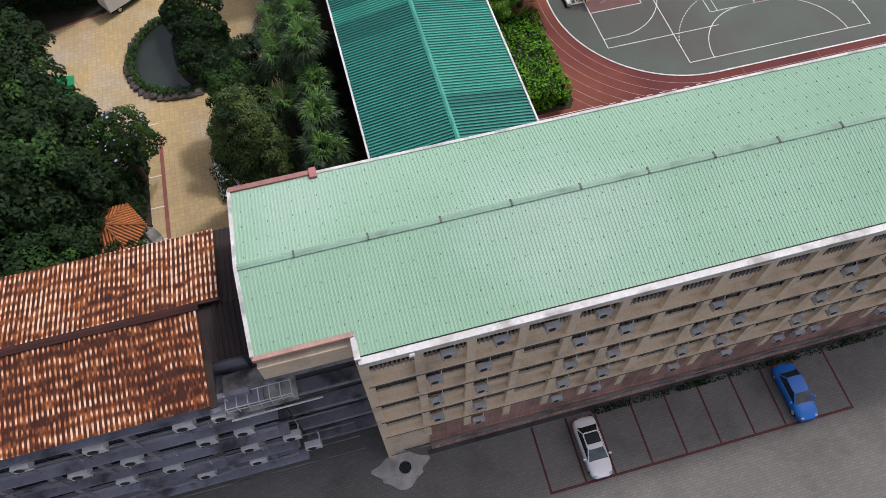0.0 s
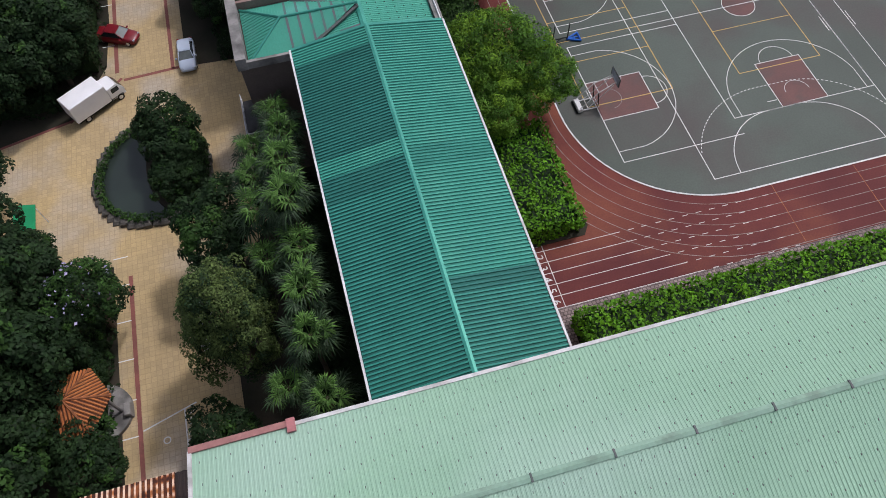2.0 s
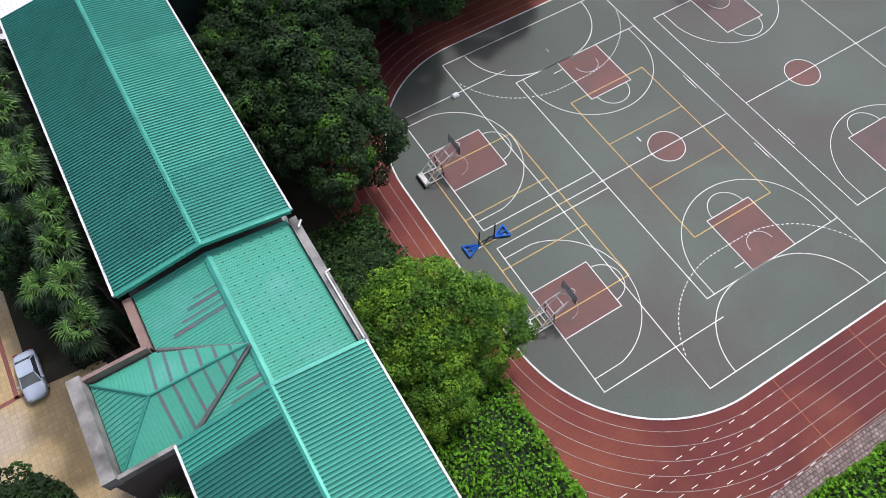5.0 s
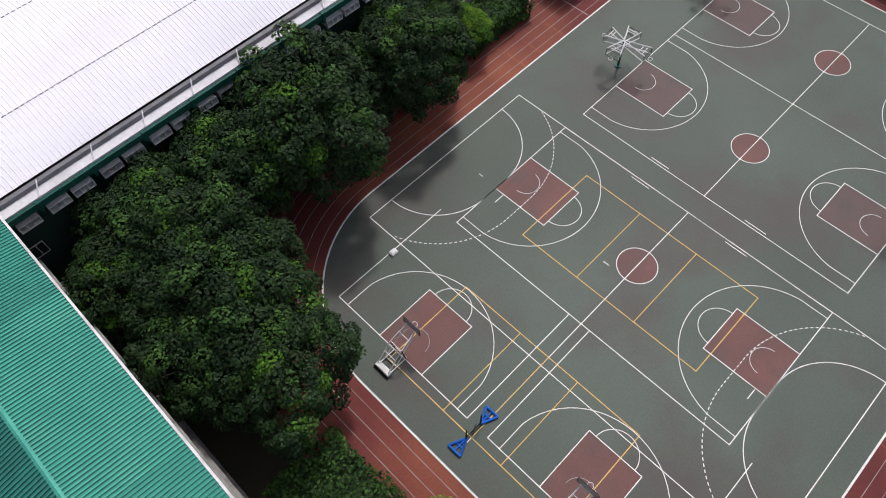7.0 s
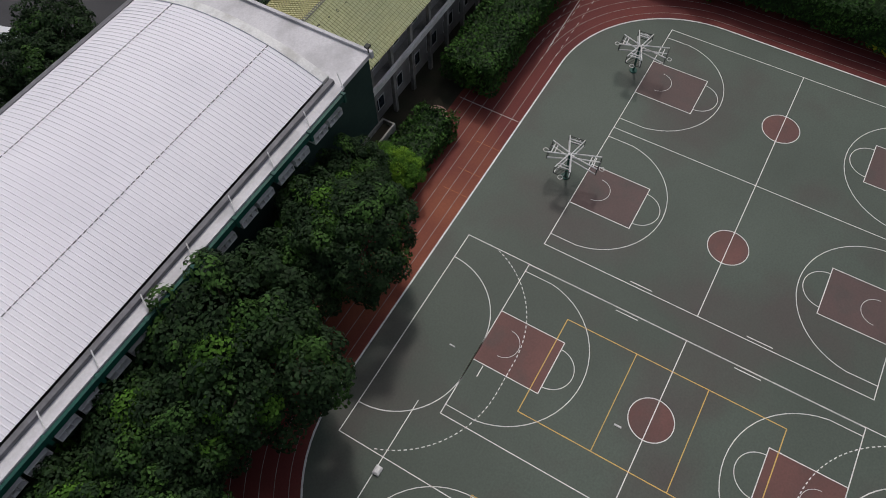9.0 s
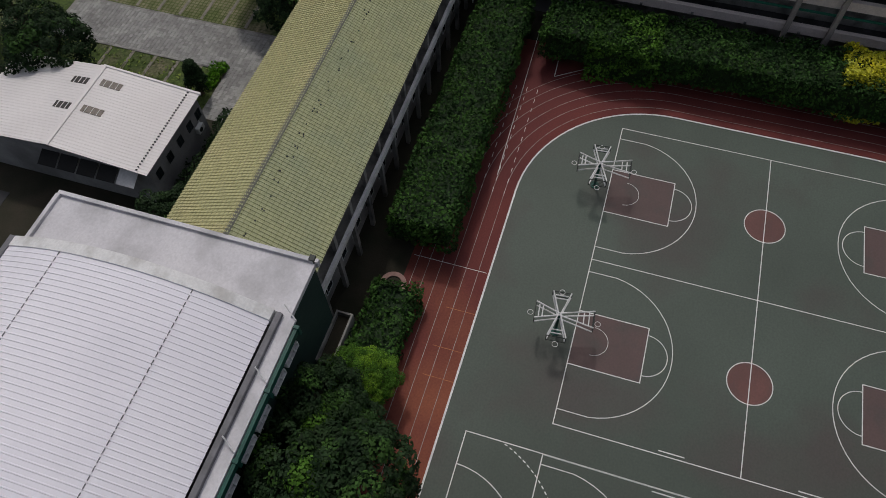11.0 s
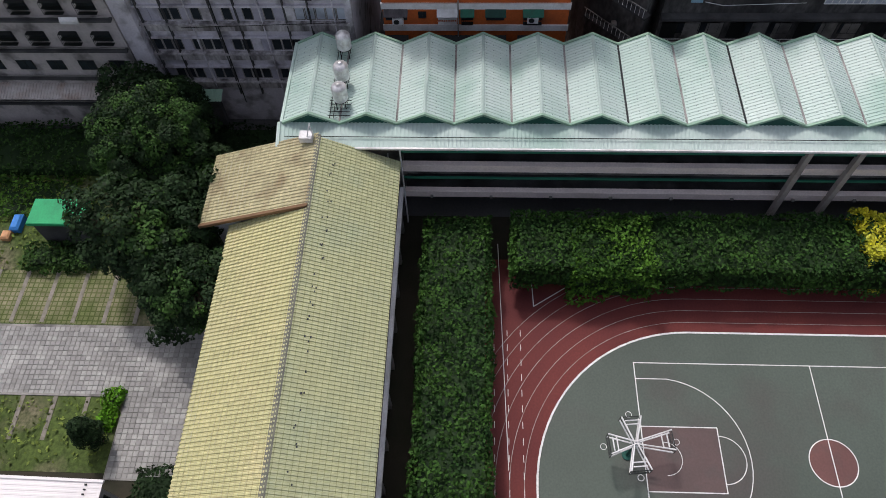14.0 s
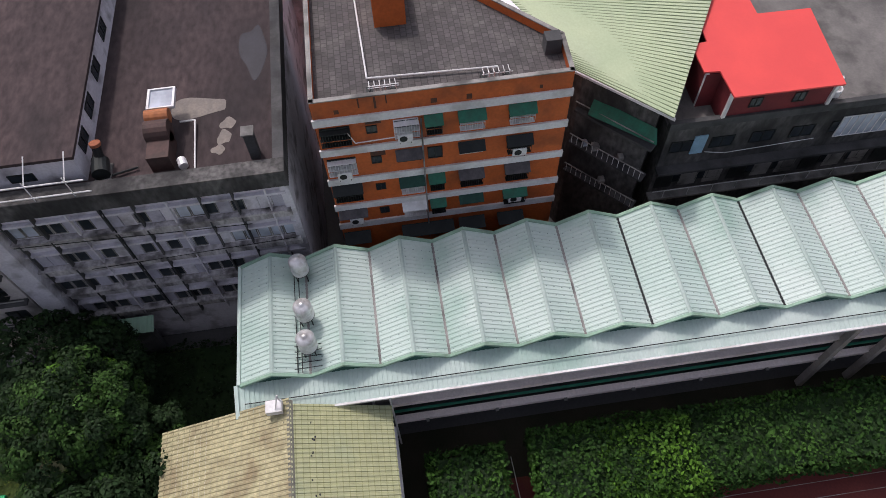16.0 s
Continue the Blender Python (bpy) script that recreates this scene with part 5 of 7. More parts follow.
for y0 in (94.8, 87.8):
    g = Geo()
    for k in range(6):
        g.tube((117.7, y0 - 0.32 * k, 23.2), (117.7, y0 - 0.32 * k, 23.9), 0.03, 5)
        g.tube((117.7, y0 - 0.32 * k, 23.75), (118.3, y0 - 0.32 * k, 23.75), 0.03, 5)
    g.tube((117.7, y0 + 0.1, 23.75), (117.7, y0 - 1.8, 23.75), 0.03, 5)
    part("meter_rack", g, WHITE, G)
    part("rack_foot", Geo().box(117.5, 118.0, y0 - 1.6, y0 - 1.2, 23.15, 23.6).box(117.5, 118.0, y0 - 0.2, y0 + 0.2, 23.15, 23.6), DARKSTEEL, G)
part("roof_hut", Geo().box(123.7, 128, 91.9, 94.0, 23.15, 25.6), ORANGE, G)
part("corner_tank", Geo().box(119.3, 120.2, 82.6, 83.6, 23.15, 24.3), DARKCONC, G)

L = thing("grey_factory_building", "stained grey factory block with ribbon windows", "building", at=(128, 110, 0))
lx = 115.6
part("wall", Geo().box(lx, 150, 101.0, 121.0, 0, 19.2), LGREY, L)
part("roof_deck", Geo().box(lx + 0.8, 150, 101.6, 121.0, 19.15, 19.3), ROOFMUD, L, "brown stained flat roof")
part("parapet", Geo().box(lx - 0.35, lx + 0.8, 100.8, 121.2, 18.6, 20.1), OLDWALL, L)
part("parapet", Geo().box(lx + 0.8, 150, 100.8, 101.5, 18.6, 20.1), DARKCONC, L)
part("corner_pier", Geo().box(lx - 0.2, lx, 100.9, 101.5, 0, 18.6), LGREY, L)
part("end_pier", Geo().box(lx - 0.9, lx, 119.6, 121.2, 0, 18.6), LGREY, L)
SPANDREL = material("rain_streaked_spandrel", (0.64, 0.62, 0.62), (0.34, 0.32, 0.32), 0.9, 0.9, bump=0.2, stain=(0.05, 0.048, 0.045), sscale=0.9, samount=0.95, grain=0.3, gscale=4, stretch=(1, 1, 0.35))
PANELGREY = material("lilac_grey_panel", (0.5, 0.49, 0.57), (0.42, 0.41, 0.48), 0.7, 0.6, stain=(0.16, 0.15, 0.17), sscale=0.8)
WINDOWS = ("llddgdggpdgplldgdppgdl", "ggddgdpgdgdgdgplllllll", "dddgdddgddpgdddgpllplll", "gdddgddgdddgddpgdddgdl")
for fl, z in enumerate((17.0, 13.5, 10.1, 6.6)):
    part("ledge", Geo().box(lx - 0.5, lx, 101.2, 119.6, z - 1.0, z - 0.85), SPANDREL, L)
    part("spandrel", Geo().box(lx - 0.3, lx, 101.2, 119.6, z - 1.75, z - 1.0), SPANDREL, L)
    part("head_band", Geo().box(lx - 0.3, lx, 101.2, 119.6, z + 0.75, z + 0.95), LGREY, L)
    for k in range(20):
        y = 118.9 - 0.9 * k
        c_ = WINDOWS[fl][k]
        if c_ in "gp":
            part("panel", Geo().bevelled(lx - 0.09, lx, y - 0.42, y + 0.42, z - 0.75, z + 0.72, 0.01), PANELGREY if c_ == "g" else LGREY, L)
        else:
            window(L, 'x', lx, y, z, 0.84, 1.4, CONC, GLASS if c_ == "d" else PALEGLASS, -1, 0)
for k in range(9):
    part("mullion_pier", Geo().box(lx - 0.34, lx, 102.4 + 2.1 * k, 102.5 + 2.1 * k, 4, 18.6), DARKCONC if k % 3 else LGREY, L)
part("drainpipe", Geo().tube((lx - 0.45, 112.7, 3), (lx - 0.45, 112.7, 18.6), 0.05, 6), DARKSTEEL, L)
part("cable", Geo().tube((lx - 0.5, 119.5, 15.9), (lx - 0.5, 104.0, 15.2), 0.03, 5).tube((lx - 0.5, 116.0, 12.3), (lx - 0.5, 101.5, 12.9), 0.03, 5), BLACK, L)
part("upper_block", Geo().box(117.2, 150, 113.4, 121.0, 19.2, 21.6), LGREY, L)
part("upper_roof", Geo().box(117.0, 150, 113.2, 121.1, 21.6, 21.85), ROOFMUD, L)
for x in (119.5, 122.5, 126, 130):
    window(L, 'y', 113.4, x, 20.6, 1.6, 1.0, DARKSTEEL, GLASS, -1, 1)
window(L, 'x', 117.2, 117.0, 20.3, 1.6, 0.7, DARKSTEEL, GLASS, -1, 1)
sc = Geo()
for y in (113.6, 116.0, 118.4, 120.8):
    sc.tube((lx - 0.2, y, 20.1), (lx - 0.2, y, 21.9), 0.04, 6)
    sc.tube((lx - 0.2, y, 21.5), (117.2, y, 22.2), 0.04, 6)
for z in (20.4, 21.5):
    sc.tube((lx - 0.2, 112.5, z), (lx - 0.2, 121.0, z), 0.05, 6)
part("roof_rail", sc, WHITE, L, "white pipe rail")
# rooftop duct
V_ = thing("roof_duct", "brown curved rooftop exhaust duct beside a white frame", "exhaust duct", at=(119, 109, 19.3))
part("duct", Geo().box(117.2, 119.5, 107.9, 109.3, 19.3, 20.6).tube((119.4, 107.9, 20.6), (119.4, 109.4, 20.6), 0.75, 16), material("duct_brown", (0.09, 0.05, 0.045), (0.06, 0.04, 0.035), 1, 0.7), V_)
part("rusty_cowl", Geo().tube((120.4, 107.9, 20.9), (120.4, 109.4, 20.9), 0.5, 16), material("rust_cowl", (0.45, 0.17, 0.07), (0.3, 0.12, 0.06), 2, 0.8), V_)
part("frame", Geo().box(121.1, 122.7, 107.7, 109.3, 20.9, 21.0), PALEGLASS, V_)
part("frame_edge", Geo().box(121.0, 122.8, 107.6, 107.75, 20.85, 21.1).box(121.0, 122.8, 109.25, 109.4, 20.85, 21.1).box(121.0, 121.1, 107.75, 109.25, 20.85, 21.1).box(122.7, 122.8, 107.75, 109.25, 20.85, 21.1), WHITE, V_)
part("pipe", Geo().tube((117.0, 106.6, 19.4), (121.0, 106.7, 19.6), 0.06, 6).tube((121.0, 106.7, 19.6), (121.0, 107.7, 19.6), 0.06, 6), WHITE, V_)
part("motor", Geo().tube((117.0, 107.2, 19.7), (117.6, 107.4, 19.7), 0.3, 12), STEEL, V_)
J_ = thing("roof_fan_unit", "dark rusty rooftop fan unit against a wall", "fan unit", at=(117.6, 112.4, 19.3))
part("housing", Geo().tube((117.0, 112.3, 19.9), (118.2, 112.5, 19.9), 0.55, 14), DARKSTEEL, J_)
part("outlet", Geo().tube((118.0, 112.4, 19.9), (118.6, 112.4, 20.9), 0.3, 12), BLACK, J_)
part("cap", Geo().tube((118.6, 112.4, 20.9), (118.65, 112.4, 21.1), 0.36, 12), material("rust_cap", (0.35, 0.12, 0.06), None, 2, 0.8), J_)
part("foot", Geo().box(116.9, 118.3, 111.9, 112.9, 19.3, 19.45), CONC, J_)
part("pipe", Geo().tube((117.2, 111.8, 19.5), (117.6, 110.2, 19.5), 0.08, 6), DARKSTEEL, J_)
N_ = thing("roof_chimney", "dark square rooftop vent stack on stained roof", "chimney", at=(119, 102.6, 19.3))
part("stack", Geo().box(117.2, 117.8, 102.4, 103.0, 19.3, 21.6), DARKCONC, N_)
part("cap", Geo().box(117.1, 117.9, 102.3, 103.1, 21.6, 21.7), CONC, N_)
for i, (x, y, rx, ry) in enumerate(((122.4, 106.6, 0.9, 2.3), (119.4, 104.8, 0.6, 0.5), (120.6, 104.6, 0.5, 0.5), (118.4, 105.2, 0.4, 0.4), (127.5, 102.9, 2.6, 0.9))):
    pts = [(x + rx * math.cos(a) * (1 + 0.25 * math.sin(3 * a + i)), y + ry * math.sin(a) * (1 + 0.2 * math.cos(2 * a + i))) for a in (2 * math.pi * k / 26 for k in range(26))]
    part("roof_patch", Geo().prism(pts, 19.3, 19.312), material("roof_patch", (0.26, 0.23, 0.2), (0.2, 0.18, 0.165), 1.5, 0.9) if i < 4 else material("wet_patch", (0.03, 0.03, 0.04), None, 0.8, 0.25, spec=0.2), L, "pale repair patch" if i < 4 else "shallow wet puddle")

K = thing("old_tenement_building", "old grey tenement with caged windows and ledges", "building", at=(130, 133, 0))
part("wall", Geo().box(114.6, 150, 121.3, 150, 0, 18.0), material("tenement_wall", (0.58, 0.53, 0.52), (0.42, 0.39, 0.38), 0.5, 0.9, stain=(0.07, 0.065, 0.06), sscale=0.5, samount=0.8), K)
part("roof", Geo().box(114.2, 150, 121.25, 150, 18.0, 18.3), DARKCONC, K)
part("white_roof", Geo().corrugated((114.8, 122.0, 18.5), (0, 8, 0), (5, 0, 0.7), 0.3, 0.05), WHITESHEET, K)
for z in (15.2, 11.8, 8.4, 5.0):
    part("ledge", Geo().box(114.1, 114.6, 121.3, 150, z - 1.5, z - 1.3), DARKCONC, K)
    part("pipe", Geo().tube((114.3, 121.4, z - 1.1), (114.3, 150, z - 1.15), 0.05, 6), CONC, K)
    for k in range(9):
        y = 123.0 + 2.9 * k
        window(K, 'x', 114.6, y, z, 1.5, 1.1, DARKSTEEL, GLASS, -1, 1)
        if z > 10:
            grille(K, 114.55, y, z - 0.1, 1.6, 1.2, 0.4)
part("hanging_sheet", Geo().slab([(113.9, 124.0, 14.0), (114.1, 124.0, 14.3), (114.1, 125.6, 14.3), (113.9, 125.6, 14.0)], 0.3), WHITE, K)
part("rusty_awning", Geo().corrugated((112.9, 121.0, 5.6), (0, 20, 0), (1.8, 0, 0.5), 0.3, 0.05), material("pale_rust_sheet", (0.7, 0.66, 0.62), (0.52, 0.46, 0.42), 0.6, 0.8, stain=(0.4, 0.18, 0.07), sscale=0.5), K)

Y_ = thing("lime_roof_building", "dark building under a pale lime sheet roof", "building", at=(122, 77, 0))
part("wall", Geo().prism([(117.6, 75.6), (121.6, 79.9), (131, 83.6), (131, 70), (126.0, 70.0)], 0, 18.6), OLDWALL, Y_)
part("roof", Geo().add([(116.2, 75.2, 19.2), (121.6, 80.7, 19.4), (133.0, 86.0, 20.2), (131.0, 66.5, 19.6)], [(0, 3, 2, 1)]), LIME, Y_)
rb = Geo()
for k in range(44):
    t = k / 44
    p = Vector((116.2, 75.2, 19.22)).lerp(Vector((131.0, 66.5, 19.62)), t)
    q = Vector((121.6, 80.7, 19.42)).lerp(Vector((133.0, 86.0, 20.22)), t)
    rb.tube(p, q, 0.045, 4)
part("roof_rib", rb, LIMERIB, Y_, kind="stuff")
part("white_roof", Geo().slab([(125.6, 82.4, 19.95), (124.8, 86.5, 20.2), (133, 92.0, 20.4), (133, 86.0, 20.3)], 0.1), WHITESHEET, Y_)
part("roof_edge", Geo().slab([(116.1, 75.15, 19.15), (116.3, 75.1, 19.15), (121.7, 80.6, 19.35), (121.5, 80.8, 19.35)], 0.2), WHITE, Y_)
for z in (15.5, 12.0, 8.5):
    part("balcony", Geo().prism([(116.6, 75.8), (117.2, 75.2), (121.9, 79.6), (121.3, 80.2)], z - 0.2, z), DARKCONC, Y_)
    part("balcony_rail", Geo().tube((116.6, 75.8, z + 0.9), (121.3, 80.2, z + 0.9), 0.05, 6), CONC, Y_)
part("green_sheet", Geo().slab([(116.5, 75.6, 16.2), (117.3, 75.5, 17.0), (120.9, 79.0, 17.0), (120.1, 79.6, 16.2)], 0.05), GREENAWN, Y_)

for k in range(14):
    f = (k + 0.5) / 14
    x, y = 116.6 + 4.7 * f, 75.8 + 4.4 * f
    for z in (12.0, 8.5):
        part("baluster", Geo().tube((x, y, z), (x, y, z + 0.9), 0.025, 4), STEEL, Y_)
for f, z, w in ((0.3, 12.6, 0.5), (0.62, 12.3, 0.7), (0.78, 12.1, 0.4), (0.45, 9.0, 0.6)):
    x, y = 116.9 + 4.7 * f, 75.6 + 4.4 * f
    part("laundry", Geo().bevelled(x - 0.1, x + w * 0.7, y - 0.1, y + w * 0.6, z, z + 0.5, 0.05), PALEGLASS if f > 0.7 else CONC, Y_)

R_ = thing("grey_workshop_building", "dark stained workshop block with a flat roof", "building", at=(126, 62, 0))
part("wall", Geo().box(118.1, 140, 40, 74.0, 0, 15.6), OLDWALL, R_)
part("roof_deck", Geo().box(118.3, 140, 40, 73.8, 15.6, 15.75), material("mossy_roof", (0.2, 0.19, 0.18), (0.13, 0.125, 0.12), 0.4, 0.9, stain=(0.07, 0.07, 0.065), sscale=0.5, samount=0.8), R_)
part("parapet", Geo().box(118.0, 118.4, 40, 74.1, 15.6, 16.3), DARKCONC, R_)
part("ledge", Geo().box(117.3, 118.1, 40, 74.1, 11.2, 11.45), DARKCONC, R_)
part("ledge", Geo().box(117.3, 118.1, 40, 74.1, 8.0, 8.2), CONC, R_)
for k in range(9):
    window(R_, 'x', 118.1, 72.6 - 3.1 * k, 13.6, 1.8, 1.2, DARKSTEEL, GLASS, -1, 1)
    window(R_, 'x', 118.1, 72.6 - 3.1 * k, 9.8, 1.8, 1.2, DARKSTEEL, GLASS, -1, 1)
part("blue_door", Geo().box(118.02, 118.1, 70.8, 71.8, 12.6, 14.6), material("pale_blue_paint", (0.3, 0.5, 0.65), None, 1, 0.6), R_)
window(R_, 'x', 118.0, 57.5, 13.6, 6.0, 2.2, WHITE, PALEGLASS, -1, 9)
for k in range(16):
    y = 73.0 - 2.0 * k
    part("shutter", Geo().box(118.04, 118.1, y - 0.7, y + 0.7, 8.7, 10.4), CONC if k % 3 else DARKSTEEL, R_)
    part("ledge_rail", Geo().tube((117.4, y, 8.2), (117.4, y, 9.1), 0.03, 4), STEEL, R_)
part("ledge_rail", Geo().tube((117.4, 41, 9.1), (117.4, 74, 9.1), 0.035, 5), STEEL, R_)
part("cable", Geo().tube((118.0, 70.6, 12.7), (117.9, 69.0, 12.4), 0.03, 5).tube((117.9, 69.0, 12.4), (118.0, 62.0, 12.6), 0.03, 5), WHITE, R_)
U_ = thing("red_roof_hut", "rooftop hut with a bright red sheet roof", "hut", at=(121, 67, 15.7))
part("wall", Geo().box(118.2, 124.4, 62.6, 70.4, 15.75, 18.9), REDWALL, U_)
part("roof", Geo().prism([(117.3, 62.8), (117.4, 70.6), (119.9, 70.7), (120.0, 71.8), (122.8, 71.8), (122.9, 70.6), (125.2, 70.5), (125.0, 62.0)], 18.98, 19.12), REDROOF, U_)
part("roof_ext", Geo().box(125.0, 130.0, 66.0, 70.0, 18.8, 19.1), REDROOF, U_)
part("annex", Geo().box(119.9, 122.8, 70.4, 71.6, 15.75, 18.9), REDWALL, U_)
for p in ((118.1, 62.6), (118.1, 70.3), (120.0, 71.5)):
    part("corner_trim", Geo().box(p[0] - 0.08, p[0] + 0.12, p[1] - 0.12, p[1] + 0.12, 15.75, 18.95), WHITE, U_)
part("base_trim", Geo().box(118.05, 118.2, 62.6, 70.4, 15.75, 15.95), WHITE, U_)
for y in (65.0, 68.2):
    window(U_, 'x', 118.2, y, 17.4, 0.9, 0.9, DARKSTEEL, GLASS, -1, 1)
BK = thing("basin", "white round rooftop basin on a dark stand", "basin", at=(118.8, 61.6, 15.75))
part("bowl", Geo().ring((119.0, 61.7), 0.38, 0.48, 16.3, 16.9, 20).ring((119.0, 61.7), 0.0, 0.38, 16.3, 16.4, 20), WHITE, BK)
part("stand", Geo().tube((119.0, 61.7, 15.75), (119.0, 61.7, 16.3), 0.3, 10), DARKSTEEL, BK)
far = thing("far_roof_building", "grey flat-roofed block behind the workshop", "building", at=(150, 60, 0))
part("wall", Geo().box(140.5, 170, 30, 110, 0, 16), LGREY, far)
part("roof", Geo().box(140.3, 170, 30, 110, 16, 16.3), CONC, far)

# ---- white house, sheds ----
H = thing("white_house", "small house with a white ribbed sheet roof", "house", at=(73, 122, 0))
wall_box(H, 68.9, 77.9, 115.7, 135.0, 0, 5.2, material("house_wall", (0.4, 0.4, 0.4), (0.3, 0.3, 0.3), 0.5, 0.85, stain=(0.1, 0.1, 0.1)))
part("roof", Geo().corrugated((68.4, 115.35, 5.45), (9.8, 0, 0), (0, 9.65, 0.95), 0.33, 0.018), HOUSEWHITE, H)
part("roof", Geo().corrugated((68.4, 135.0, 5.45), (9.8, 0, 0), (0, -10.0, 0.95), 0.33, 0.018), HOUSEWHITE, H)
part("ridge_cap", Geo().slab([(68.4, 124.7, 6.45), (78.2, 124.7, 6.45), (78.2, 125.0, 6.5), (68.4, 125.0, 6.5)], 0.04).slab([(68.4, 125.0, 6.5), (78.2, 125.0, 6.5), (78.2, 125.3, 6.45), (68.4, 125.3, 6.45)], 0.04), HOUSEWHITE, H)
part("verge", Geo().slab([(78.1, 115.3, 5.55), (78.3, 115.3, 5.55), (78.3, 125, 6.5), (78.1, 125, 6.5)], 0.2), HOUSEWHITE, H)
for k in range(30):
    part("eave_clip", Geo().box(68.6 + 0.32 * k, 68.7 + 0.32 * k, 116.35, 116.5, 5.55, 5.66), DARKSTEEL, H)
SKYDARK, SKYPALE = material("skylight_dark", (0.06, 0.055, 0.05), None, 3, 0.4), material("skylight_film", (0.2, 0.17, 0.14), None, 3, 0.5)
for x, y, hl in ((76.3, 123.2, 1.0), (73.05, 123.2, 1.0), (76.05, 126.3, 0.85), (72.9, 126.2, 0.85)):
    k = 0.0985 if y < 125 else -0.095
    za, zb = 6.42 - abs(y - hl - 124.95) * abs(k) + 0.03, 6.42 - abs(y + hl - 124.95) * abs(k) + 0.03
    sk = part("skylight", Geo().slab([(x - 0.38, y - hl, za), (x + 0.38, y - hl, za), (x + 0.38, y + hl, zb), (x - 0.38, y + hl, zb)], 0.06), SKYPALE if y < 125 else SKYDARK, H)
    for q in (-1, 0, 1):
        part("glazing_bar", Geo().slab([(x - 0.4, y + q * hl * 0.6 - 0.03, (za + zb) / 2 + q * 0.3 * (zb - za) + 0.03), (x + 0.4, y + q * hl * 0.6 - 0.03, (za + zb) / 2 + q * 0.3 * (zb - za) + 0.03), (x + 0.4, y + q * hl * 0.6 + 0.03, (za + zb) / 2 + q * 0.3 * (zb - za) + 0.03), (x - 0.4, y + q * hl * 0.6 + 0.03, (za + zb) / 2 + q * 0.3 * (zb - za) + 0.03)], 0.03), HOUSEWHITE, sk)
for x in (70.0, 71.9, 73.8, 75.6, 77.2):
    window(H, 'y', 115.7, x, 3.7, 0.8, 1.0, DARKSTEEL, GLASS, -1, 1)
for k in range(5):
    y = 116.8 + 2.0 * k
    part("awning", Geo().slab([(67.6, y, 4.1), (68.9, y, 4.7), (68.9, y + 1.8, 4.7), (67.6, y + 1.8, 4.1)], 0.05), BLACK if k else WHITE, H)
place(AC_WHITE, pose(76.4, 115.6, 2.3, 0, 0, 0), USED)
S_ = thing("green_shed", "small shed with a flat bright green roof", "shed", at=(101, 127, 0))
part("wall", Geo().box(100.3, 102.5, 124.6, 129.0, 0, 3.6), DARKCONC, S_)
part("roof", Geo().bevelled(100.0, 102.7, 124.3, 129.2, 3.6, 3.95, 0.06), GREENCANVAS, S_)
Q_ = thing("lean_to_shed", "low lean-to with a pale green sheet roof", "shed", at=(115, 118, 0))
part("wall", Geo().box(113.9, 114.5, 114.8, 124.6, 0, 4.5), DARKCONC, Q_)
part("roof", Geo().corrugated((113.6, 114.4, 4.7), (0, 10.5, 0), (1.3, 0, 0.35), 0.3, 0.05), PALEGREEN, Q_)
O_ = thing("tarpaulin_bundle", "blue and orange tarpaulin bundle on the grass", "tarpaulin", at=(101.8, 133, 0))
part("sheet", Geo().bevelled(101.5, 103.2, 132.2, 133.1, 0, 0.8, 0.2), material("blue_tarp", (0.06, 0.3, 0.8), None, 2, 0.6), O_)
part("bundle", Geo().bevelled(100.6, 101.5, 132.9, 133.7, 0, 0.6, 0.15), material("orange_tarp", (0.75, 0.4, 0.2), None, 2, 0.6), O_)

# ---- ground north of the yellow-roofed wing ----
structure("ground_grass", Geo().box(80, 114, 112, 150, -0.05, 0.01), GRASS, "rough green grass with bare patches", "grass")
structure("pavement_grey", Geo().box(86.0, 92.3, 109.4, 140, -0.04, 0.04).box(79.5, 86.0, 109.4, 118.2, -0.04, 0.04), CONC, "grey block paving, dark joints", "pavement")
structure("bay_ground", Geo().box(92.4, 97.6, 119.2, 138.0, -0.04, 0.03), BAYPAVE, "grass-grown block paving of parking bays", "pavement")
for k in range(7):
    structure("parking_strip", Geo().box(92.5, 97.6, 119.0 + 2.7 * k, 119.35 + 2.7 * k, 0, 0.06), BAYSTRIP, "pale paved strip between grassy parking bays", "pavement")
structure("road_edge", Geo().box(86.0, 86.2, 119.7, 140, 0.0, 0.1), CONC, "grey kerb beside the paving", "kerb")


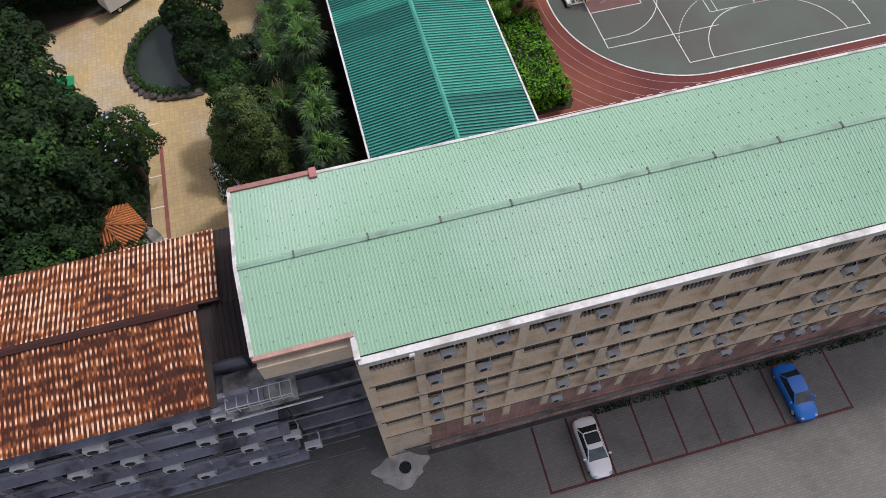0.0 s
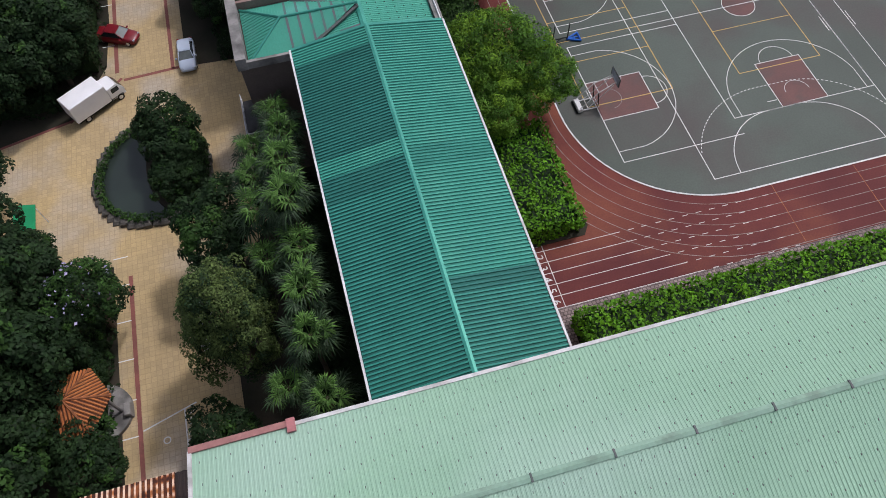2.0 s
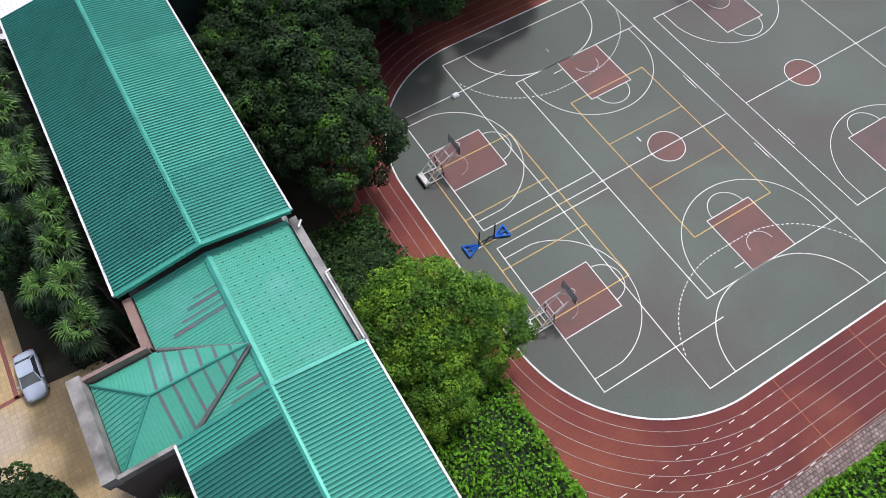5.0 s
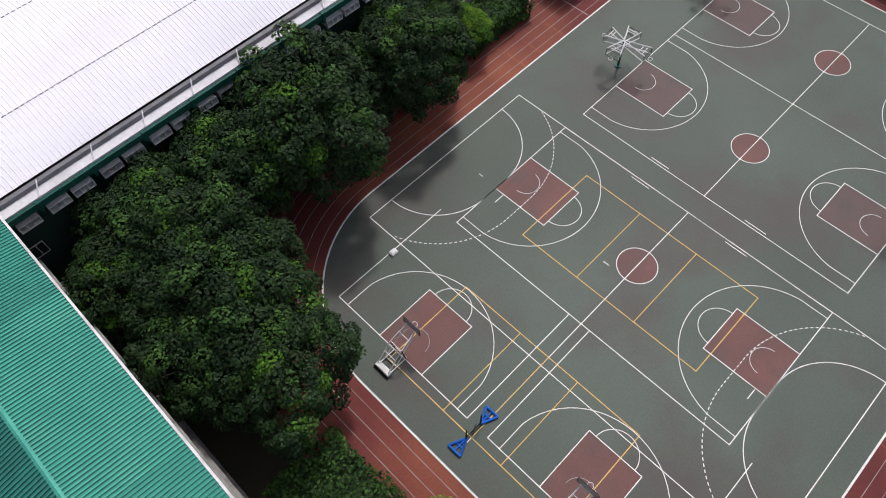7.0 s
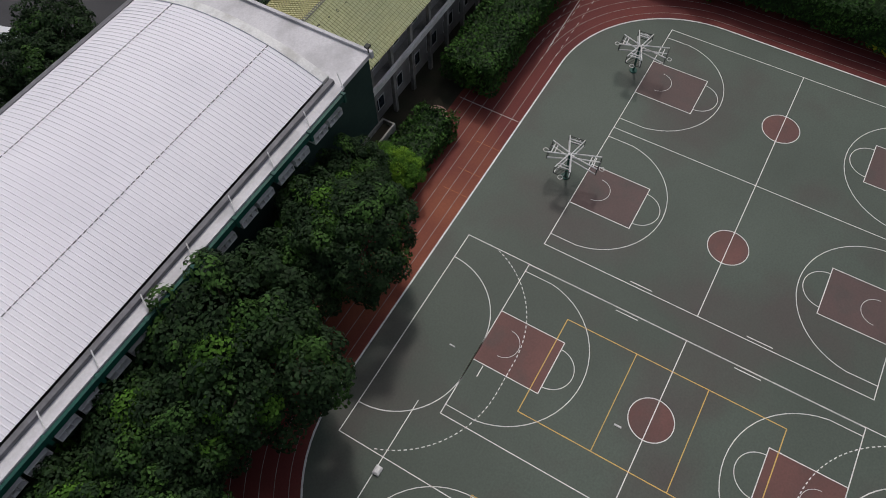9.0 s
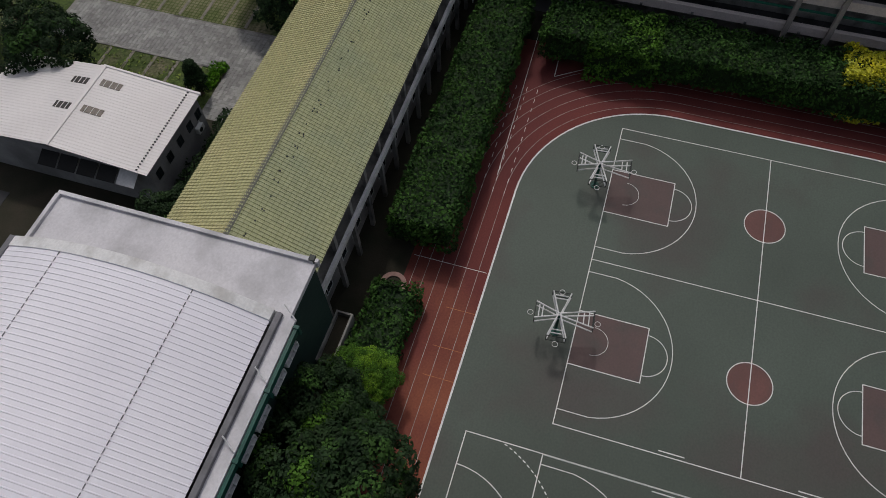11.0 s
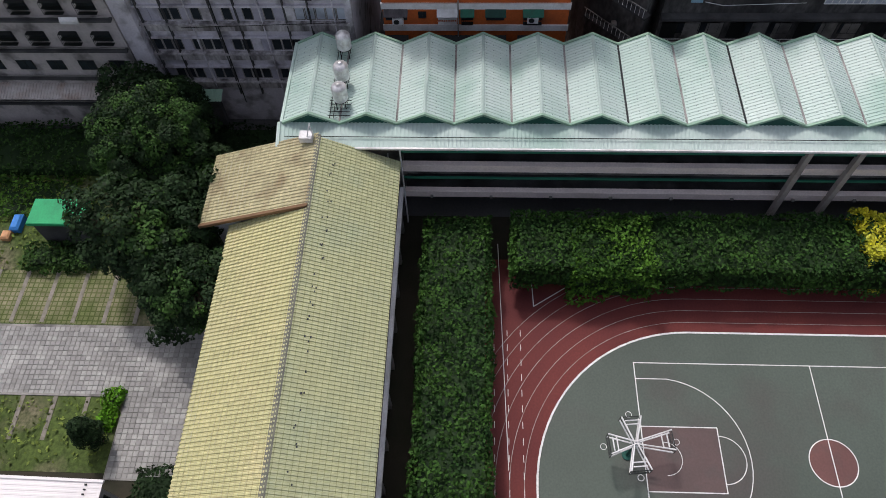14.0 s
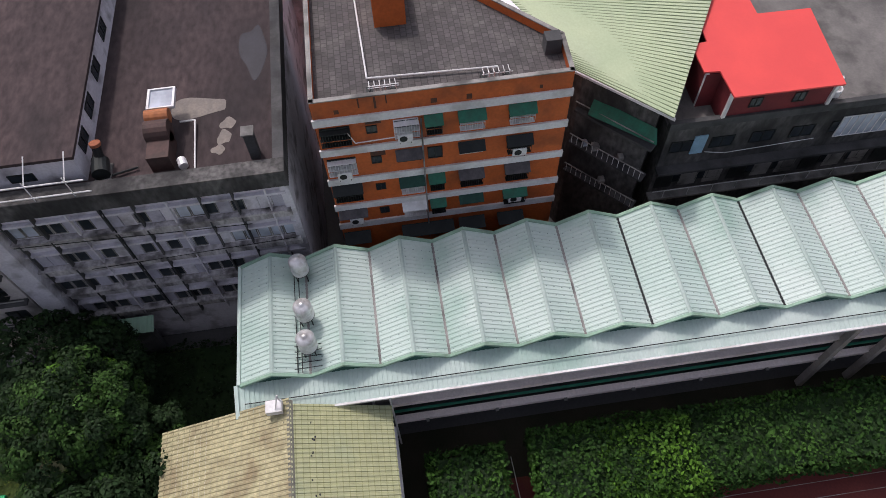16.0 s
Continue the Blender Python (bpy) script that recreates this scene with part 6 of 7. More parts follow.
# ---- planting ----
def cards(name, pts, nrm, size, mt, parent, seed, aspect=0.6, kind="stuff", loose=0.55):
    """Many small leaves: pointed quads at points, facing about the given normals."""
    r = np.random.RandomState(seed)
    n = len(pts)
    nrm = nrm + r.normal(0, loose, (n, 3))
    nrm /= np.linalg.norm(nrm, axis=1)[:, None] + 1e-9
    u = np.cross(nrm, r.normal(0, 1, (n, 3)))
    u /= np.linalg.norm(u, axis=1)[:, None] + 1e-9
    w = np.cross(nrm, u)
    s = (size * r.uniform(0.6, 1.3, n))[:, None]
    v = np.stack([pts - u * s * 0.5, pts - w * s * 0.5 * aspect + u * s * 0.05, pts + u * s * 0.5 - nrm * s * 0.12, pts + w * s * 0.5 * aspect + u * s * 0.05], 1).reshape(-1, 3)
    if parent is not None:
        v = v - np.array(ORG.get(parent.name, Vector()))
    me = bpy.data.meshes.new(name)
    me.vertices.add(4 * n)
    me.vertices.foreach_set("co", v.astype(np.float32).ravel())
    me.loops.add(4 * n)
    me.loops.foreach_set("vertex_index", np.arange(4 * n, dtype=np.int32))
    me.polygons.add(n)
    me.polygons.foreach_set("loop_start", np.arange(0, 4 * n, 4, dtype=np.int32))
    me.polygons.foreach_set("loop_total", np.full(n, 4, dtype=np.int32))
    me.materials.append(mt)
    me.update(calc_edges=True)
    ob = new(name, me)
    ob.parent = parent
    return tagged(ob, kind=kind)


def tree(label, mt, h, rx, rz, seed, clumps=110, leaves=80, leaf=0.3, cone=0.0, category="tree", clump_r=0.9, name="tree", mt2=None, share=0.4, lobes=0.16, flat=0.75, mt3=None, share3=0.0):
    """A tree of height h at the origin: tapered trunk, limbs, and a crown of rounded leaf clumps, of radius rx and half
    height rz.
    Random clumps take a second tone; a brighter third paints sunlight on upper clumps."""
    r = np.random.RandomState(seed)
    t = thing(name, label, category, "trees of the school grounds")
    cz = h - rz
    part("trunk", Geo().tube((0, 0, 0), (0.1, 0.05, cz * 0.6), 0.2 + 0.02 * h, 9, 0.16 + 0.012 * h).tube((0.1, 0.05, cz * 0.6), (0, 0, cz + rz * 0.5), 0.16 + 0.012 * h, 8, 0.05), BARK, t)
    cs, out = [], []
    total = int(clumps * 1.35)
    for k in range(total):
        zz = 1 - 2 * (k + 0.5) / total
        if zz < -0.5:
            continue
        a = 2.39996 * k + r.uniform(-0.25, 0.25)
        q = math.sqrt(max(0.0, 1 - zz * zz))
        d = np.array((q * math.cos(a), q * math.sin(a), zz + r.uniform(-0.06, 0.06)))
        kk = r.uniform(0.74, 1.02) * (1 + lobes * math.sin(3.1 * d[0] + seed) * math.sin(2.7 * d[1] + seed) + lobes * 0.8 * math.sin(4.3 * d[1] + 2 * seed))
        p = d * np.array((rx, rx, rz)) * kk
        if cone:
            p[:2] *= 1 - cone * (p[2] + rz) / (2 * rz)
        cs.append(p + (0, 0, cz))
        out.append(d)
    surface = len(cs)
    for k in range(clumps // 5):
        d = r.normal(0, 1, 3)
        d /= np.linalg.norm(d)
        cs.append(np.array((0, 0, cz)) + d * np.array((rx, rx, rz)) * r.uniform(0.2, 0.6) * (1 - 0.5 * cone))
        out.append(d)
    for k in range(8):
        c = cs[(k * 11 + 3) % surface]
        part("limb", Geo().tube((0.05, 0, cz * 0.6 + 0.1 * k), tuple(c * 0.85 + np.array((0, 0, cz * 0.15))), 0.11, 6, 0.03), BARK, t)
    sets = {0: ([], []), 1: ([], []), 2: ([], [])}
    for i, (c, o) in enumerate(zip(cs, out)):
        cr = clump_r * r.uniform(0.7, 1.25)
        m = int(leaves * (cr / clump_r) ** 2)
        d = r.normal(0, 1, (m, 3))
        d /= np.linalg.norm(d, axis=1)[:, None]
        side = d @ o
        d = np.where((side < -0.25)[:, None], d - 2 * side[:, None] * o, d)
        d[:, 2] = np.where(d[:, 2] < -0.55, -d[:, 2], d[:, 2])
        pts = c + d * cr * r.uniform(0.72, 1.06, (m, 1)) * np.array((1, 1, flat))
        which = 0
        # brighter tone on upward-facing clumps stands for sun on the crown
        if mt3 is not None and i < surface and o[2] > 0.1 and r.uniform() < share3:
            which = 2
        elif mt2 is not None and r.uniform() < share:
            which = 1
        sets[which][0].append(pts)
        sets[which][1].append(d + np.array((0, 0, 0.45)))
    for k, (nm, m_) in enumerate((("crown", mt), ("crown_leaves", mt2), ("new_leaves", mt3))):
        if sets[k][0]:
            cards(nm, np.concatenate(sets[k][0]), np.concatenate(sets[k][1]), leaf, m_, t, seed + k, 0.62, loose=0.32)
    return t


def palm(seed, label):
    """A fan palm 11.4 m high: a slim trunk and long stalks, each ending in a pleated fan of narrow leaflets with drooping tips."""
    r = np.random.RandomState(seed)
    t = thing("palm_tree", label, "palm tree", "palms along the wing")
    top = 10.6
    part("trunk", Geo().tube((0, 0, 0), (0.15, 0.08, top * 0.5), 0.2, 8, 0.16).tube((0.15, 0.08, top * 0.5), (0, 0, top), 0.16, 8, 0.15), BARK, t)
    part("crown_shaft", Geo().tube((0, 0, top - 0.9), (0, 0, top + 0.1), 0.26, 8, 0.12), BARK, t, "fibrous old leaf bases")
    old, young, stalk = Geo(), Geo(), Geo()
    for k in range(25):
        up = k / 24
        a = 2.399 * k + r.uniform(-0.4, 0.4)
        el = radians(-34 + 100 * up + r.uniform(-12, 12))
        out = Vector((math.cos(a) * math.cos(el), math.sin(a) * math.cos(el), math.sin(el)))
        side = Vector((-math.sin(a), math.cos(a), 0))
        roll = radians(r.uniform(-38, 38))
        nrm = out.cross(side)
        side, nrm = side * math.cos(roll) + nrm * math.sin(roll), nrm * math.cos(roll) - side * math.sin(roll)
        o = Vector((0, 0, top))
        e = o + out * r.uniform(0.7, 1.55) * (1 - 0.35 * up)
        stalk.tube(o, e, 0.022, 4)
        g = young if up > 0.66 else old
        rad = r.uniform(0.95, 1.35)
        for q in range(13):
            th = radians(-102 + 17 * q + r.uniform(-4, 4))
            d = out * math.cos(th) + side * math.sin(th)
            w = side * math.cos(th) - out * math.sin(th)
            ln = rad * (1 - 0.3 * abs(th) / 1.8) * r.uniform(0.88, 1.08)
            mid = e + d * ln * 0.55 + nrm * 0.03 - Vector((0, 0, 0.05))
            tip = e + d * ln - Vector((0, 0, r.uniform(0.3, 0.6))) * ln
            g.add([e, mid - w * 0.06, tip, mid + w * 0.06, mid + nrm * 0.03], [(0, 1, 4), (1, 2, 4), (2, 3, 4), (3, 0, 4)])
    part("fronds", old, PALM, t, kind="stuff")
    part("young_fronds", young, PALMYOUNG, t, kind="stuff")
    part("stalk", stalk, PALMYOUNG, t, kind="stuff")
    return t


def hedge(label, x0, x1, y0, y1, h, mt, seed, density=36, leaf=0.34, bumps=0.4, name="hedge", base=0.1):
    """A clipped block of shrubs: a dark inner body and leaves all over it, uneven on top and at the sides; stems show below a raised base."""
    t = thing(name, label, "hedge", "clipped hedges round the track", at=((x0 + x1) / 2, (y0 + y1) / 2, 0))
    # dark leaf colour paints the shade between the leaves
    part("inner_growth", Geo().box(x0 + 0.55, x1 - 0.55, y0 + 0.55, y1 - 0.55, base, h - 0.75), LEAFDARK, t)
    if base > 1:
        for i in range(int((x1 - x0) / 3)):
            for j in range(int((y1 - y0) / 3)):
                x, y = x0 + 1.5 + 3 * i, y0 + 1.5 + 3 * j
                part("stem", Geo().tube((x, y, 0), (x + 0.1, y, base + 0.3), 0.12, 7, 0.08), BARK, t)
    r = np.random.RandomState(seed)
    P, Nn = [], []

    def wob(a, b):
        return bumps * (np.sin(a * 1.1 + seed) * np.sin(b * 1.3 + 2 * seed) * 0.5 + np.sin(a * 2.7 + b * 1.9) * 0.3 + np.sin(a * 0.4 - b * 0.5 + seed) * 0.5)
    n = int((x1 - x0) * (y1 - y0) * density)
    x, y = r.uniform(x0, x1, n), r.uniform(y0, y1, n)
    e = np.minimum(np.minimum(x - x0, x1 - x), np.minimum(y - y0, y1 - y))
    z = h + wob(x, y) - np.clip(0.7 - e, 0, 1) ** 2 * 0.9 - r.uniform(0, 0.75, n) ** 1.5
    P.append(np.stack([x, y, z], 1))
    Nn.append(np.tile((0, 0, 1.0), (n, 1)))
    for ax, c, sg in ((0, x0, -1), (0, x1, 1), (1, y0, -1), (1, y1, 1)):
        ln = (y1 - y0) if ax == 0 else (x1 - x0)
        n = int(ln * (h - base) * density * 0.8)
        a = r.uniform(0, ln, n) + (y0 if ax == 0 else x0)
        z = r.uniform(base, h - 0.2, n)
        d = c + sg * (wob(a, z * 1.5) - r.uniform(0, 0.4, n) - np.clip(z - h + 0.7, 0, 1) * 0.4)
        P.append(np.stack([d, a, z] if ax == 0 else [a, d, z], 1))
        v = np.zeros((n, 3))
        v[:, ax] = sg
        v[:, 2] = 0.6
        Nn.append(v)
    cards("foliage", np.concatenate(P), np.concatenate(Nn), leaf, mt, t, seed)
    return t


hedge("long clipped bright green hedge beside the stone strip", 18.9, 72, 25.4, 33.2, 3.0, LEAFBRIGHT, 1)
hedge("clipped green hedge block under the teal-roofed wing", 15.0, 22.9, 40.9, 52.5, 2.8, LEAFBRIGHT, 2)
hedge("dense dark green shrubs beside the wing", 15.0, 21.5, 62.0, 70.5, 3.4, LEAFMID, 3, bumps=0.6)
hedge("long clipped green hedge along the corridor block", 95.8, 101.6, 30, 87.2, 4.9, LEAFHEDGE, 4, bumps=0.45, base=1.2)
hedge("clipped dark green hedge beside the yellow-roofed wing", 70.8, 101.0, 88.8, 94.6, 4.8, LEAFHEDGE, 5, base=1.2)
hedge("clipped green hedge beside the planter trough", 56.9, 66.4, 89.9, 94.1, 3.1, LEAFHEDGE, 6, bumps=0.5)
hedge("low hedge under the trees", 16.0, 27.0, 82.0, 94.2, 2.2, LEAFDARK, 7, 25, bumps=0.6)
hedge("low dark shrubs under palms by the wing", -3.2, 2.0, 27.0, 53.5, 1.3, LEAFDARK, 8, 25, bumps=0.5)
hedge("low dark shrubs under palms by the wing", -5.5, 2.0, 70.5, 96, 1.6, LEAFDARK, 9, 25, bumps=0.6)
hedge("low dark shrubs along the drive", -27, -17.6, 33, 49, 1.6, LEAFDARK, 10, 22, bumps=0.6)
hedge("low dark shrubs behind the kerb of the forecourt", -30.0, -21.5, 68.0, 72.5, 2.2, LEAFDARK, 11, 24, bumps=0.7)
hedge("dark shrubs beside the drive", -30, -17.2, 72, 105, 3.2, LEAFDARK, 12, 20, bumps=0.9)
hedge("low shrubs at the foot of the white house", 68.0, 80.0, 111.5, 115.0, 2.4, LEAFDARK, 13, 30, bumps=0.7)
hedge("low green shrubs beside the green shed", 97.4, 100.0, 124.0, 130.5, 1.3, LEAFMID, 14, 35, bumps=0.5)
hedge("dark undergrowth behind the tiled wing", 103.5, 114.0, 107.0, 121.0, 1.6, LEAFDARK, 15, 20, bumps=0.7)
hedge("dark green undergrowth beside the tenement", 107.6, 113.8, 121.0, 148, 1.8, LEAFMID, 16, 20, bumps=0.8)
hedge("low bright green undergrowth in the rough grass", 102.8, 108.0, 128.0, 146, 0.7, LEAFSHRUB, 20, 24, bumps=0.5)
hedge("small clipped bright green hedge by paving", 83.4, 86.5, 118.3, 119.6, 1.2, LEAFBRIGHT, 17, 60)
hedge("yellow-leaved shrub in the hedge", 97.0, 101.8, 53.8, 58.8, 5.5, LEAFYEL, 18, 90, bumps=0.6)
hedge("bright green shrub in the hedge", 95.4, 100.8, 75.4, 82.4, 5.0, LEAFSHRUB, 19, 34, bumps=0.7)

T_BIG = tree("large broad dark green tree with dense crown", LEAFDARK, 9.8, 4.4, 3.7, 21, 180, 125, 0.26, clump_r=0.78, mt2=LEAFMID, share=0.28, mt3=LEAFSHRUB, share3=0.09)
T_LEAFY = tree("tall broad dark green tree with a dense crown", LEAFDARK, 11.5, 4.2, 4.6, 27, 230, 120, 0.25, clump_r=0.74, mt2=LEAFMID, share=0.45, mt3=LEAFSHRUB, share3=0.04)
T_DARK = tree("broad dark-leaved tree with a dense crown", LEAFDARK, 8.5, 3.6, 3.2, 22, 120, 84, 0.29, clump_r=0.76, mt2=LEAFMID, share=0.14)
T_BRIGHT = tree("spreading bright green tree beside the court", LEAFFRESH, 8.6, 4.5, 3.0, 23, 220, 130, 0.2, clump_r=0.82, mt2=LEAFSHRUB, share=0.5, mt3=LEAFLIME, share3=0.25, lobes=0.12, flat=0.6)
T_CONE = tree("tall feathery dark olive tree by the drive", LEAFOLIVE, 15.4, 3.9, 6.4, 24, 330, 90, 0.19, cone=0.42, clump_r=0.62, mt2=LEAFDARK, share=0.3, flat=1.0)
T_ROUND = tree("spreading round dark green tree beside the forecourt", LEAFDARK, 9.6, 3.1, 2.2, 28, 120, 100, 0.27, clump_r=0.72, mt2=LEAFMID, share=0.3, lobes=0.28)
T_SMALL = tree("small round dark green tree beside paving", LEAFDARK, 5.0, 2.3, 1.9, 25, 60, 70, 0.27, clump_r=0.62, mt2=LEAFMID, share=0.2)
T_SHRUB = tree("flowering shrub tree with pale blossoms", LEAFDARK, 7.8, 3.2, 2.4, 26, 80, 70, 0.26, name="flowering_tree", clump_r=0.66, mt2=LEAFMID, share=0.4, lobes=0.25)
r_ = np.random.RandomState(77)
n = 60
a, q = r_.uniform(0, 2 * math.pi, n), np.sqrt(r_.uniform(0, 1, n)) * 2.9
cards("blossom", np.stack([q * np.cos(a), q * np.sin(a), 8.1 - 0.2 * q * q + r_.uniform(0, 0.2, n)], 1), np.tile((0, 0, 1.0), (n, 1)), 0.3, material("pale_blossom", (0.34, 0.3, 0.55), (0.45, 0.42, 0.6), 3, 0.7), T_SHRUB, 78)
for x, y, s, a in ((47.8, 89.9, 1.2, 20), (36.0, 89.6, 1.2, 150), (41.8, 91.8, 0.82, 75), (29.2, 91.4, 1.0, 30), (22.6, 90.8, 1.0, 10), (22.9, 86.6, 1.02, 80), (22.6, 80.6, 1.0, 250), (21.0, 75.2, 0.95, 200), (17.6, 88.6, 0.9, 130), (18.0, 80.4, 0.85, 300),
                   (53.0, 92.6, 0.72, 140), (33.0, 92.2, 0.75, 35)):
    place(T_BIG, pose(x, y, 0, 0, 0, a) @ Matrix.Scale(s, 4), USED)
for x, y, s, a in ((105.6, 117.6, 1.12, 20),):
    place(T_LEAFY, pose(x, y, 0, 0, 0, a) @ Matrix.Scale(s, 4), USED)
for x, y, s, a in ((97.6, 116.6, 1.35, 40), (102.0, 113.6, 0.8, 110), (110.6, 119.6, 0.9, 15), (93.2, 112.6, 0.85, 10), (-27.5, 50.0, 0.95, 0), (-28.5, 58.0, 0.75, 120), (-25.0, 37.6, 1.15, 200), (-22.4, 40.6, 0.75, 90), (-29.0, 44.0, 1.2, 10), (-23.8, 46.0, 0.9, 75),
                   (-20.8, 74.2, 0.9, 45), (-23.4, 71.2, 0.9, 15), (-26.4, 69.4, 0.75, 60), (-29.0, 69.0, 0.8, 100), (-20.6, 71.8, 0.6, 5), (-23.4, 35.9, 0.8, 15), (-24, 79, 1.1, 10), (-20.2, 84, 1.0, 100), (-25, 90, 1.1, 300), (-19.5, 100.5, 0.85, 20), (-20, 89.5, 0.8, 70), (-30, 36, 1.0, 33), (-24.5, 31.0, 0.9, 160),
                   (54.2, 128.5, 0.75, 0), (49.5, 126.5, 0.75, 80), (44.0, 128.0, 0.7, 200), (64.8, 111.4, 0.6, 20), (67.5, 110.9, 0.5, 60), (-33, 52, 1.0, 60), (80.0, 133.0, 0.8, 10), (86, 143, 0.9, 70), (-5.6, 80.4, 0.6, 40), (-5.2, 90.5, 0.6, 20)):
    place(T_DARK, pose(x, y, 0, 0, 0, a) @ Matrix.Scale(s, 4), USED)
for x, y, s, a in ((18.9, 56.9, 1.16, 0), (22.6, 55.4, 0.78, 130), (17.4, 53.4, 0.72, 250), (57.6, 91.6, 0.5, 90)):
    place(T_BRIGHT, pose(x, y, 0, 0, 0, a) @ Matrix.Scale(s, 4), USED)
place(T_CONE, pose(-6.3, 36.4, 0), USED)
place(T_ROUND, pose(-6.5, 45.9, 0), USED)
for x, y, s, a in ((-10.6, 60.6, 1.15, 60), (-10.4, 57.6, 0.85, 110), (-11.2, 55.0, 0.7, 200), (-9.4, 55.4, 0.6, 20), (-12.6, 61.8, 0.6, 10), (-9.2, 58.6, 0.5, 140), (-4.6, 76.0, 0.9, 80), (-6.6, 100.0, 1.0, 140),
                   (-9.0, 30.6, 0.9, 70), (-23.2, 50.6, 0.75, 95), (-19.6, 40.8, 0.6, 5), (-18.6, 38.9, 0.5, 15), (-18.4, 31.2, 0.95, 40), (-22.0, 34.0, 0.95, 10)):
    place(T_SMALL, pose(x, y, 0, 0, 0, a) @ Matrix.Scale(s, 4), USED)
place(T_SHRUB, pose(-17.6, 43.2, 0), USED)
CY_ = tree("narrow dark cypress beside the paving", LEAFDARK, 4.8, 1.3, 2.3, 31, 70, 70, 0.2, cone=0.75, name="cypress", clump_r=0.4)
place(CY_, pose(82.4, 119.2, 0), USED)
P1 = palm(41, "fan palm with long-stalked drooping fronds")
P2 = palm(42, "tall fan palm with long-stalked drooping fronds")
rng = random.Random(4)
for x, y, s in ((-0.6, 28.4, 1.05), (-0.8, 32.4, 1.08), (-0.5, 35.6, 1.12), (-0.4, 39.2, 1.1), (-0.4, 42.3, 1.14), (-0.4, 46.2, 1.05), (-0.1, 49.6, 1.05), (-0.4, 52.6, 0.95), (-2.8, 43.2, 0.98), (-2.8, 46.9, 0.9), (-2.6, 50.6, 0.85), (-2.9, 39.9, 0.85), (-3.0, 30.2, 0.85),
                (-0.9, 66.4, 1.0), (-0.6, 69.6, 1.02), (-0.5, 73.0, 1.1), (0.2, 75.8, 1.05), (-0.5, 79.2, 1.1), (-0.4, 82.6, 1.02), (-0.6, 86.2, 1.1), (-0.4, 89.8, 1.05), (-0.6, 93.4, 1.08), (-0.5, 97.0, 1.0), (-2.4, 71.0, 0.95), (-2.6, 78.4, 0.95), (-2.9, 84.4, 0.92), (-2.8, 91.6, 0.95), (-2.8, 98.8, 0.9)):
    place(P1 if rng.random() < 0.5 else P2, pose(x, y, 0, 0, 0, rng.uniform(0, 360)) @ Matrix.Scale(s, 4), USED)

# pond island
W_ = thing("pond", "kidney-shaped pond with dark water and a rock edge", "pond", at=(-13.2, 58.5, 0))
pp_ = [(-13.3 + 5.1 * math.cos(a) * (1.0 - 0.12 * math.sin(a)), 58.2 + 5.9 * math.sin(a)) for a in (2 * math.pi * k / 48 for k in range(48))]
part("water", Geo().prism([(x * 0.97 - 0.4, y * 0.97 + 1.75) for x, y in pp_], 0.0, 0.22), WATER, W_)
rng = random.Random(6)
for k in range(48):
    x, y = pp_[k]
    s = rng.uniform(0.3, 0.5)
    part("edge_rock", Geo().bevelled(x - s, x + s, y - s, y + s, 0, rng.uniform(0.35, 0.6), s * 0.45), ROCK, W_)
part("island", Geo().prism([(-10.9 + 2.9 * math.cos(a), 58.2 + 5.3 * math.sin(a)) for a in (2 * math.pi * k / 30 for k in range(30))], 0.0, 0.4), EARTH, W_)
r_ = np.random.RandomState(9)
n = 2600
a = r_.uniform(0, 2 * math.pi, n)
pts = np.stack([-13.3 + (5.1 - r_.uniform(0, 0.9, n)) * np.cos(a) * (1 - 0.12 * np.sin(a)), 58.2 + (5.9 - r_.uniform(0, 0.9, n)) * np.sin(a), r_.uniform(0.4, 0.95, n)], 1)
cards("edge_planting", pts, np.tile((0, 0, 1.0), (n, 1)), 0.25, LEAFMID, W_, 10)
n = 2200
a, q = r_.uniform(0, 2 * math.pi, n), np.sqrt(r_.uniform(0, 1, n))
pts = np.stack([-10.4 + 2.6 * q * np.cos(a), 58.0 + 5.2 * q * np.sin(a), r_.uniform(0.5, 1.3, n)], 1)
cards("shrubs", pts, np.tile((0, 0, 1.0), (n, 1)), 0.3, LEAFDARK, W_, 12)
part("rock", Geo().bevelled(-13.0, -12.0, 58.6, 60.4, 0.2, 1.6, 0.4), ROCK, W_)

# ---- vehicles ----
SCREEN = glass_material("windscreen_glass", (0.1, 0.115, 0.115))


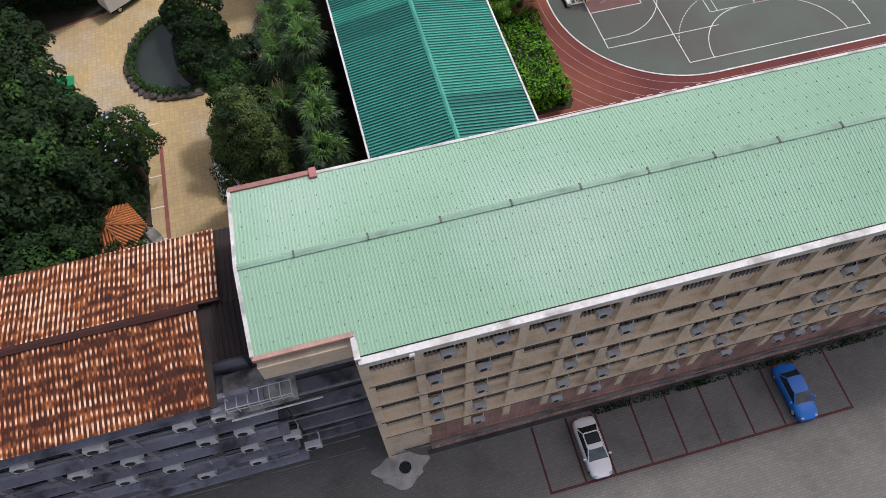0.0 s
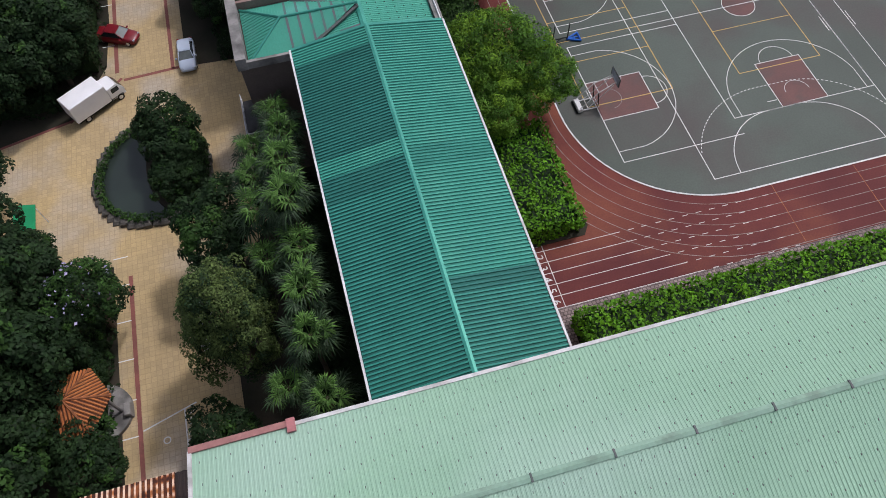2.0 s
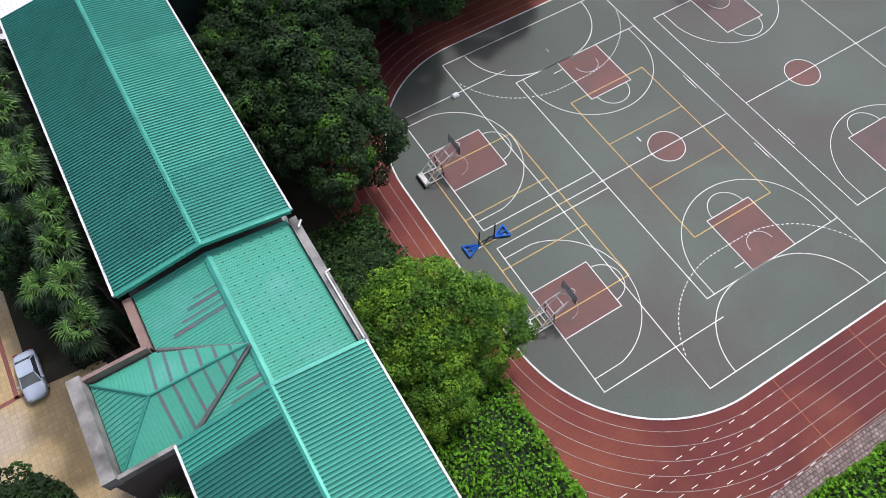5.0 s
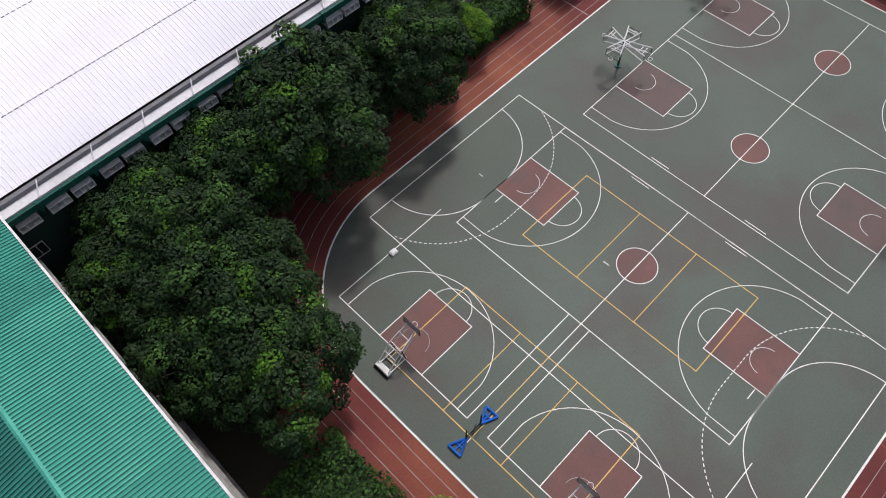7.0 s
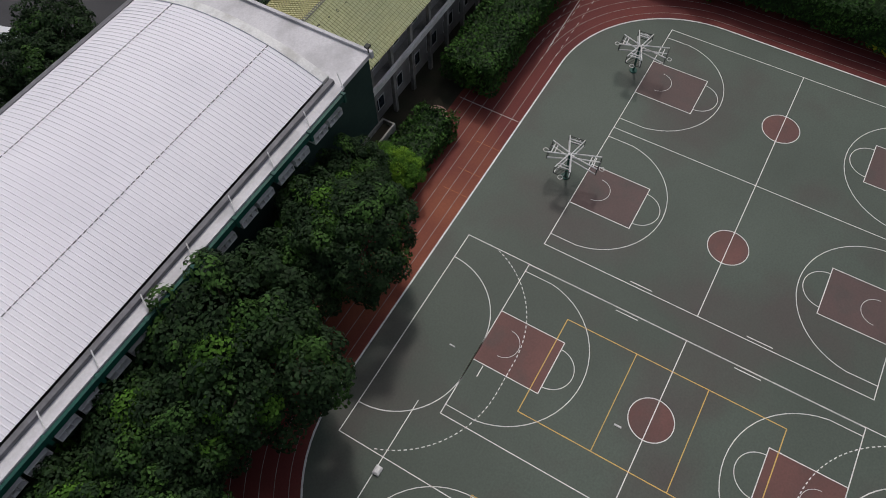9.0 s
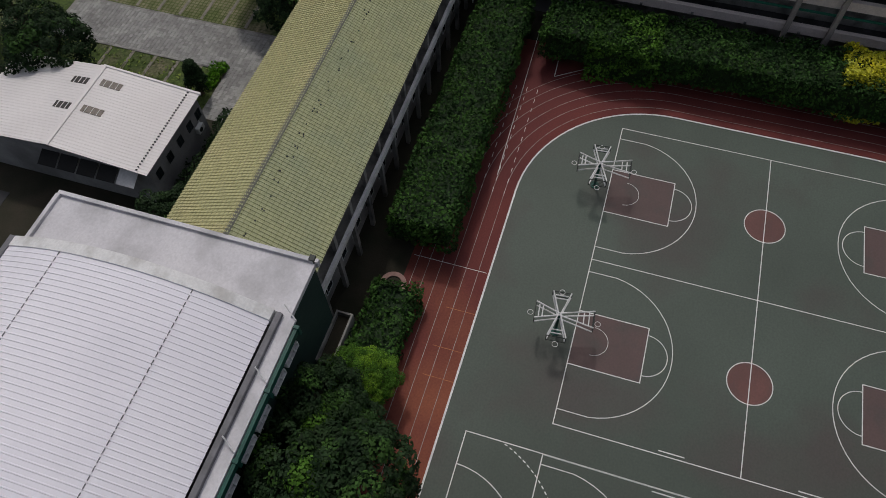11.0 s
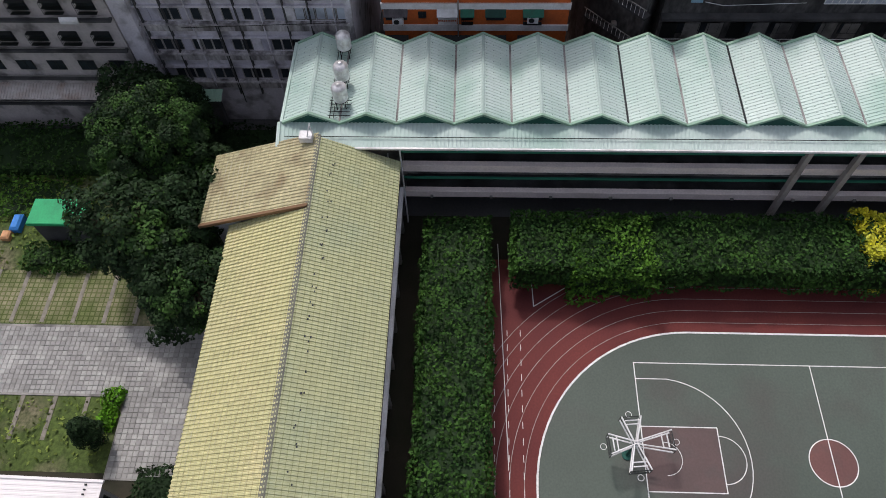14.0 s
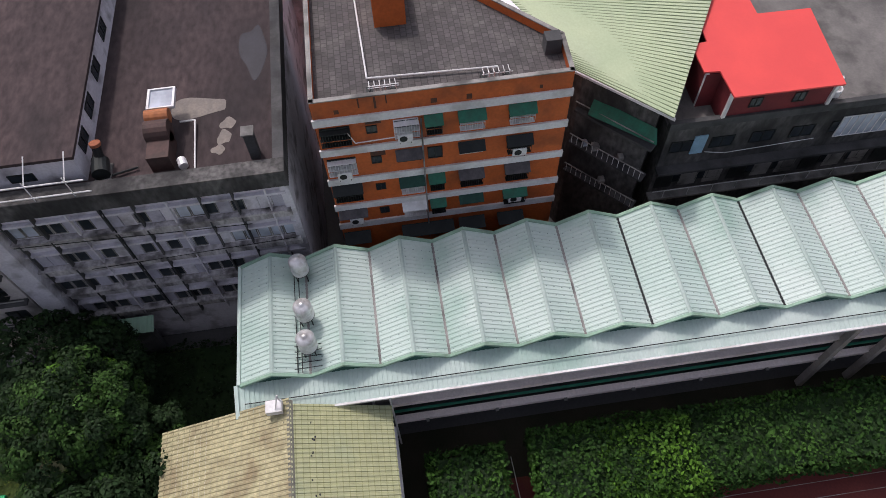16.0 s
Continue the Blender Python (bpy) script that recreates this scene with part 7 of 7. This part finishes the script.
def car(label, paint, roof_glass=GLASS, L_=4.5, W=1.76, name="car", sunroof=False):
    c = thing(name, label, "car", "parked cars")
    h = L_ / 2
    k_ = W / 1.76
    secs = [(-h, 0.5, 0.45, 0.6), (-h + 0.05, 0.66, 0.36, 0.74), (-h + 0.18, 0.79, 0.28, 0.86), (-h + 0.45, 0.855, 0.24, 0.93), (-h + 0.9, 0.88, 0.21, 0.96), (-0.6, 0.88, 0.2, 0.95), (0.7, 0.88, 0.2, 0.94),
            (1.25, 0.875, 0.21, 0.9), (h - 0.6, 0.85, 0.23, 0.84), (h - 0.28, 0.78, 0.26, 0.76), (h - 0.08, 0.64, 0.33, 0.67), (h, 0.46, 0.42, 0.58)]
    ring_ = ((-1, 0), (-1, 0.62), (-0.96, 0.84), (-0.84, 0.96), (-0.5, 1.02), (0.5, 1.02), (0.84, 0.96), (0.96, 0.84), (1, 0.62), (1, 0))
    m_ = len(ring_)
    vs = [(u_ * w * k_, y, zb + (zt - zb) * v_) for y, w, zb, zt in secs for u_, v_ in ring_]
    fs = [(m_ * i + j, m_ * i + m_ + j, m_ * i + m_ + (j + 1) % m_, m_ * i + (j + 1) % m_) for i in range(len(secs) - 1) for j in range(m_)]
    fs += [tuple(range(m_)), tuple(range(m_ * len(secs) - 1, m_ * len(secs) - m_ - 1, -1))]
    part("body", Geo().add(vs, fs), paint, c, smooth=True)
    b0, b1, t0, t1 = -h + 0.75, 1.05, -h + 1.35, 0.25
    wb, wt = 0.78 * k_, 0.58 * k_
    B_ = [(-wb, b0, 0.94), (wb, b0, 0.94), (wb, b1, 0.92), (-wb, b1, 0.92)]
    T4 = [(-wt, t0, 1.4), (wt, t0, 1.4), (wt, t1, 1.4), (-wt, t1, 1.4)]
    part("rear_window", Geo().add([B_[0], B_[1], T4[1], T4[0]], [(0, 1, 2, 3)]), roof_glass, c)
    part("windscreen", Geo().add([B_[2], B_[3], T4[3], T4[2]], [(0, 1, 2, 3)]), SCREEN, c)
    part("side_window", Geo().add([B_[1], B_[2], T4[2], T4[1]], [(0, 1, 2, 3)]), GLASS, c)
    part("side_window", Geo().add([B_[3], B_[0], T4[0], T4[3]], [(0, 1, 2, 3)]), GLASS, c)
    part("roof", Geo().prism([(x, y) for x, y in rounded(-wt - 0.04, wt + 0.04, t0 - 0.06, t1 + 0.06, 0.22, 5)], 1.37, 1.44)
         .prism([(x, y) for x, y in rounded(-wt + 0.06, wt - 0.06, t0 + 0.06, t1 - 0.06, 0.2, 5)], 1.44, 1.47), paint, c)
    if sunroof:
        part("sunroof", Geo().prism(rounded(-wt + 0.04, wt - 0.04, t0 + 0.05, t0 + 0.85, 0.12, 4), 1.47, 1.478), GLASS, c, "dark glass sunroof")
    for sx in (-1, 1):
        for sy in (-1, 1):
            part("pillar", Geo().tube((sx * wb, b0 if sy < 0 else b1, 0.93), (sx * wt, t0 if sy < 0 else t1, 1.41), 0.045, 5), paint, c)
            x = sx * (W / 2 - 0.12)
            y = sy * (h - 0.85)
            w_ = part("wheel", Geo().tube((x - 0.1, y, 0.32), (x + 0.1, y, 0.32), 0.32, 16), BLACK, c)
            part("rim", Geo().tube((x + sx * 0.1, y, 0.32), (x + sx * 0.115, y, 0.32), 0.2, 12), STEEL, w_)
        part("headlight", Geo().bevelled(sx * 0.56 - 0.13, sx * 0.56 + 0.13, h - 0.3, h - 0.1, 0.58, 0.735, 0.03), PALEGLASS, c)
        part("tail_light", Geo().box(sx * 0.6 - 0.17, sx * 0.6 + 0.17, -h - 0.01, -h + 0.1, 0.62, 0.78), material("tail_red", (0.3, 0.01, 0.01), None, 1, 0.3), c)
        part("mirror", Geo().bevelled(sx * 0.98 - 0.1, sx * 0.98 + 0.1, 0.72, 0.86, 0.92, 1.06, 0.03), paint, c)
    part("number_plate", Geo().box(-0.22, 0.22, -h - 0.015, -h + 0.05, 0.48, 0.6), WHITE, c)
    return c


def gloss(name, col):
    return material(name, col, tuple(v * 0.9 for v in col), 0.5, 0.3, spec=0.5, grain=0)


for lb, col, x, y, a in (("silver-white saloon car parked in a marked bay", (0.92, 0.92, 0.93), 13.2, 9.45, 180), ("bright blue saloon car parked in a marked bay", (0.015, 0.2, 0.72), 29.6, 9.35, 180),
                         ("dark red saloon car parked beside the drive", (0.2, 0.012, 0.02), -15.5, 76.8, -116), ("pale silver-blue saloon car parked on the drive", (0.5, 0.58, 0.7), -8.75, 71.9, 180),
                         ("black estate car parked across the drive", (0.015, 0.015, 0.02), -14.7, 94.7, -120), ("white car parked beside the palms", (0.75, 0.76, 0.78), -8.9, 94.4, 0), ("silver car parked beside the palms", (0.55, 0.6, 0.66), -8.9, 85.6, 180),
                         ("white car parked among shrubs", (0.75, 0.77, 0.8), -10.2, 41.0, 8), ("white car parked behind the sports hall", (0.75, 0.77, 0.8), 53.5, 138.6, 20)):
    cc = car(lb, gloss(lb.split(" ")[0].replace("-", "_") + "_car_paint", col), sunroof="silver-white" in lb)
    cc.matrix_basis = pose(x, y, 0.02, 0, 0, a)
TRUCKWHITE = gloss("truck_white_paint", (0.9, 0.91, 0.93))
TR = thing("box_truck", "small white box truck parked on the forecourt", "truck")
part("cargo_box", Geo().bevelled(-1.05, 1.05, -3.0, 0.9, 0.75, 2.75, 0.05), TRUCKWHITE, TR)
part("chassis", Geo().box(-0.9, 0.9, -2.9, 2.3, 0.45, 0.75), DARKSTEEL, TR)
part("cab", Geo().add([(-0.9, 1.0, 0.5), (0.9, 1.0, 0.5), (0.9, 2.6, 0.5), (-0.9, 2.6, 0.5), (-0.9, 1.0, 2.0), (0.9, 1.0, 2.0), (0.88, 2.62, 1.15), (-0.88, 2.62, 1.15), (-0.8, 2.1, 2.0), (0.8, 2.1, 2.0)],
     [(0, 3, 2, 1), (0, 1, 5, 4), (2, 3, 7, 6), (4, 5, 9, 8), (8, 9, 6, 7), (1, 2, 6, 9, 5), (3, 0, 4, 8, 7)]), TRUCKWHITE, TR)
part("windscreen", Geo().slab([(-0.72, 2.2, 1.9), (0.72, 2.2, 1.9), (0.78, 2.58, 1.28), (-0.78, 2.58, 1.28)], -0.03), GLASS, TR)
for s in (-1, 1):
    part("side_window", Geo().box(s * 0.9 - 0.02, s * 0.9 + 0.02, 1.3, 2.1, 1.3, 1.8), GLASS, TR)
    for y in (-1.9, 1.9):
        w_ = part("wheel", Geo().tube((s * 0.8 - 0.12, y, 0.38), (s * 0.8 + 0.12, y, 0.38), 0.38, 16), BLACK, TR)
        part("rim", Geo().tube((s * 0.93, y, 0.38), (s * 0.945, y, 0.38), 0.22, 12), STEEL, w_)
TR.matrix_basis = pose(-17.7, 67.9, 0.02, 0, 0, -57)

# ---- hoops and court things ----
def star_hoop(x, y):
    s = thing("basketball_stand", "white pipe stand with four hoops on a green post", "basketball stand", "four-way hoop stands", at=(x, y, 0))
    part("post", Geo().tube((x, y, 0), (x, y, 3.3), 0.12, 10), DKGREENPAINT, s)
    part("foot", Geo().tube((x, y, 0), (x, y, 0.12), 0.4, 12), DKGREENPAINT, s)
    for k, reach in enumerate((1.9, 1.9, 2.0, 2.7)):
        a = radians((5, 95, 185, 275)[k])
        d, n_ = Vector((math.cos(a), math.sin(a), 0)), Vector((-math.sin(a), math.cos(a), 0))
        o = Vector((x, y, 0))
        g = Geo()
        for z in (3.35, 2.75):
            for sg in (-1, 1):
                g.tube(o + Vector((0, 0, z)) + n_ * sg * 0.08, o + d * reach + n_ * sg * 0.72 + Vector((0, 0, z + 0.15 * (z > 3))), 0.06, 6)
        for f in (0.7, 0.85):
            g.tube(o + d * reach * f - n_ * 0.5 + Vector((0, 0, 3.4)), o + d * reach * f + n_ * 0.5 + Vector((0, 0, 3.4)), 0.05, 6)
        part("arm", g, WHITE, s)
        c = o + d * reach
        bb = Geo()
        cn_ = [c + n_ * u_ + Vector((0, 0, z)) for u_, z in ((-0.75, 2.6), (0.75, 2.6), (0.75, 3.4), (-0.75, 3.4))]
        for p_, q_ in zip(cn_, cn_[1:] + cn_[:1]):
            bb.tube(p_, q_, 0.035, 6)
        for z in (2.8, 3.0, 3.2):
            bb.tube(c - n_ * 0.6 + Vector((0, 0, z)), c + n_ * 0.6 + Vector((0, 0, z)), 0.015, 4)
        part("backboard", bb, DARKSTEEL, s)
        hc = c + d * 0.35
        part("hoop", Geo().ring((hc.x, hc.y), 0.2, 0.235, 2.78, 2.82, 18), WHITE, s)
    return s


for x, y in ((82.35, 78.5), (66.8, 78.75), (82.35, 47.8), (66.8, 47.8)):
    star_hoop(x, y)


def portable(x, y, lb):
    s = thing("portable_hoop", lb, "basketball stand", "portable hoops", at=(x, y, 0))
    part("weight_box", Geo().bevelled(x - 0.6, x - 0.1, y - 0.75, y + 0.75, 0.1, 0.5, 0.05), WHITE, s)
    part("wheel_bar", Geo().tube((x - 0.65, y - 0.8, 0.12), (x - 0.65, y + 0.8, 0.12), 0.1, 8), BLACK, s)
    for sg in (-0.62, 0.62):
        part("base_bar", Geo().tube((x - 0.5, y + sg, 0.2), (x + 1.6, y + sg, 0.2), 0.05, 6), WHITE, s)
        part("upright", Geo().tube((x + 1.5, y + sg, 0.2), (x + 1.2, y + sg, 2.3), 0.055, 6), DARKSTEEL, s)
        part("arm", Geo().tube((x + 1.2, y + sg, 2.3), (x + 2.9, y + sg * 0.75, 3.1), 0.05, 6), WHITE, s)
        part("strut", Geo().tube((x - 0.4, y + sg, 0.5), (x + 1.2, y + sg, 2.3), 0.045, 6), WHITE, s)
        part("strut", Geo().tube((x + 0.4, y + sg, 0.3), (x + 2.7, y + sg * 0.75, 2.7), 0.04, 6), WHITE, s)
    for px, z in ((1.6, 0.2), (0.5, 0.2), (1.2, 2.3), (0.5, 1.5), (2.1, 2.72), (2.85, 3.05)):
        part("cross_bar", Geo().tube((x + px, y - 0.6, z), (x + px, y + 0.6, z), 0.04, 6), WHITE, s)
    part("backboard", Geo().box(x + 2.95, x + 3.0, y - 0.9, y + 0.9, 2.75, 3.75), PALEGLASS, s)
    part("hoop", Geo().ring((x + 3.3, y), 0.21, 0.24, 3.03, 3.07, 20), WHITE, s)
    fr_ = Geo()
    for y0, y1, z0, z1 in ((y - 0.93, y + 0.93, 2.72, 2.78), (y - 0.93, y + 0.93, 3.72, 3.78), (y - 0.93, y - 0.87, 2.78, 3.72), (y + 0.87, y + 0.93, 2.78, 3.72)):
        fr_.box(x + 2.94, x + 3.01, y0, y1, z0, z1)
    part("board_frame", fr_, DARKSTEEL, s, "dark steel board frame")


portable(27.9, 71.9, "white wheeled hoop frame with a clear backboard")
portable(27.9, 54.5, "white wheeled hoop frame with a clear backboard")
BL = material("blue_frame", (0.01, 0.13, 0.55), (0.01, 0.1, 0.45), 1, 0.5)
VB = thing("volleyball_posts", "pair of black posts on blue triangular wheeled bases", "net posts", at=(29, 63.4, 0))
for cx, sg in ((27.6, -1), (30.3, 1)):
    bs = Geo()
    tri_ = [(cx + sg * 0.75, 62.8), (cx + sg * 0.75, 64.0), (cx - sg * 0.6, 63.4)]
    for p, q in zip(tri_, tri_[1:] + tri_[:1]):
        bs.tube((*p, 0.15), (*q, 0.15), 0.11, 8)
    bs.tube((cx + sg * 0.75, 63.4, 0.15), (cx - sg * 0.6, 63.4, 0.15), 0.07, 8)
    bs.tube((cx + sg * 0.2, 63.0, 0.15), (cx + sg * 0.2, 63.8, 0.15), 0.07, 8)
    part("base", bs, BL, VB)
    part("post", Geo().tube((cx - sg * 0.55, 63.4, 0.1), (cx - sg * 0.55, 63.4, 2.3), 0.06, 8), BLACK, VB)
part("link", Geo().tube((28.2, 63.4, 0.4), (29.75, 63.4, 0.4), 0.06, 6).tube((28.6, 63.2, 0.3), (29.4, 63.6, 0.3), 0.05, 6), DARKSTEEL, VB)
for x, y, sx, sy, nm in ((35.5, 79.2, 0.35, 0.28, "white bag lying on the court"), (47.5, 65.2, 0.08, 0.3, "white stick lying on the court"), (46.9, 79.4, 0.06, 0.25, "small white marker lying on the court")):
    o = thing("court_bag" if sx > 0.2 else "court_marker", nm, "bag" if sx > 0.2 else "marker", at=(x, y, 0.03))
    part("cloth" if sx > 0.2 else "strip", Geo().bevelled(x - sx, x + sx, y - sy, y + sy, 0.03, 0.03 + min(sx, 0.3), min(sx, sy) * 0.5), WHITE, o)
RG = thing("ring_planter", "round pinkish concrete planter ring on the track edge", "planter", at=(67, 92.9, 0))
part("ring", Geo().ring((67.0, 92.9), 0.75, 1.15, 0, 0.5, 28), material("pink_concrete", (0.4, 0.25, 0.22), None, 1, 0.85), RG)
part("soil", Geo().ring((67.0, 92.9), 0.0, 0.75, 0, 0.35, 28), EARTH, RG)

# ---- forecourt things ----
PV = thing("garden_pavilion", "hexagonal garden pavilion with an orange tiled roof", "pavilion", at=(-19.4, 35.5, 0))
TILEBED, HIPCAP = material("tile_bed", (0.16, 0.06, 0.03), None, 1, 0.8), material("hip_tile", (0.32, 0.12, 0.05), None, 1, 0.8)
for k in range(6):
    a0, a1 = math.pi * k / 3, math.pi * (k + 1) / 3
    o = Vector((-19.4, 35.5, 5.1))
    p, q = o + Vector((2.9 * math.cos(a0), 2.9 * math.sin(a0), -1.3)), o + Vector((2.9 * math.cos(a1), 2.9 * math.sin(a1), -1.3))
    dn = Vector((0, 0, 0.08))
    part("roof_panel", Geo().add([o, p, q, o - dn, p - dn, q - dn], [(0, 1, 2), (5, 4, 3), (1, 4, 5, 2), (0, 3, 4, 1), (2, 5, 3, 0)]), TILEBED, PV)
    mid_ = (p + q) / 2
    for j in range(11):
        f = (j + 0.5) / 11
        e = p.lerp(q, f)
        top_ = e + (o - mid_) * (1 - abs(2 * f - 1)) * 0.97
        part("tile_roll", Geo().tube(top_ + Vector((0, 0, 0.04)), e + (e - o) * 0.02 + Vector((0, 0, 0.04)), 0.08, 6), TERRACOTTA, PV)
    part("hip_ridge", Geo().tube(o + Vector((0, 0, 0.08)), p + Vector((0, 0, 0.08)), 0.09, 6), HIPCAP, PV)
    part("post", Geo().tube((o.x + 2.3 * math.cos(a0), o.y + 2.3 * math.sin(a0), 0.3), (o.x + 2.3 * math.cos(a0), o.y + 2.3 * math.sin(a0), 4.0), 0.12, 8), CONC, PV)
part("base", Geo().ring((-18.6, 35.7), 0, 2.3, 0, 0.4, 32), CONC, PV)
ST = part("statue", Geo().tube((-19.3, 44.6, 0), (-19.3, 44.6, 1.2), 0.6, 10, 0.55).tube((-19.3, 44.6, 1.2), (-19.3, 44.6, 2.5), 0.6, 10, 0.36).tube((-19.3, 44.6, 2.5), (-19.3, 44.6, 3.0), 0.26, 10, 0.15), WHITE)
tagged(ST, "plain white garden statue on a pedestal among shrubs", "statue")
CN = thing("canopy_tent", "bright green canvas canopy on thin poles", "canopy", at=(-24, 54.3, 0))
part("canvas", Geo().slab([(-24.6, 52.6, 2.3), (-22.8, 52.3, 2.3), (-22.7, 55.4, 2.6), (-24.6, 55.8, 2.6)], 0.08), GREENCANVAS, CN)
for x, y in ((-24.5, 52.8), (-22.9, 52.6), (-22.8, 55.2), (-24.5, 55.6)):
    part("pole", Geo().tube((x, y, 0), (x, y, 2.4), 0.04, 6), STEEL, CN)
LT = thing("low_shed", "low dark lean-to shed under the trees", "shed", at=(-6.9, 43.2, 0))
part("wall", Geo().box(-7.2, -6.3, 41.6, 45.0, 0, 2.2), DARKCONC, LT)
part("roof", Geo().slab([(-7.5, 41.4, 2.3), (-6.2, 41.4, 2.6), (-6.2, 45.3, 2.6), (-7.5, 45.3, 2.3)], 0.08), material("dark_green_sheet", (0.03, 0.05, 0.045), None, 1, 0.6), LT)
BX = thing("utility_cabinet", "dark grey utility cabinet beside the drive", "cabinet", at=(-16.2, 35.4, 0))
part("body", Geo().bevelled(-16.8, -16.3, 34.9, 35.9, 0, 0.9, 0.04), CONC, BX)

# plaza and parking markings
red_strip, wl, dr = Geo(), Geo(), Geo()
for p, q, w in (((-15.95, 24.9), (-15.95, 47.5), 0.35), ((-16.0, 72), (-15.6, 112), 0.4), ((-15.3, 70.75), (-9.2, 71.0), 0.35), ((-10.4, 71), (-10.4, 112), 0.35), ((-20.7, 66.5), (-15.6, 71.0), 0.3), ((-32, 63.9), (-20.7, 66.6), 0.3)):
    loop(red_strip, [p, q], w, 0.026, False)
structure("plaza_red_strips", red_strip, REDPAVE, "dark red paved strips along the drive", "pavement")
for y in (33.3, 36.3, 39.8, 43.3, 46.8, 49.6, 76, 79.2, 82.4, 85.6, 88.8, 92, 95.2):
    loop(wl, [(-17.3, y), (-16.1, y)], 0.1, 0.03, False)
loop(wl, [(-15.7, 33.6), (-11.6, 34.8)], 0.12, 0.03, False)
for k in range(6):
    loop(wl, [(-12.4 + 0.05 * k, 32.0 + 0.4 * k), (-11.7, 32.2 + 0.4 * k)], 0.1, 0.03, False)
loop(wl, [(-12.5, 31.5), (-12.5, 34.5)], 0.12, 0.03, False)
wl.ring((-14.0, 32.4), 0.2, 0.3, 0.022, 0.032, 16)
structure("plaza_white_lines", wl, LINE, "white painted parking lines on the drive", "markings")
for x in (9.3, 12.0, 14.3, 17.2, 19.95, 22.7, 25.45, 28.0, 30.7, 33.5):
    loop(dr, [(x, 7.2), (x + 0.1, 12.1)], 0.16, 0.006, False)
loop(dr, [(9.25, 7.2), (33.55, 7.2)], 0.2, 0.01, False)
structure("parking_lines", dr, LINERED, "dark red painted bay lines on the car park", "markings")
pc = [(-0.8 + 1.95 * math.cos(a) * (1 + 0.15 * math.sin(3 * a) + 0.1 * math.sin(7 * a)), 11.7 + 1.25 * math.sin(a) * (1 + 0.2 * math.cos(4 * a))) for a in (2 * math.pi * k / 36 for k in range(36))]
structure("concrete_patch", Geo().prism(pc, 0.0, 0.02), material("pale_mortar", (0.6, 0.58, 0.55), (0.42, 0.41, 0.39), 0.8, 0.9, stain=(0.15, 0.15, 0.14), sscale=1.0), "pale mortar repair patch on the car park", "pavement")
MH = thing("manhole_cover", "round dark iron manhole cover in mortar patch", "manhole cover", at=(-0.5, 11.75, 0.02))
part("rim", Geo().ring((-0.5, 11.75), 0.36, 0.45, 0.02, 0.05, 28), DARKSTEEL, MH)
part("lid", Geo().ring((-0.5, 11.75), 0.0, 0.35, 0.02, 0.04, 28), DARKSTEEL, MH)
kg = Geo().box(1.4, 62, 12.2, 12.5, 0, 0.1)
structure("kerb_car_park", kg, DARKCONC, "dark drain kerb at the foot of the facade", "kerb")
weeds = np.random.RandomState(3)
n = 2200
xs = weeds.uniform(14, 45, n)
keep = weeds.uniform(0, 1, n) < 0.35 + 0.65 * (np.sin(xs * 0.9) > 0.2)
wp = np.stack([xs, weeds.uniform(11.75, 12.3, n), weeds.uniform(0.03, 0.2, n)], 1)[keep]
tn = 5200
tx, ty = weeds.uniform(80.5, 114, tn), weeds.uniform(118, 148, tn)
tk = ((tx < 85.8) & (ty > 118.6)) | ((tx > 97.4) & (np.sin(tx * 1.7) * np.sin(ty * 1.3) > -0.4))
tagged(cards("grass_tufts", np.stack([tx, ty, weeds.uniform(0.03, 0.3, tn)], 1)[tk], np.tile((0, 0, 1.0), (int(tk.sum()), 1)), 0.34, LEAFGRASS, None, 6), "tufts of yellowish green grass and weeds", "grass", kind="stuff")
tagged(cards("weeds", wp, np.tile((0, 0, 1.0), (len(wp), 1)), 0.2, LEAFDARK, None, 5), "low green weeds along the drain kerb", "weeds", kind="stuff")

# grey paving blocks
BW = 0.43
me_ = None
rest = Geo()
count = 0
base_geo = Geo().bevelled(-0.2, 0.2, -0.2, 0.2, -0.02, 0.035, 0.015)
pave = bpy.data.objects["pavement_grey"]
rng = random.Random(2)
for k in range(6):
    structure("parking_strip", Geo().box(82.4, 86.0, 121.0 + 2.7 * k, 121.35 + 2.7 * k, 0, 0.05), BAYSTRIP, "pale paved strip between grassy parking bays", "pavement")
for j in range(70):
    for i in range(30):
        x, y = 79.8 + BW * i, 109.7 + BW * j
        if x > 92.2 or (x < 86.0 and y > 118.0):
            continue
        dz = rng.uniform(0, 0.012)
        if count < 290 and 86.5 < x and 113 < y < 122:
            if me_ is None:
                first = part("paver", base_geo, GREYPAVER)
                me_ = first.data
            else:
                first = new("paver", me_)
            first.parent = pave
            first.location = (x, y, 0.04 + dz)
            count += 1
        else:
            rest.bevelled(x - 0.2, x + 0.2, y - 0.2, y + 0.2, 0.02, 0.075 + dz, 0.015)
part("pavers", rest, GREYPAVER2, pave, kind="stuff")
